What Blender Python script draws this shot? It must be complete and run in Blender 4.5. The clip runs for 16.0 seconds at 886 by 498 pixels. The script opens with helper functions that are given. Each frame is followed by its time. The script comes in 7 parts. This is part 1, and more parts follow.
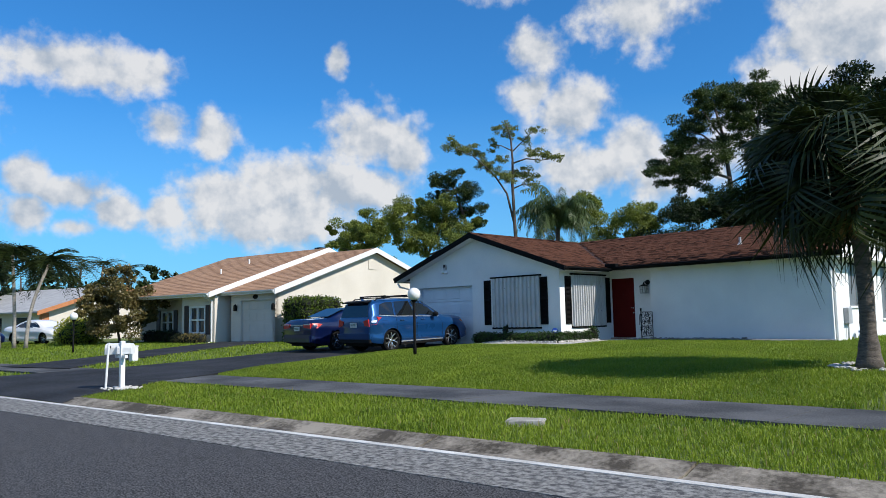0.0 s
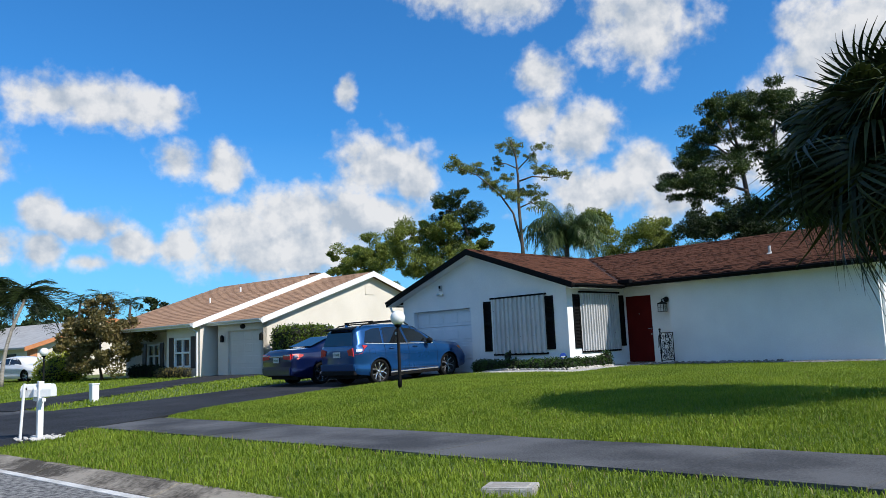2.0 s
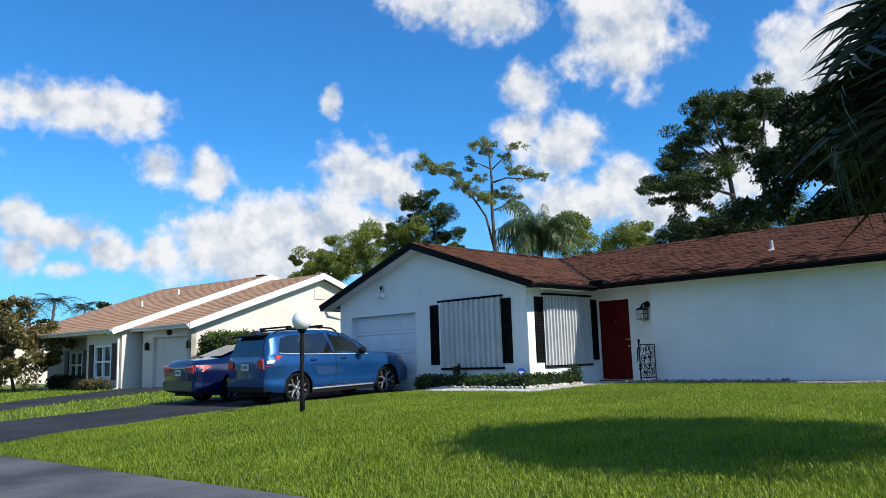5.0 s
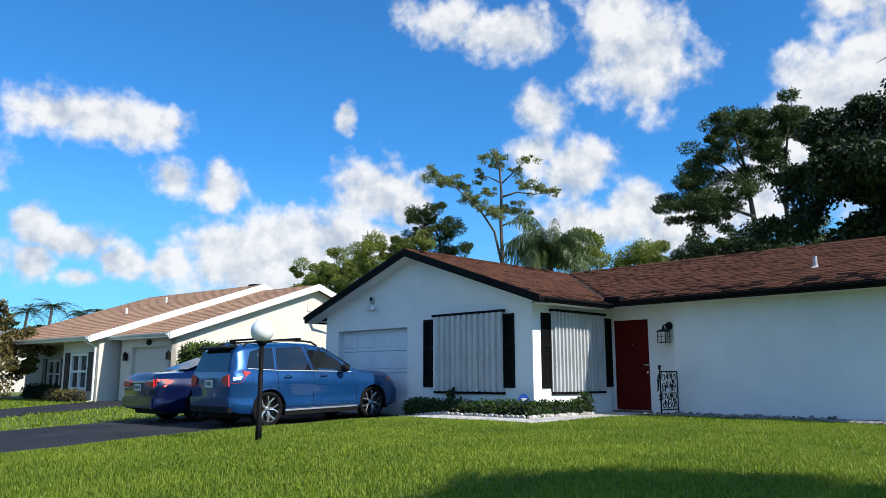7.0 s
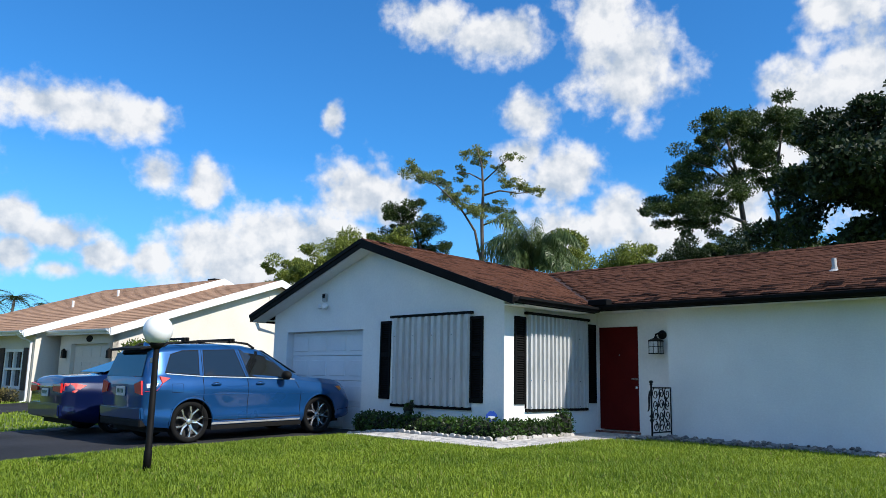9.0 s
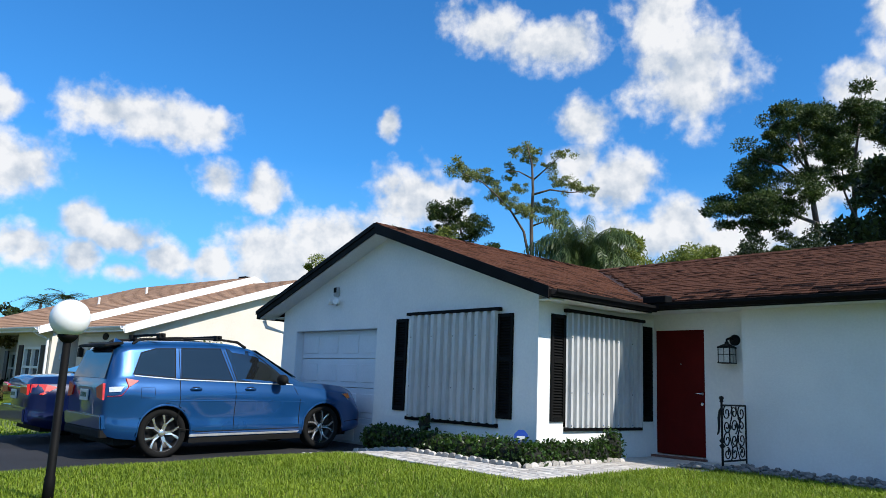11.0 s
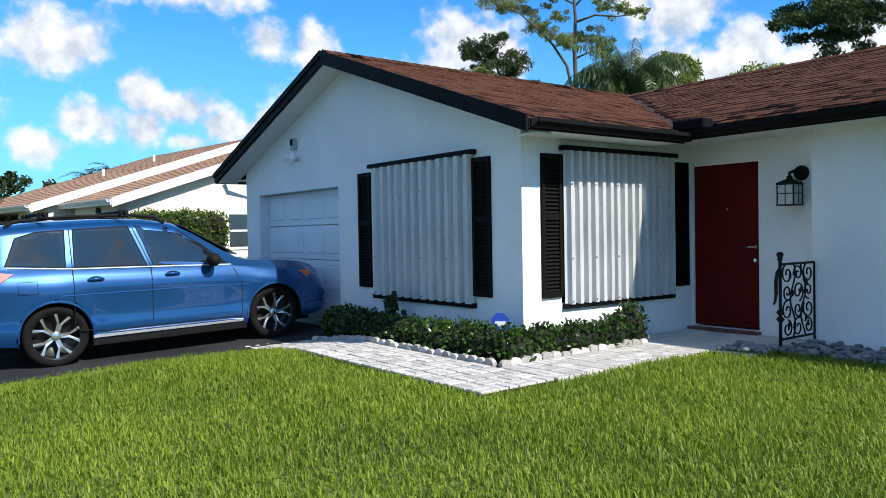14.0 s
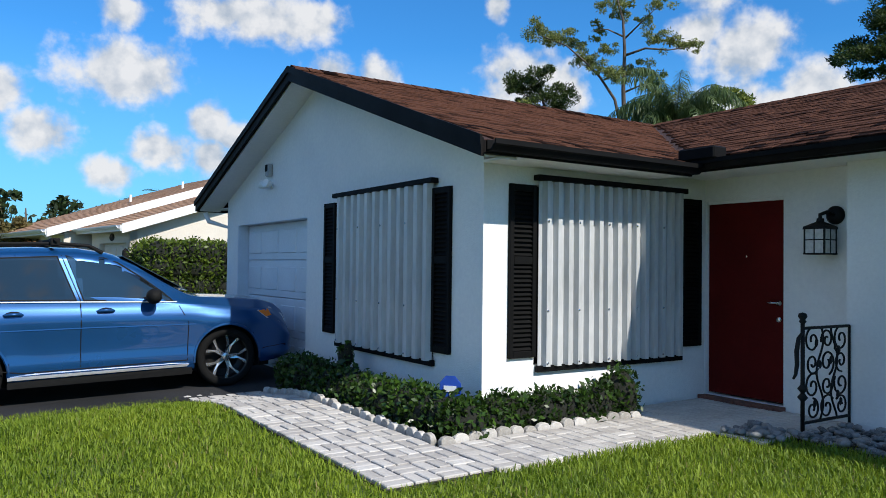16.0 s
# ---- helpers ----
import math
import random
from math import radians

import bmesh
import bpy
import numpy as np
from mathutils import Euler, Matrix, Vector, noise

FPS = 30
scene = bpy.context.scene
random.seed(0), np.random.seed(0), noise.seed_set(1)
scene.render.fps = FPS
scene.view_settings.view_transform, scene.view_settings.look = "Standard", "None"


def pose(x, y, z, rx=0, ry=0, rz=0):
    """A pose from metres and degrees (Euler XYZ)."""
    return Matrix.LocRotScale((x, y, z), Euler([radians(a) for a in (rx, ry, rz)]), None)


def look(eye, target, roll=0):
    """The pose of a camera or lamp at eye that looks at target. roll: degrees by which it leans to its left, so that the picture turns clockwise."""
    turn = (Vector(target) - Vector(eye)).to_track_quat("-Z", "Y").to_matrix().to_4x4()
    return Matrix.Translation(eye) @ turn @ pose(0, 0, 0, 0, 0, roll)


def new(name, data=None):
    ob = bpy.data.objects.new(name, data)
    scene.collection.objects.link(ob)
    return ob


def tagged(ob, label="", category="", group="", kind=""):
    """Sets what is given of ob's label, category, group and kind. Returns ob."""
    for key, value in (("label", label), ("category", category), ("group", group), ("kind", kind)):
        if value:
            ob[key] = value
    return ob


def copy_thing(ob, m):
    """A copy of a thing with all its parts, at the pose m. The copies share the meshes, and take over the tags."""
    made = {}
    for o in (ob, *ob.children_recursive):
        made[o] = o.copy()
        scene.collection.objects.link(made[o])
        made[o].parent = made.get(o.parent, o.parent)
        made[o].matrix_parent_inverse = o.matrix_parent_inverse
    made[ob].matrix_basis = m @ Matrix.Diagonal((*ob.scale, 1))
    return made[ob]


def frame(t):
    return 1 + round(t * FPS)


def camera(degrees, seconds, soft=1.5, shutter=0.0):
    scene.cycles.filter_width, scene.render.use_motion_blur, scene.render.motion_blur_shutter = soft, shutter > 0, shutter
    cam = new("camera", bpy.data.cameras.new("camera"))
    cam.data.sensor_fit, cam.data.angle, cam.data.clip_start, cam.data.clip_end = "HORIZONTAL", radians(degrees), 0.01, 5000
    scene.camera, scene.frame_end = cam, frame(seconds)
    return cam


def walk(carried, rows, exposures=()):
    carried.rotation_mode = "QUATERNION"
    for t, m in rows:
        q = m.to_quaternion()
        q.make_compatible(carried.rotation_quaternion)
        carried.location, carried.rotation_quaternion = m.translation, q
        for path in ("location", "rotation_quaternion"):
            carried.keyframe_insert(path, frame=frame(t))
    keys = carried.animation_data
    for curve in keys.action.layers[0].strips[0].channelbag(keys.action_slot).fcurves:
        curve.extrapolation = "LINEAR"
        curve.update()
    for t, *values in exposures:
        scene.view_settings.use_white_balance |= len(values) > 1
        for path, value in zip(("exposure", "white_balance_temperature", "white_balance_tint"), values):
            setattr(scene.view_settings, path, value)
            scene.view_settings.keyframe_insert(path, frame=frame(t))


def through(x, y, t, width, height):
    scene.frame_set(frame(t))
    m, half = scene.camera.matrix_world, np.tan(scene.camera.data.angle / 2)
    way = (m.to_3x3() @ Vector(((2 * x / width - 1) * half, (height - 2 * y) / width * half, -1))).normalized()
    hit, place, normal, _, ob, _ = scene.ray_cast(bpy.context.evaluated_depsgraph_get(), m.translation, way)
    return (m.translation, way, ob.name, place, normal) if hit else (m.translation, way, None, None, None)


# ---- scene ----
cam = camera(60.2, 16.0, soft=0.7)
PATH = [
    (0, (-0.275, 0.19, 1.389), (-1.686, 1.597, 1.574), -1.2),
    (0.5, (-0.629, 0.747, 1.405), (-1.999, 2.199, 1.516), -0.3),
    (1, (-0.966, 1.308, 1.408), (-2.376, 2.719, 1.556), 0.7),
    (1.5, (-1.4, 1.896, 1.376), (-2.819, 3.293, 1.563), 0.4),
    (2, (-1.728, 2.436, 1.371), (-3.153, 3.816, 1.626), -2.5),
    (2.5, (-2.086, 2.896, 1.447), (-3.554, 4.212, 1.785), -3.3),
    (3, (-2.458, 3.642, 1.38), (-3.859, 5.059, 1.556), -3.1),
    (3.5, (-2.818, 4.279, 1.403), (-4.203, 5.701, 1.649), -2.3),
    (6, (-4.482, 6.846, 1.323), (-5.883, 8.241, 1.626), -1.2),
    (6.5, (-4.875, 7.249, 1.38), (-6.28, 8.636, 1.703), -0.1),
    (7, (-5.062, 7.682, 1.401), (-6.465, 9.069, 1.732), -0.1),
    (7.5, (-5.455, 8.061, 1.361), (-6.902, 9.4, 1.696), -0.5),
    (8, (-5.754, 8.574, 1.556), (-7.106, 10.004, 1.913), 0.9),
    (10.5, (-7.386, 11.11, 1.599), (-8.805, 12.485, 1.906), 1.6),
    (11, (-7.679, 11.634, 1.63), (-9.149, 12.945, 1.98), 2.4),
    (11.5, (-7.991, 12.145, 1.585), (-9.601, 13.277, 1.936), 3.9),
    (12, (-8.191, 12.619, 1.626), (-9.7, 13.923, 1.781), 0.5),
    (12.5, (-8.369, 13.079, 1.82), (-9.853, 14.418, 1.76), 0.0),
    (13, (-8.72, 13.519, 1.768), (-10.247, 14.811, 1.757), 1.2),
    (13.5, (-8.893, 13.967, 1.829), (-10.431, 15.246, 1.801), -1.0),
    (14, (-9.087, 14.482, 1.891), (-10.676, 15.695, 1.849), -1.0),
    (14.5, (-9.277, 14.865, 1.886), (-10.821, 16.137, 1.881), 0.3),
    (15, (-9.336, 15.336, 1.941), (-10.961, 16.5, 1.984), 0.8),
    (15.5, (-9.491, 15.701, 1.951), (-11.157, 16.805, 2.031), 3.2),
    (16, (-9.582, 16.056, 1.974), (-11.254, 17.151, 2.021), 0.7),
]
walk(cam, [(t, look(eye, target, roll)) for t, eye, target, roll in PATH],
     exposures=[(0.0, 0.08), (1.5, 0.12), (3.5, 0.25), (8.0, 0.36), (11.5, 0.34), (12.0, 0.40), (12.5, 0.54), (14.0, 0.52), (15.0, 0.36), (16.0, 0.20)])

# ---- sky, sun ----
SUN_TO = Vector((1.0, 0.21, 0.92)).normalized()
EL = math.asin(SUN_TO.z)
sun = new("sun", bpy.data.lights.new("sun", "SUN"))
sun.data.energy, sun.data.angle, sun.data.color = 5.0, radians(0.55), (1.0, 0.95, 0.87)
sun.matrix_world = look(SUN_TO * 60, (0, 0, 0))

world = bpy.data.worlds.new("sky")
scene.world = world
world.use_nodes = True
WN, WL = world.node_tree.nodes, world.node_tree.links
WN.clear()


def wnode(kind, **kw):
    n = WN.new(kind)
    for k, v in kw.items():
        if k == "op":
            n.operation = v
        elif k == "clamp":
            n.use_clamp = v
    return n


def wmath(op, a, b=None, c=None, clamp=False):
    n = wnode("ShaderNodeMath", op=op, clamp=clamp)
    for i, v in enumerate((a, b, c)):
        if v is None:
            continue
        if isinstance(v, (int, float)):
            n.inputs[i].default_value = v
        else:
            WL.new(v, n.inputs[i])
    return n.outputs[0]


def wvec(op, a, b):
    n = wnode("ShaderNodeVectorMath", op=op)
    for i, v in enumerate((a, b)):
        if isinstance(v, tuple):
            n.inputs[i].default_value = v
        else:
            WL.new(v, n.inputs[i])
    return n


def wmix(fac, a, b):
    n = WN.new("ShaderNodeMix")
    n.data_type = "RGBA"
    if isinstance(fac, (int, float)):
        n.inputs[0].default_value = fac
    else:
        WL.new(fac, n.inputs[0])
    for i, v in ((6, a), (7, b)):
        if isinstance(v, tuple):
            n.inputs[i].default_value = v
        else:
            WL.new(v, n.inputs[i])
    return n.outputs[2]


sky = WN.new("ShaderNodeTexSky")
sky.sky_type, sky.sun_disc = "NISHITA", False
sky.sun_elevation, sky.sun_rotation = EL, math.atan2(SUN_TO.x, SUN_TO.y)
sky.air_density, sky.dust_density, sky.ozone_density = 1.0, 0.3, 2.5
coord = WN.new("ShaderNodeTexCoord")
sep = WN.new("ShaderNodeSeparateXYZ")
WL.new(coord.outputs["Generated"], sep.inputs[0])
# azimuth and height of the direction, in degrees
azim = wmath("MULTIPLY", wmath("ARCTAN2", sep.outputs[1], sep.outputs[0]), 57.2958)
elev = wmath("MULTIPLY", wmath("ARCSINE", sep.outputs[2]), 57.2958)
comb = WN.new("ShaderNodeCombineXYZ")
WL.new(azim, comb.inputs[0])
WL.new(elev, comb.inputs[1])


def wnoise(scale, detail, rough=0.55, shift=(0, 0, 0)):
    n = WN.new("ShaderNodeTexNoise")
    n.inputs["Scale"].default_value, n.inputs["Detail"].default_value, n.inputs["Roughness"].default_value = scale, detail, rough
    WL.new(wvec("ADD", comb.outputs[0], shift).outputs[0], n.inputs["Vector"])
    return n.outputs["Fac"]


# each cloud: azimuth, height, half width, half height
CLOUDS = [
    (160.4, 17.5, 4.2, 1.8), (163, 17.8, 3, 1.6), (156.4, 17.6, 2.2, 1.4), (142.9, 19, 0.8, 1.2),
    (155.1, 13.9, 1.8, 1.3), (151.9, 13.4, 1.6, 1.7), (140.4, 13.6, 3.4, 2.7), (138, 12.4, 2, 1.8),
    (146.5, 10.2, 5.5, 2.4), (151, 9.2, 4, 2.2), (143, 9.5, 3, 2), (148, 8, 8, 2.5),
    (141, 10, 4, 2), (160.9, 9, 2.6, 1.3), (158.5, 8, 2.2, 1.2), (155, 8, 1.6, 1.2),
    (161, 6.8, 1.6, 0.7), (135.6, 26.4, 3.2, 1.8), (130.5, 25.2, 4.2, 1.8), (121.7, 27, 3.2, 3),
    (120.3, 22.5, 4.2, 3.4), (127.8, 19.6, 2, 1.6), (125.3, 15.4, 3.4, 2.2), (128, 16.5, 2, 1.5),
    (120.7, 12, 3, 2), (119, 10, 3, 2), (124, 11, 5, 2), (107.5, 19.5, 3, 2.6),
    (104, 21, 4, 3.2), (107, 17.5, 4.5, 3.2), (110.5, 15.3, 3.2, 2.6), (113, 12.6, 3.0, 2.2), (103, 16, 5, 5), (116, 11, 3, 2), (101, 19, 6, 5), (105, 25, 3, 2), (170, 13, 4, 2.2),
    (167, 8, 2.4, 1.4), (170.3, 6, 1.6, 1.2), (175, 8.6, 2, 1.6), (177, 11, 1.6, 1.4),
    (164, 10, 1.5, 1.3), (163.8, 7.5, 1.6, 1.4), (170, 17, 1.5, 1.2),
]


def billows(shift=(0.0, 0.0, 0.0)):
    coarse = wmath("SUBTRACT", wnoise(0.34, 3, 0.5, shift), 0.5)
    fine = wmath("SUBTRACT", wnoise(1.1, 6, 0.60, (3 + shift[0], 1 + shift[1], 8)), 0.5)
    return wmath("ADD", coarse, wmath("MULTIPLY", fine, 0.42))


billow = billows()
field = None
for a, e, w, h in CLOUDS:
    d = wvec("MULTIPLY", wvec("SUBTRACT", comb.outputs[0], (a, e, 0.0)).outputs[0], (1 / w, 1 / h, 0.0))
    ln = wnode("ShaderNodeVectorMath", op="LENGTH")
    WL.new(d.outputs[0], ln.inputs[0])
    here = wmath("SUBTRACT", 1.0, ln.outputs["Value"])
    field = here if field is None else wmath("MAXIMUM", field, here)
# the rest of the sky carries broken cloud of the same kind
broad = wmath("MULTIPLY", wmath("SUBTRACT", wnoise(0.045, 3, 0.5, (31, 7, 3)), 0.56), 4.0)
awaym = wmath("MULTIPLY", wmath("SUBTRACT", wmath("ABSOLUTE", wmath("SUBTRACT", azim, 135.0)), 52.0), 0.1, clamp=True)
rest = wmath("SUBTRACT", wmath("MULTIPLY", wmath("ADD", broad, 2.0), awaym), 2.0)
field = wmath("MAXIMUM", field, rest)
shape = wmath("ADD", field, wmath("MULTIPLY", billow, 2.1))
cover = wmath("MULTIPLY", wmath("SUBTRACT", shape, -0.36), 1.15, clamp=True)
cover = wmath("MULTIPLY", wmath("MULTIPLY", cover, cover), wmath("SUBTRACT", 3.0, wmath("MULTIPLY", cover, 2.0)))
# cloud bodies: puffs bright towards the sun, greyer away from it
relief = wmath("SUBTRACT", billow, billows((-0.7, 0.9, 0.0)))
body = wmath("ADD", wmath("MULTIPLY", relief, 2.6), wmath("MULTIPLY", wmath("SUBTRACT", wnoise(0.30, 4, 0.5, (5, 9.7, 1)), 0.5), -1.6))
body = wmath("ADD", body, 0.62, clamp=True)
cloud_col = wmix(body, (5.2, 6.0, 7.1, 1), (9.4, 9.5, 9.7, 1))
deep = wnode("ShaderNodeVectorMath", op="MULTIPLY")
WL.new(sky.outputs[0], deep.inputs[0])
deep.inputs[1].default_value = (0.42, 1.28, 2.0)
hazy = wmath("MULTIPLY", wmath("SUBTRACT", 16.0, elev), 0.0375, clamp=True)
blue = wmix(wmath("MINIMUM", hazy, 0.6), deep.outputs[0], (2.9, 6.4, 10.4, 1))
out_col = wmix(wmath("MULTIPLY", cover, 0.97), blue, cloud_col)
bg = WN.new("ShaderNodeBackground")
bg.inputs["Strength"].default_value = 0.077
WL.new(out_col, bg.inputs["Color"])
wo = WN.new("ShaderNodeOutputWorld")
WL.new(bg.outputs[0], wo.inputs["Surface"])


# ---- materials ----
def material(name, col, rough=0.6, col2=None, scale=3.0, var=0.5, fine=40.0, bump=0.15, bscale=120.0, metal=0.0, spec=0.5, stretch=(1, 1, 1), coat=0.0, rand=0.0, island=0.0, span=(0.52, 0.98)):
    m = bpy.data.materials.new(name)
    m.use_nodes = True
    n, l = m.node_tree.nodes, m.node_tree.links
    b = n["Principled BSDF"]
    b.inputs["Metallic"].default_value, b.inputs["Specular IOR Level"].default_value = metal, spec
    b.inputs["Coat Weight"].default_value = coat
    tc, mp = n.new("ShaderNodeTexCoord"), n.new("ShaderNodeMapping")
    mp.inputs["Scale"].default_value = stretch
    l.new(tc.outputs["Object"], mp.inputs["Vector"])

    def nz(sc, det):
        t = n.new("ShaderNodeTexNoise")
        t.inputs["Scale"].default_value, t.inputs["Detail"].default_value = sc, det
        l.new(mp.outputs[0], t.inputs["Vector"])
        return t.outputs["Fac"]

    big, small = nz(scale, 5), nz(fine, 4)
    mx = n.new("ShaderNodeMath")
    mx.operation = "MULTIPLY_ADD"
    l.new(small, mx.inputs[0])
    mx.inputs[1].default_value = 0.5
    l.new(big, mx.inputs[2])
    ramp = n.new("ShaderNodeMapRange")
    ramp.inputs["From Min"].default_value, ramp.inputs["From Max"].default_value = span
    last = mx.outputs[0]
    for on, sock in ((rand, ("ShaderNodeObjectInfo", "Random")), (island, ("ShaderNodeNewGeometry", "Random Per Island"))):
        if on:
            oi = n.new(sock[0])
            ad = n.new("ShaderNodeMath")
            ad.operation = "MULTIPLY_ADD"
            l.new(oi.outputs[sock[1]], ad.inputs[0])
            ad.inputs[1].default_value = on
            sb = n.new("ShaderNodeMath")
            sb.operation = "SUBTRACT"
            l.new(last, sb.inputs[0])
            sb.inputs[1].default_value = on / 2
            l.new(sb.outputs[0], ad.inputs[2])
            last = ad.outputs[0]
    l.new(last, ramp.inputs["Value"])
    c2 = col2 or tuple(c * (1 - var) for c in col)
    mix = n.new("ShaderNodeMix")
    mix.data_type = "RGBA"
    l.new(ramp.outputs[0], mix.inputs[0])
    mix.inputs[6].default_value, mix.inputs[7].default_value = (*c2, 1), (*col, 1)
    l.new(mix.outputs[2], b.inputs["Base Color"])
    rr = n.new("ShaderNodeMapRange")
    rr.inputs["To Min"].default_value, rr.inputs["To Max"].default_value = min(1, rough * 1.15), rough * 0.88
    l.new(big, rr.inputs["Value"])
    l.new(rr.outputs[0], b.inputs["Roughness"])
    if bump:
        bp = n.new("ShaderNodeBump")
        bp.inputs["Strength"].default_value, bp.inputs["Distance"].default_value = bump, 0.01
        l.new(nz(bscale, 5), bp.inputs["Height"])
        l.new(bp.outputs[0], b.inputs["Normal"])
    return m


def leafy(name, col, col2, through=0.35, rough=0.5):
    """Leaves and blades that let some light through."""
    m = bpy.data.materials.new(name)
    m.use_nodes = True
    n, l = m.node_tree.nodes, m.node_tree.links
    b, out = n["Principled BSDF"], n["Material Output"]
    geo = n.new("ShaderNodeNewGeometry")
    tc = n.new("ShaderNodeTexCoord")
    nz = n.new("ShaderNodeTexNoise")
    nz.inputs["Scale"].default_value, nz.inputs["Detail"].default_value = 0.9, 4
    l.new(tc.outputs["Object"], nz.inputs["Vector"])
    ad = n.new("ShaderNodeMath")
    ad.operation = "MULTIPLY_ADD"
    l.new(geo.outputs["Random Per Island"], ad.inputs[0])
    ad.inputs[1].default_value = 0.65
    sh = n.new("ShaderNodeMath")
    sh.operation = "MULTIPLY_ADD"
    l.new(nz.outputs["Fac"], sh.inputs[0])
    sh.inputs[1].default_value, sh.inputs[2].default_value = 1.35, -0.72
    tuft = n.new("ShaderNodeTexNoise")
    tuft.inputs["Scale"].default_value, tuft.inputs["Detail"].default_value = 7.0, 2
    l.new(tc.outputs["Object"], tuft.inputs["Vector"])
    both = n.new("ShaderNodeMath")
    both.operation = "MULTIPLY_ADD"
    l.new(tuft.outputs["Fac"], both.inputs[0])
    both.inputs[1].default_value = 0.42
    l.new(sh.outputs[0], both.inputs[2])
    l.new(both.outputs[0], ad.inputs[2])
    ad.use_clamp = True
    mix = n.new("ShaderNodeMix")
    mix.data_type = "RGBA"
    l.new(ad.outputs[0], mix.inputs[0])
    mix.inputs[6].default_value, mix.inputs[7].default_value = (*col2, 1), (*col, 1)
    l.new(mix.outputs[2], b.inputs["Base Color"])
    b.inputs["Roughness"].default_value, b.inputs["Specular IOR Level"].default_value = rough, 0.35
    tr = n.new("ShaderNodeBsdfTranslucent")
    l.new(mix.outputs[2], tr.inputs["Color"])
    ms = n.new("ShaderNodeMixShader")
    ms.inputs[0].default_value = through
    l.new(b.outputs[0], ms.inputs[1])
    l.new(tr.outputs[0], ms.inputs[2])
    l.new(ms.outputs[0], out.inputs["Surface"])
    return m


def glassy(name, tint=(0.75, 0.85, 0.85), through=0.6, rough=0.02, ior=1.5):
    m = bpy.data.materials.new(name)
    m.use_nodes = True
    n, l = m.node_tree.nodes, m.node_tree.links
    b, out = n["Principled BSDF"], n["Material Output"]
    b.inputs["Base Color"].default_value = (0.01, 0.012, 0.014, 1)
    b.inputs["Roughness"].default_value = rough
    b.inputs["Specular IOR Level"].default_value = 0.8
    b.inputs["IOR"].default_value = ior
    t = n.new("ShaderNodeBsdfTransparent")
    t.inputs["Color"].default_value = (*tint, 1)
    ms = n.new("ShaderNodeMixShader")
    ms.inputs[0].default_value = through
    l.new(b.outputs[0], ms.inputs[1])
    l.new(t.outputs[0], ms.inputs[2])
    l.new(ms.outputs[0], out.inputs["Surface"])
    return m


STUCCO = material("white_stucco", (0.82, 0.82, 0.80), 0.85, (0.70, 0.71, 0.71), 0.8, fine=25, bump=0.5, bscale=70)
BRICKWHITE = material("white_painted_brick", (0.80, 0.81, 0.81), 0.7, (0.70, 0.71, 0.72), 1.1, fine=30, bump=0.35, bscale=50)
CREAM = material("cream_stucco", (0.68, 0.625, 0.545), 0.85, (0.58, 0.53, 0.455), 0.6, fine=20, bump=0.5, bscale=60)
WHITEPAINT = material("white_paint", (0.82, 0.82, 0.80), 0.45, (0.70, 0.70, 0.69), 2.0, bump=0.08)
BLACKPAINT = material("black_paint", (0.005, 0.005, 0.005), 0.65, (0.003, 0.003, 0.003), 4.0, bump=0.1, spec=0.12)
DARKTRIM = material("dark_brown_trim", (0.007, 0.006, 0.006), 0.65, (0.004, 0.003, 0.003), 3.0, bump=0.12, spec=0.14)
SHINGLE = material("brown_shingle", (0.098, 0.044, 0.028), 0.95, (0.008, 0.004, 0.003), 6.0, fine=60, bump=0.8, bscale=260, rand=0.9, island=0.9, span=(0.52, 1.12), spec=0.05)
SHINGLEBED = material("brown_shingle_bed", (0.05, 0.022, 0.016), 0.92, (0.04, 0.017, 0.013), 1.4, fine=60, bump=0.8, bscale=260)
SHINGLETAN = material("tan_shingle", (0.46, 0.27, 0.155), 0.9, (0.27, 0.15, 0.085), 1.3, fine=7, bump=0.6, bscale=60, stretch=(1, 1, 5))
REDDOOR = material("red_door_paint", (0.10, 0.0035, 0.0025), 0.7, (0.075, 0.003, 0.002), 2.0, bump=0.1, bscale=30, spec=0.15)
GARAGE = material("garage_door_paint", (0.70, 0.74, 0.78), 0.5, (0.60, 0.64, 0.68), 1.5, bump=0.1, bscale=90)
ALU = material("galvanised_panel", (0.58, 0.59, 0.59), 0.5, (0.39, 0.40, 0.40), 3.5, fine=25, bump=0.12, bscale=40, metal=0.12, stretch=(1, 1, 0.25))
IRON = material("wrought_iron", (0.006, 0.006, 0.006), 0.55, (0.010, 0.009, 0.008), 20, bump=0.3, spec=0.2)
CHROME = material("chrome", (0.75, 0.75, 0.75), 0.15, (0.6, 0.6, 0.6), 8, bump=0, metal=1.0)
NEWASPHALT = material("sealed_asphalt", (0.030, 0.031, 0.035), 0.8, (0.013, 0.014, 0.016), 0.7, fine=80, spec=0.3, span=(0.6, 0.9), bump=0.6, bscale=300)
ROADASPHALT = material("road_asphalt", (0.150, 0.148, 0.150), 0.9, (0.008, 0.008, 0.011), 60, fine=70, bump=0.8, bscale=220, span=(0.66, 0.92), spec=0.3)
OLDASPHALT = material("worn_asphalt_edge", (0.30, 0.295, 0.28), 0.85, (0.065, 0.065, 0.067), 13.0, fine=50, spec=0.3, span=(0.62, 0.88), bump=0.9, bscale=180)
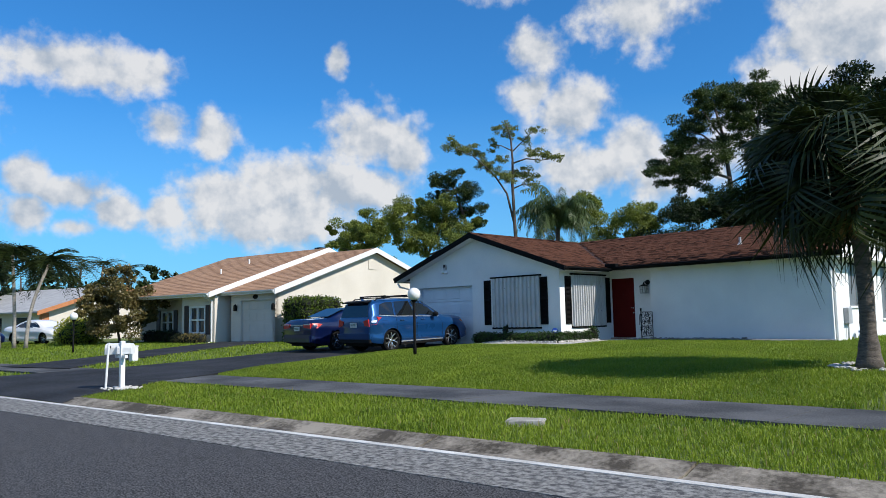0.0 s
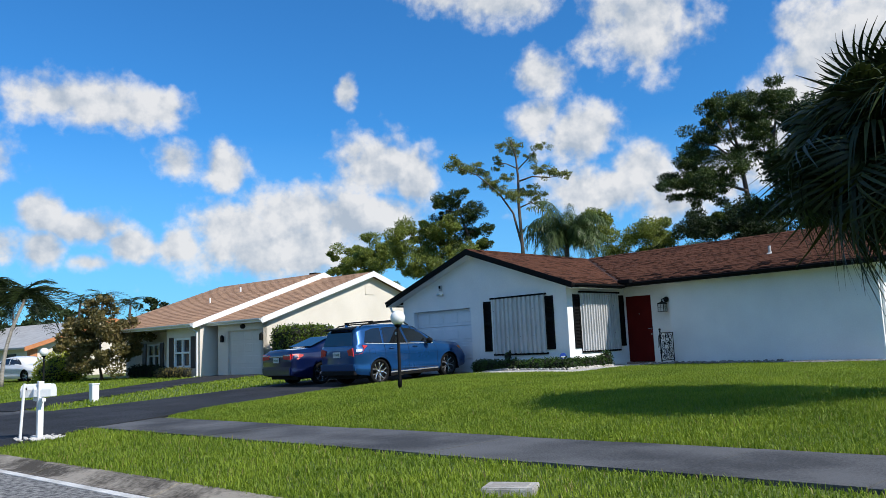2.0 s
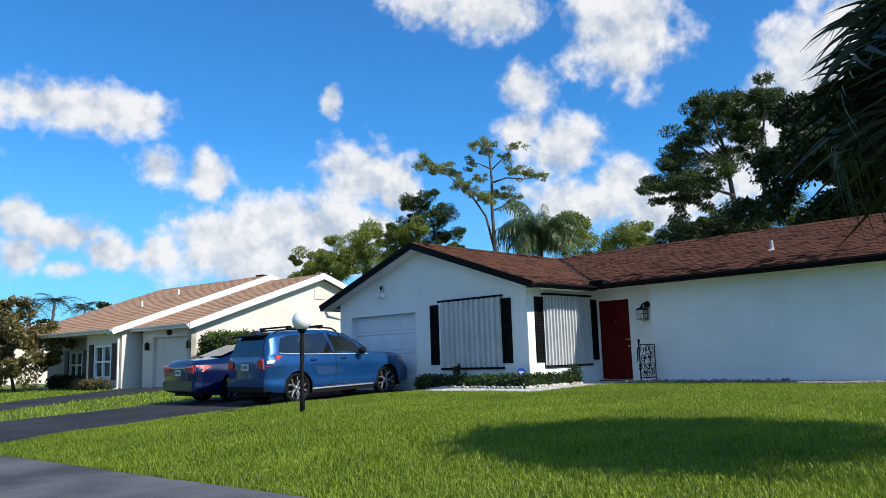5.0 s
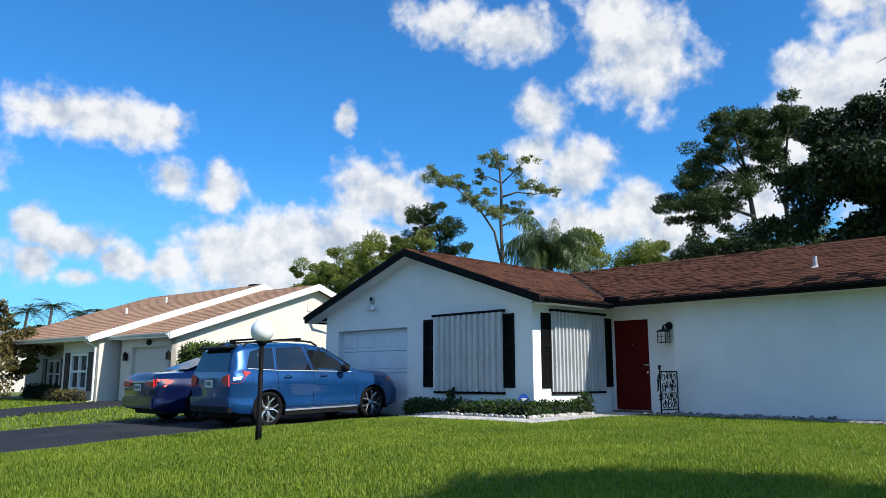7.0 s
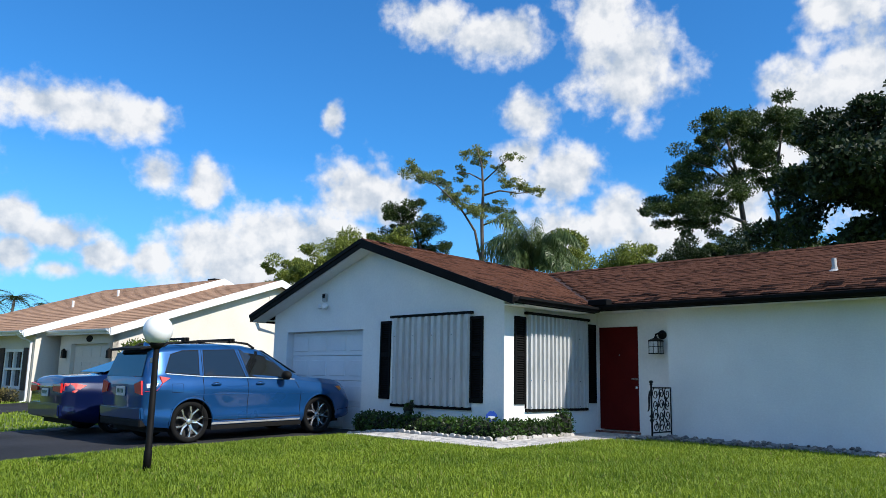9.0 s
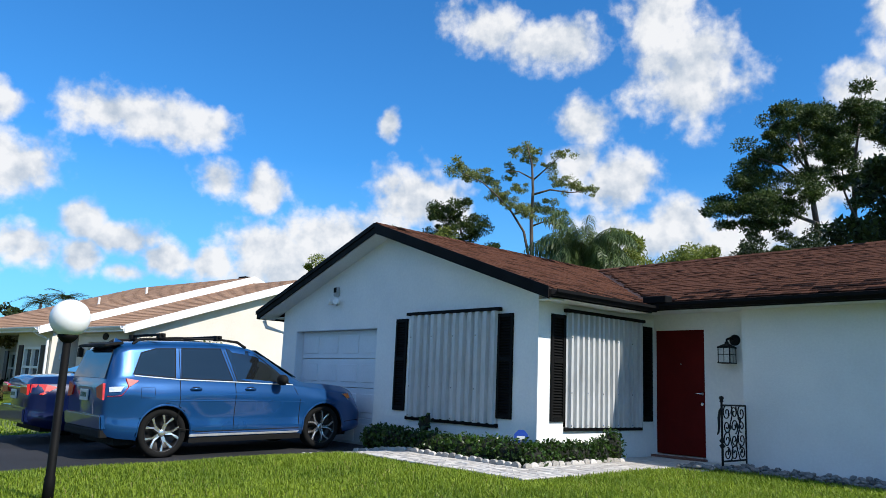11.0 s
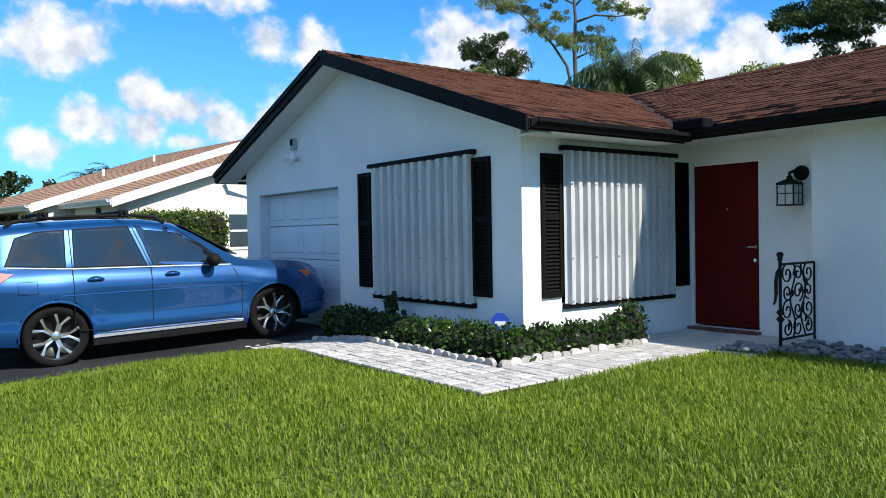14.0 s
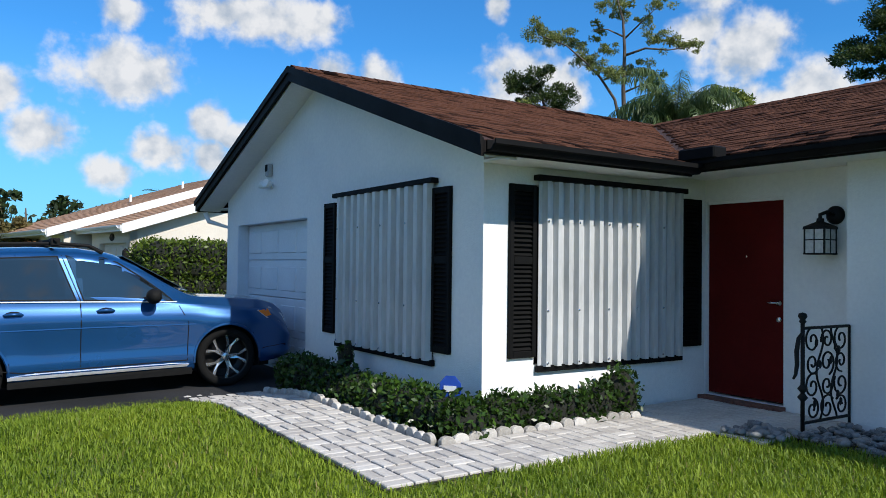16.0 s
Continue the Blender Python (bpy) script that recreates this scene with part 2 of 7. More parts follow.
SIDEWALK = material("tarred_sidewalk", (0.105, 0.107, 0.112), 0.85, (0.040, 0.042, 0.046), 0.8, fine=40, span=(0.62, 0.88), spec=0.3, bump=0.5, bscale=150)
KERB = material("kerb_concrete", (0.30, 0.265, 0.215), 0.9, (0.055, 0.045, 0.032), 1.7, span=(0.62, 0.90), fine=18, bump=0.8, bscale=60)
ROADWHITE = material("road_line_paint", (0.72, 0.71, 0.68), 0.7, (0.36, 0.35, 0.33), 2.2, fine=40, bump=0.5, bscale=150)
SOIL = material("lawn_soil", (0.12, 0.165, 0.025), 0.95, (0.06, 0.085, 0.015), 1.2, fine=14, bump=0.9, bscale=40)
PAVER = material("grey_paver", (0.60, 0.57, 0.53), 0.85, (0.36, 0.335, 0.31), 2.5, fine=30, bump=0.6, bscale=90, rand=0.35)
PAVERBED = material("paver_sand", (0.035, 0.032, 0.025), 0.95, (0.015, 0.013, 0.010), 4, bump=0.6)
EDGING = material("edging_concrete", (0.58, 0.55, 0.51), 0.85, (0.30, 0.28, 0.25), 6, fine=40, bump=0.6, rand=0.5)
PEBBLE = material("river_stone", (0.23, 0.225, 0.22), 0.75, (0.035, 0.035, 0.035), 7, fine=40, bump=0.4, rand=0.8, island=0.8)
GRASS = leafy("grass_blade", (0.295, 0.378, 0.031), (0.118, 0.195, 0.014), 0.44, 0.55)
DRYBLADE = leafy("dry_blade", (0.33, 0.27, 0.10), (0.20, 0.17, 0.06), 0.3, 0.6)
PINE = leafy("pine_needles", (0.085, 0.125, 0.026), (0.014, 0.030, 0.008), 0.28, 0.5)
# PINE needles made brighter: the sunlit crown tops are put into this colour
PINELIT = leafy("sunlit_pine_needles", (0.29, 0.33, 0.062), (0.085, 0.125, 0.026), 0.35, 0.5)
PINEPALE = leafy("pale_pine_needles", (0.29, 0.31, 0.10), (0.13, 0.165, 0.045), 0.4, 0.5)
# leaf colour taken near black, for the shade of backlit crowns
OAKLEAF = leafy("shaded_leaf", (0.030, 0.055, 0.010), (0.005, 0.012, 0.003), 0.15, 0.6)
# darkened as well: the palms' backlit shade is part of this colour
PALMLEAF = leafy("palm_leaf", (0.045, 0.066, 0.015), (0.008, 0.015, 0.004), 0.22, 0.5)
QUEENLEAF = leafy("queen_palm_leaf", (0.15, 0.21, 0.075), (0.045, 0.080, 0.028), 0.4, 0.4)
HEDGELEAF = leafy("hedge_leaf", (0.050, 0.105, 0.013), (0.008, 0.022, 0.004), 0.2, 0.34)
TALLHEDGE = leafy("tall_hedge_leaf", (0.12, 0.17, 0.016), (0.022, 0.050, 0.006), 0.3, 0.45)
REDLEAF = leafy("bronze_leaf", (0.23, 0.175, 0.065), (0.075, 0.075, 0.024), 0.3, 0.4)
BARK = material("bark", (0.13, 0.10, 0.08), 0.9, (0.045, 0.034, 0.028), 5, fine=25, bump=1.0, bscale=30, stretch=(1, 1, 0.3))
PALMBARK = material("palm_bark", (0.155, 0.125, 0.10), 0.9, (0.055, 0.044, 0.036), 5, fine=20, bump=1.0, bscale=25, stretch=(1, 1, 4))
# near-black colour that stands for the shade inside hedges; also used on bed soil
SHADOWCORE = material("hedge_shade_and_soil", (0.008, 0.010, 0.004), 0.95, (0.004, 0.005, 0.002), 6, bump=0.8, bscale=30)


# ---- mesh helpers ----
def obj(name, bm, mat, parent=None, label="", smooth=False):
    me = bpy.data.meshes.new(name)
    bmesh.ops.recalc_face_normals(bm, faces=bm.faces)
    bm.to_mesh(me)
    bm.free()
    for m in (mat if isinstance(mat, (list, tuple)) else [mat]):
        me.materials.append(m)
    if smooth:
        me.shade_smooth()
    ob = new(name, me)
    if parent is not None:
        ob.parent = parent
        ob.matrix_parent_inverse = parent.matrix_basis.inverted()
    if label:
        ob["label"] = label
    return ob


def part(name, bm, mat, parent, label="", smooth=False):
    return obj(name, bm, mat, parent, label, smooth)


def thing(name, at, label, category, group="", kind=""):
    e = new(name)
    e.location = at
    e.matrix_basis = Matrix.Translation(at)
    return tagged(e, label, category, group, kind)


def share(name, me, m, parent):
    """One more object on a shared mesh, as a part."""
    ob = new(name, me)
    ob.parent = parent
    ob.matrix_parent_inverse = parent.matrix_basis.inverted()
    ob.matrix_basis = m
    return ob


def quick_mesh(name, verts, faces, mat, smooth=False):
    me = bpy.data.meshes.new(name)
    me.from_pydata(verts, [], faces)
    for m in (mat if isinstance(mat, (list, tuple)) else [mat]):
        me.materials.append(m)
    if smooth:
        me.shade_smooth()
    me.update()
    return me


def tri_mesh(name, co, tris, mat):
    """A mesh out of numpy arrays: points n x 3, triangles m x 3."""
    me = bpy.data.meshes.new(name)
    me.vertices.add(len(co))
    me.vertices.foreach_set("co", np.asarray(co, dtype=np.float32).ravel())
    me.loops.add(tris.size)
    me.loops.foreach_set("vertex_index", np.asarray(tris, dtype=np.int32).ravel())
    me.polygons.add(len(tris))
    me.polygons.foreach_set("loop_start", np.arange(0, tris.size, 3, dtype=np.int32))
    me.update(calc_edges=True)
    me.materials.append(mat)
    return me


def box(bm, x0, x1, y0, y1, z0, z1, bevel=0.0, seg=1):
    r = bmesh.ops.create_cube(bm, size=1.0, matrix=Matrix.LocRotScale(((x0 + x1) / 2, (y0 + y1) / 2, (z0 + z1) / 2), None, (abs(x1 - x0), abs(y1 - y0), abs(z1 - z0))))
    if bevel:
        edges = {e for v in r["verts"] for e in v.link_edges}
        bmesh.ops.bevel(bm, geom=list(edges), offset=bevel, segments=seg, affect="EDGES")
    return bm


def prism(bm, poly, a, b):
    """Extrude a closed outline: poly points (3D), from offset vector a to b."""
    a, b = Vector(a), Vector(b)
    v0 = [bm.verts.new(Vector(p) + a) for p in poly]
    v1 = [bm.verts.new(Vector(p) + b) for p in poly]
    n = len(poly)
    bm.faces.new(v0)
    bm.faces.new(v1[::-1])
    for i in range(n):
        bm.faces.new((v0[i], v0[(i + 1) % n], v1[(i + 1) % n], v1[i]))
    return bm


def tube(bm, pts, radii, n=8, caps=True, squash=1.0):
    """A swept tube through pts."""
    pts = [Vector(p) for p in pts]
    if isinstance(radii, (int, float)):
        radii = [radii] * len(pts)
    rings = []
    up = None
    for i, p in enumerate(pts):
        d = (pts[min(i + 1, len(pts) - 1)] - pts[max(i - 1, 0)]).normalized()
        if up is None:
            up = d.orthogonal().normalized()
        up = (up - d * up.dot(d)).normalized()
        side = d.cross(up)
        rings.append([bm.verts.new(p + (up * math.cos(2 * math.pi * k / n) + side * math.sin(2 * math.pi * k / n) * squash) * radii[i]) for k in range(n)])
    for r0, r1 in zip(rings, rings[1:]):
        for k in range(n):
            bm.faces.new((r0[k], r0[(k + 1) % n], r1[(k + 1) % n], r1[k]))
    if caps:
        bm.faces.new(rings[0])
        bm.faces.new(rings[-1][::-1])
    return bm


def lathe(bm, profile, n=24, m=None):
    """Turn (radius, height) pairs round z, then apply m."""
    m = m or Matrix()
    rings = []
    for r, z in profile:
        if r < 1e-5:
            rings.append([bm.verts.new(m @ Vector((0, 0, z)))])
        else:
            rings.append([bm.verts.new(m @ Vector((r * math.cos(2 * math.pi * k / n), r * math.sin(2 * math.pi * k / n), z))) for k in range(n)])
    for r0, r1 in zip(rings, rings[1:]):
        for k in range(n):
            a, b, c, d = r0[k % len(r0)], r0[(k + 1) % len(r0)], r1[(k + 1) % len(r1)], r1[k % len(r1)]
            vs = list(dict.fromkeys((a, b, c, d)))
            if len(vs) >= 3:
                bm.faces.new(vs)
    return bm


# ---- lie of the land ----
def lerp_table(v, table):
    if v <= table[0][0]:
        return table[0][1]
    for (a, p), (b, q) in zip(table, table[1:]):
        if v <= b:
            return p + (q - p) * (v - a) / (b - a)
    return table[-1][1]


SLANT = 0.087          # the street runs a little aslant to the house


def kerb_s(x, y):
    """Metres from the painted line at the street's edge, towards the house."""
    return y - 5.62 - SLANT * (x + 10)


def at_s(x, s):
    return s + 5.62 + SLANT * (x + 10)


RISE = [(0.12, 0.0), (0.5, 0.085), (2.5, 0.19), (4.3, 0.215), (6.0, 0.36), (8.2, 0.50), (12.0, 0.60), (15.0, 0.62)]
DRIVE_RISE = [(4.3, 0.215), (7.0, 0.27), (11.2, 0.405), (14.0, 0.48), (15.5, 0.51), (40.0, 0.53)]


def land(x, y):
    s = kerb_s(x, y)
    z = lerp_table(s, RISE)
    if s > 4.3:
        low = lerp_table(s, DRIVE_RISE)
        k = min(1.0, max(0.0, (x + 18.35) / 1.6))
        z = low + (z - low) * k * k * (3 - 2 * k)
    return z




# ---- ground: one sheet to the horizon ----
def grid_lines(lo, hi, fine_lo, fine_hi, step, far=3.0):
    out, v = [], fine_lo
    while v <= fine_hi + 1e-6:
        out.append(v)
        v += step
    d, v = step, fine_lo
    while v > lo:
        d *= far ** 0.25
        v -= d
        out.insert(0, max(v, lo))
    d, v = step, fine_hi
    while v < hi:
        d *= far ** 0.25
        v += d
        out.append(min(v, hi))
    return out


def ground_sheet():
    xs = grid_lines(-900, 700, -34, 4, 0.8)
    ss = [-700, -400, -200, -100, -50, -25, -12, -8, -4, 0, 0.12, 0.3, 0.5, 1.0, 1.5, 2.0, 2.5, 4.3, 5.0, 5.6, 6.2, 6.8, 7.5, 8.2, 9, 10, 11, 12, 13, 14, 15, 17, 20, 24, 30, 40, 60, 100, 180, 350, 800]
    verts, faces = [], []
    for x in xs:
        for s in ss:
            y = at_s(max(-60, min(20, x)), s)
            verts.append((x, y, land(x, y) - 0.03))
    m = len(ss)
    for i in range(len(xs) - 1):
        for j in range(m - 1):
            faces.append((i * m + j, (i + 1) * m + j, (i + 1) * m + j + 1, i * m + j + 1))
    me = quick_mesh("ground", verts, faces, SOIL, True)
    return tagged(new("ground", me), "green lawn soil sheet spreading to the horizon", "ground", kind="structure")


ground_sheet()


def ribbon(name, edge_a, edge_b, lift, mat, label, category, thick=0.05, cuts=40):
    """A paved strip between two edges (functions of 0..1 giving x, y), draped on the land."""
    bm = bmesh.new()
    rows = []
    for i in range(cuts + 1):
        u = i / cuts
        (ax, ay), (bx, by) = edge_a(u), edge_b(u)
        row = []
        for k in range(5):
            x, y = ax + (bx - ax) * k / 4, ay + (by - ay) * k / 4
            row.append((x, y, land(x, y) + lift))
        rows.append(([bm.verts.new(p) for p in row], [bm.verts.new((p[0], p[1], p[2] - thick)) for p in row]))
    for (t0, b0), (t1, b1) in zip(rows, rows[1:]):
        for k in range(4):
            bm.faces.new((t0[k], t0[k + 1], t1[k + 1], t1[k]))
        bm.faces.new((t0[0], t1[0], b1[0], b0[0]))
        bm.faces.new((t0[4], b0[4], b1[4], t1[4]))
    return tagged(obj(name, bm, mat, smooth=False), label, category, kind="structure")


def street_line(s, x0=-120.0, x1=60.0):
    return lambda u: (x0 + (x1 - x0) * u, at_s(max(-60, min(20, x0 + (x1 - x0) * u)), s))


ribbon("road", street_line(-1.02), street_line(-8.0), -0.004, ROADASPHALT, "dark grey asphalt street with coarse grain", "road", cuts=60)
ribbon("road_edge", street_line(-0.02), street_line(-1.0), -0.002, OLDASPHALT, "worn pale asphalt strip along the street", "road", cuts=60)
ribbon("road_line", street_line(0.09), street_line(-0.03), 0.004, ROADWHITE, "worn white painted line along the gutter", "road line", cuts=60)
ribbon("far_verge_kerb", street_line(-8.0), street_line(-8.4), 0.05, KERB, "weathered concrete kerb across the street", "kerb", cuts=60)
# kerb in cast lengths, broken at the driveway
kerb = thing("kerb", (-9, at_s(-9, 0.3), 0.02), "weathered stained concrete roll kerb beside the street", "kerb", kind="structure")
x = -15.6
while x < 6.0:
    ln = 3.0
    bm = bmesh.new()
    secs = []
    for u in (0.006, 0.25, 0.5, 0.75, 0.994):
        xx = x + ln * u
        secs.append([bm.verts.new((xx, at_s(xx, s), z)) for s, z in ((0.1, -0.08), (0.1, 0.004), (0.2, 0.012), (0.32, 0.05), (0.40, 0.08), (0.50, 0.085), (0.52, 0.07), (0.52, -0.08))])
    for a, b in zip(secs, secs[1:]):
        for k in range(7):
            bm.faces.new((a[k], b[k], b[k + 1], a[k + 1]))
    bm.faces.new(secs[0])
    bm.faces.new(secs[-1][::-1])
    part("kerb_stone", bm, KERB, kerb)
    x += ln

# sidewalk, in slabs
sidewalk = thing("sidewalk", (-9, at_s(-9, 3.4), 0.19), "dark grey tarred sidewalk slabs between lawn and verge", "sidewalk", kind="structure")
xs_ = [-58.6 + 1.5 * k for k in range(24)] + [-17.3 + 1.5 * k for k in range(18)]
for x in xs_:
    bm = bmesh.new()
    ln = 1.5
    poly = [(x + 0.006, at_s(x + 0.006, 2.55)), (x + ln - 0.006, at_s(x + ln - 0.006, 2.55)), (x + ln - 0.006, at_s(x + ln - 0.006, 4.22)), (x + 0.006, at_s(x + 0.006, 4.22))]
    prism(bm, [(px, py, 0.205 + 0.004 * math.sin(7 * x)) for px, py in poly], (0, 0, -0.10), (0, 0, 0))
    part("slab", bm, SIDEWALK, sidewalk)

# the driveway of this house, widening to the street
ribbon("driveway", lambda u: (lerp_table(u, [(0, -15.4), (0.14, -16.3), (0.28, -17.3), (0.5, -18.0), (1, -18.25)]), lerp_table(u, [(0, at_s(-15.4, 0.1)), (1, 20.02)])),
       lambda u: (lerp_table(u, [(0, -23.6), (0.14, -22.6), (0.3, -22.5), (0.5, -23.0), (1, -24.2)]), lerp_table(u, [(0, at_s(-23, 0.1)), (1, 20.02)])), 0.012, NEWASPHALT, "black sealed asphalt driveway to the garage", "driveway", cuts=40)
ribbon("neighbour_driveway", lambda u: (-23.6 - 9.2 * u, 8.2 + 14.6 * u ** 1.35), lambda u: (-27.3 - 9.0 * u, 7.4 + 13.6 * u), 0.020, NEWASPHALT, "black asphalt driveway of the neighbouring house", "driveway", cuts=30)

# ---- the white house ----
XL, XR, YG = -21.90, -14.87, 19.93          # gable wall: ends and face
XP, ZP, ZE, SL = -18.37, 4.37, 2.98, 0.346    # ridge, eave, slope
YW, YD, XW, XE = 22.64, 22.86, -13.22, -7.66  # wing wall, door wall, the step, the wing's end
YR, YEV, YB = 26.0, 22.15, 29.6               # wing ridge, wing eave, back wall
ZEW = ZP - (YR - YEV) * SL                    # height of the wing's eave
FLOOR = 0.62
T = 0.2

house = thing("house", (-15, 24, FLOOR), "white stucco bungalow with brown shingle roof", "house")


def wall_part(name, bm, mat, label=""):
    return part(name, bm, mat, house, label)


def cut_wall(bm, a0, a1, z0, z1, holes, put):
    """A wall of boxes round rectangular holes (h0, h1, b0, b1); put(bm, a0, a1, z0, z1) lays one box."""
    at = a0
    for h0, h1, b0, b1 in sorted(holes):
        if h0 > at:
            put(bm, at, h0, z0, z1)
        if b0 > z0:
            put(bm, h0, h1, z0, b0)
        if b1 < z1:
            put(bm, h0, h1, b1, z1)
        at = h1
    if at < a1:
        put(bm, at, a1, z0, z1)


WALLTOP = 2.93
GX0, GX1, GZ = -21.38, -18.65, 2.59
W1 = (-17.72, -15.65, 1.10, 2.72)
W2 = (20.50, 22.45, 1.10, 2.72)
DX0, DX1, DZ = -14.865, -13.935, 2.70

bm = bmesh.new()
cut_wall(bm, XL, XR, 0.3, WALLTOP, [(GX0, GX1, 0.3, GZ), W1], lambda b, a0, a1, z0, z1: box(b, a0, a1, YG, YG + T, z0, z1))
zt = WALLTOP
prism(bm, [(XL, YG, zt), (XR, YG, zt), (XR, YG, ZP - 0.135 - (XR - XP) * SL), (XP, YG, ZP - 0.135), (XL, YG, ZP - 0.135 - (XP - XL) * SL)], (0, 0, 0), (0, T, 0))
bmesh.ops.remove_doubles(bm, verts=bm.verts, dist=0.0005)
wall_part("gable_wall", bm, STUCCO)
bm = bmesh.new()
cut_wall(bm, YG + T, YD, 0.3, WALLTOP + 0.05, [W2], lambda b, a0, a1, z0, z1: box(b, XR - T, XR, a0, a1, z0, z1))
bmesh.ops.remove_doubles(bm, verts=bm.verts, dist=0.0005)
wall_part("side_wall", bm, STUCCO)
bm = bmesh.new()
cut_wall(bm, XR - T, XW, 0.3, WALLTOP + 0.1, [(DX0, DX1, FLOOR + 0.05, DZ)], lambda b, a0, a1, z0, z1: box(b, a0, a1, YD, YD + T, z0, z1))
bmesh.ops.remove_doubles(bm, verts=bm.verts, dist=0.0005)
wall_part("door_wall", bm, STUCCO)
bm = bmesh.new()
box(bm, XW, XE, YW, YW + T, 0.3, WALLTOP + 0.1)
box(bm, XW, XW + T, YW + T, YD + T, 0.3, WALLTOP + 0.1)
wall_part("wing_wall", bm, BRICKWHITE, "white painted brick wall")
bm = bmesh.new()
box(bm, XL, XL + T, YG + T, YB, 0.3, WALLTOP)
wall_part("west_wall", bm, STUCCO)
bm = bmesh.new()
box(bm, XL, XE, YB, YB + T, 0.3, WALLTOP)
wall_part("back_wall", bm, STUCCO)
# sunlit end wall with its shuttered windows
bm = bmesh.new()
EW = [(24.05, 24.85, 1.55, 2.75), (27.1, 27.7, 1.15, 2.75), (27.95, 29.2, 1.15, 2.75)]
cut_wall(bm, YW + T, YB + T, 0.3, WALLTOP, EW, lambda b, a0, a1, z0, z1: box(b, XE - T, XE, a0, a1, z0, z1))
prism(bm, [(XE, YW, WALLTOP), (XE, YB + T, WALLTOP), (XE, YB + T, ZP - 0.1 - (YB + T - YR) * SL), (XE, YR, ZP - 0.1), (XE, YW, ZP - 0.1 - (YR - YW) * SL)], (0, 0, 0), (-T, 0, 0))
bmesh.ops.remove_doubles(bm, verts=bm.verts, dist=0.0005)
wall_part("end_wall", bm, STUCCO)
for h0, h1, b0, b1 in EW:
    w = part("window", box(bmesh.new(), XE - 0.10, XE - 0.06, h0, h1, b0, b1), material("dull_pane", (0.18, 0.19, 0.20), 0.35, (0.14, 0.15, 0.16), 2), house, "grey shuttered window")
    part("frame", box(bmesh.new(), XE - 0.06, XE + 0.02, h0 - 0.05, h1 + 0.05, b1, b1 + 0.05), DARKTRIM, w)
    part("sill", box(bmesh.new(), XE - 0.06, XE + 0.05, h0 - 0.06, h1 + 0.06, b0 - 0.07, b0, 0.01), STUCCO, w)


# roof planes: slabs with real thickness
YF = 19.56                       # front of the gable's rake
XEL, XER = XP - 3.98, XP + 3.98  # eaves of the gable roof
RT = 0.09
XWE = XE + 0.45                  # rake of the wing's end
VX, VY = XP + YR - YEV, YR - (XER - XP)   # where the valley meets the two eaves


def slab(bm, pts, t=RT):
    prism(bm, [Vector(p) for p in pts], (0, 0, -t), (0, 0, 0))


# west slope, east slope down to the valley, wing front, wing back
bm = bmesh.new()
box(bm, XP - 0.05, XP + 0.05, YF + 0.05, YR, ZP - 0.16, ZP - 0.10)
roof = part("roof", bm, SHINGLEBED, house, "brown asphalt shingle roof")
SLOPES = {
    "west": [(XEL, YF, ZE), (XP, YF, ZP), (XP, 30.2, ZP), (XEL, 30.2, ZE)],
    "east": [(XP, YF, ZP), (XER, YF, ZE), (XER, VY, ZE), (VX, YEV, ZEW), (XP, YR, ZP)],
    "front": [(VX, YEV, ZEW), (XWE, YEV, ZEW), (XWE, YR, ZP), (XP, YR, ZP)],
    "back": [(XP, YR, ZP), (XWE, YR, ZP), (XWE, 30.03, ZE), (XP, 30.03, ZE)],
}
for pts in SLOPES.values():
    bm = bmesh.new()
    slab(bm, pts)
    part("slope", bm, SHINGLEBED, roof)
# soffits
for q in ((XR + 0.001, XER - 0.02, YG - 0.02, VY, 0.0), (XR + 0.001, XWE - 0.02, YEV + 0.02, YD, ZE - ZEW), (XEL + 0.02, XL, YG - 0.02, YB, 0.0), (XE, XWE - 0.02, YD, 29.9, 0.0)):
    part("soffit", box(bmesh.new(), q[0], q[1], q[2], q[3], ZE - 0.105 - q[4], ZE - 0.085 - q[4]), STUCCO, house)
bm = bmesh.new()
for sgn in (-1, 1):
    prism(bm, [(XP, YF + 0.03, ZP - RT - 0.055), (XP + sgn * 3.95, YF + 0.03, ZE - RT - 0.045), (XP + sgn * 3.95, YF + 0.03, ZE - RT - 0.025), (XP, YF + 0.03, ZP - RT - 0.035)], (0, 0, 0), (0, YG - YF - 0.03, 0))
part("rake_soffit", bm, STUCCO, house)
# rake boards of the gable
for sgn in (-1, 1):
    bm = bmesh.new()
    prism(bm, [(XP, YF, ZP + 0.012), (XP + sgn * 4.0, YF, ZE + 0.005), (XP + sgn * 4.0, YF, ZE - 0.14), (XP, YF, ZP - 0.155)], (0, -0.028, 0), (0, 0.0, 0))
    part("rake_board", bm, DARKTRIM, roof)
    bm = bmesh.new()
    prism(bm, [(XP, YF, ZP + 0.03), (XP + sgn * 4.02, YF, ZE + 0.025), (XP + sgn * 4.02, YF, ZE - 0.05), (XP, YF, ZP - 0.05)], (0, -0.05, 0), (0, -0.029, 0))
    part("drip_edge", bm, DARKTRIM, roof)
    bm = bmesh.new()
    yy, zz = (YEV - 0.02, ZEW) if sgn < 0 else (YR + 4.04, ZE)
    prism(bm, [(XWE, YR, ZP + 0.012), (XWE, yy, zz), (XWE, yy, zz - 0.2), (XWE, YR, ZP - 0.2)], (0.0, 0, 0), (0.03, 0, 0))
    part("rake_board", bm, STUCCO, roof)
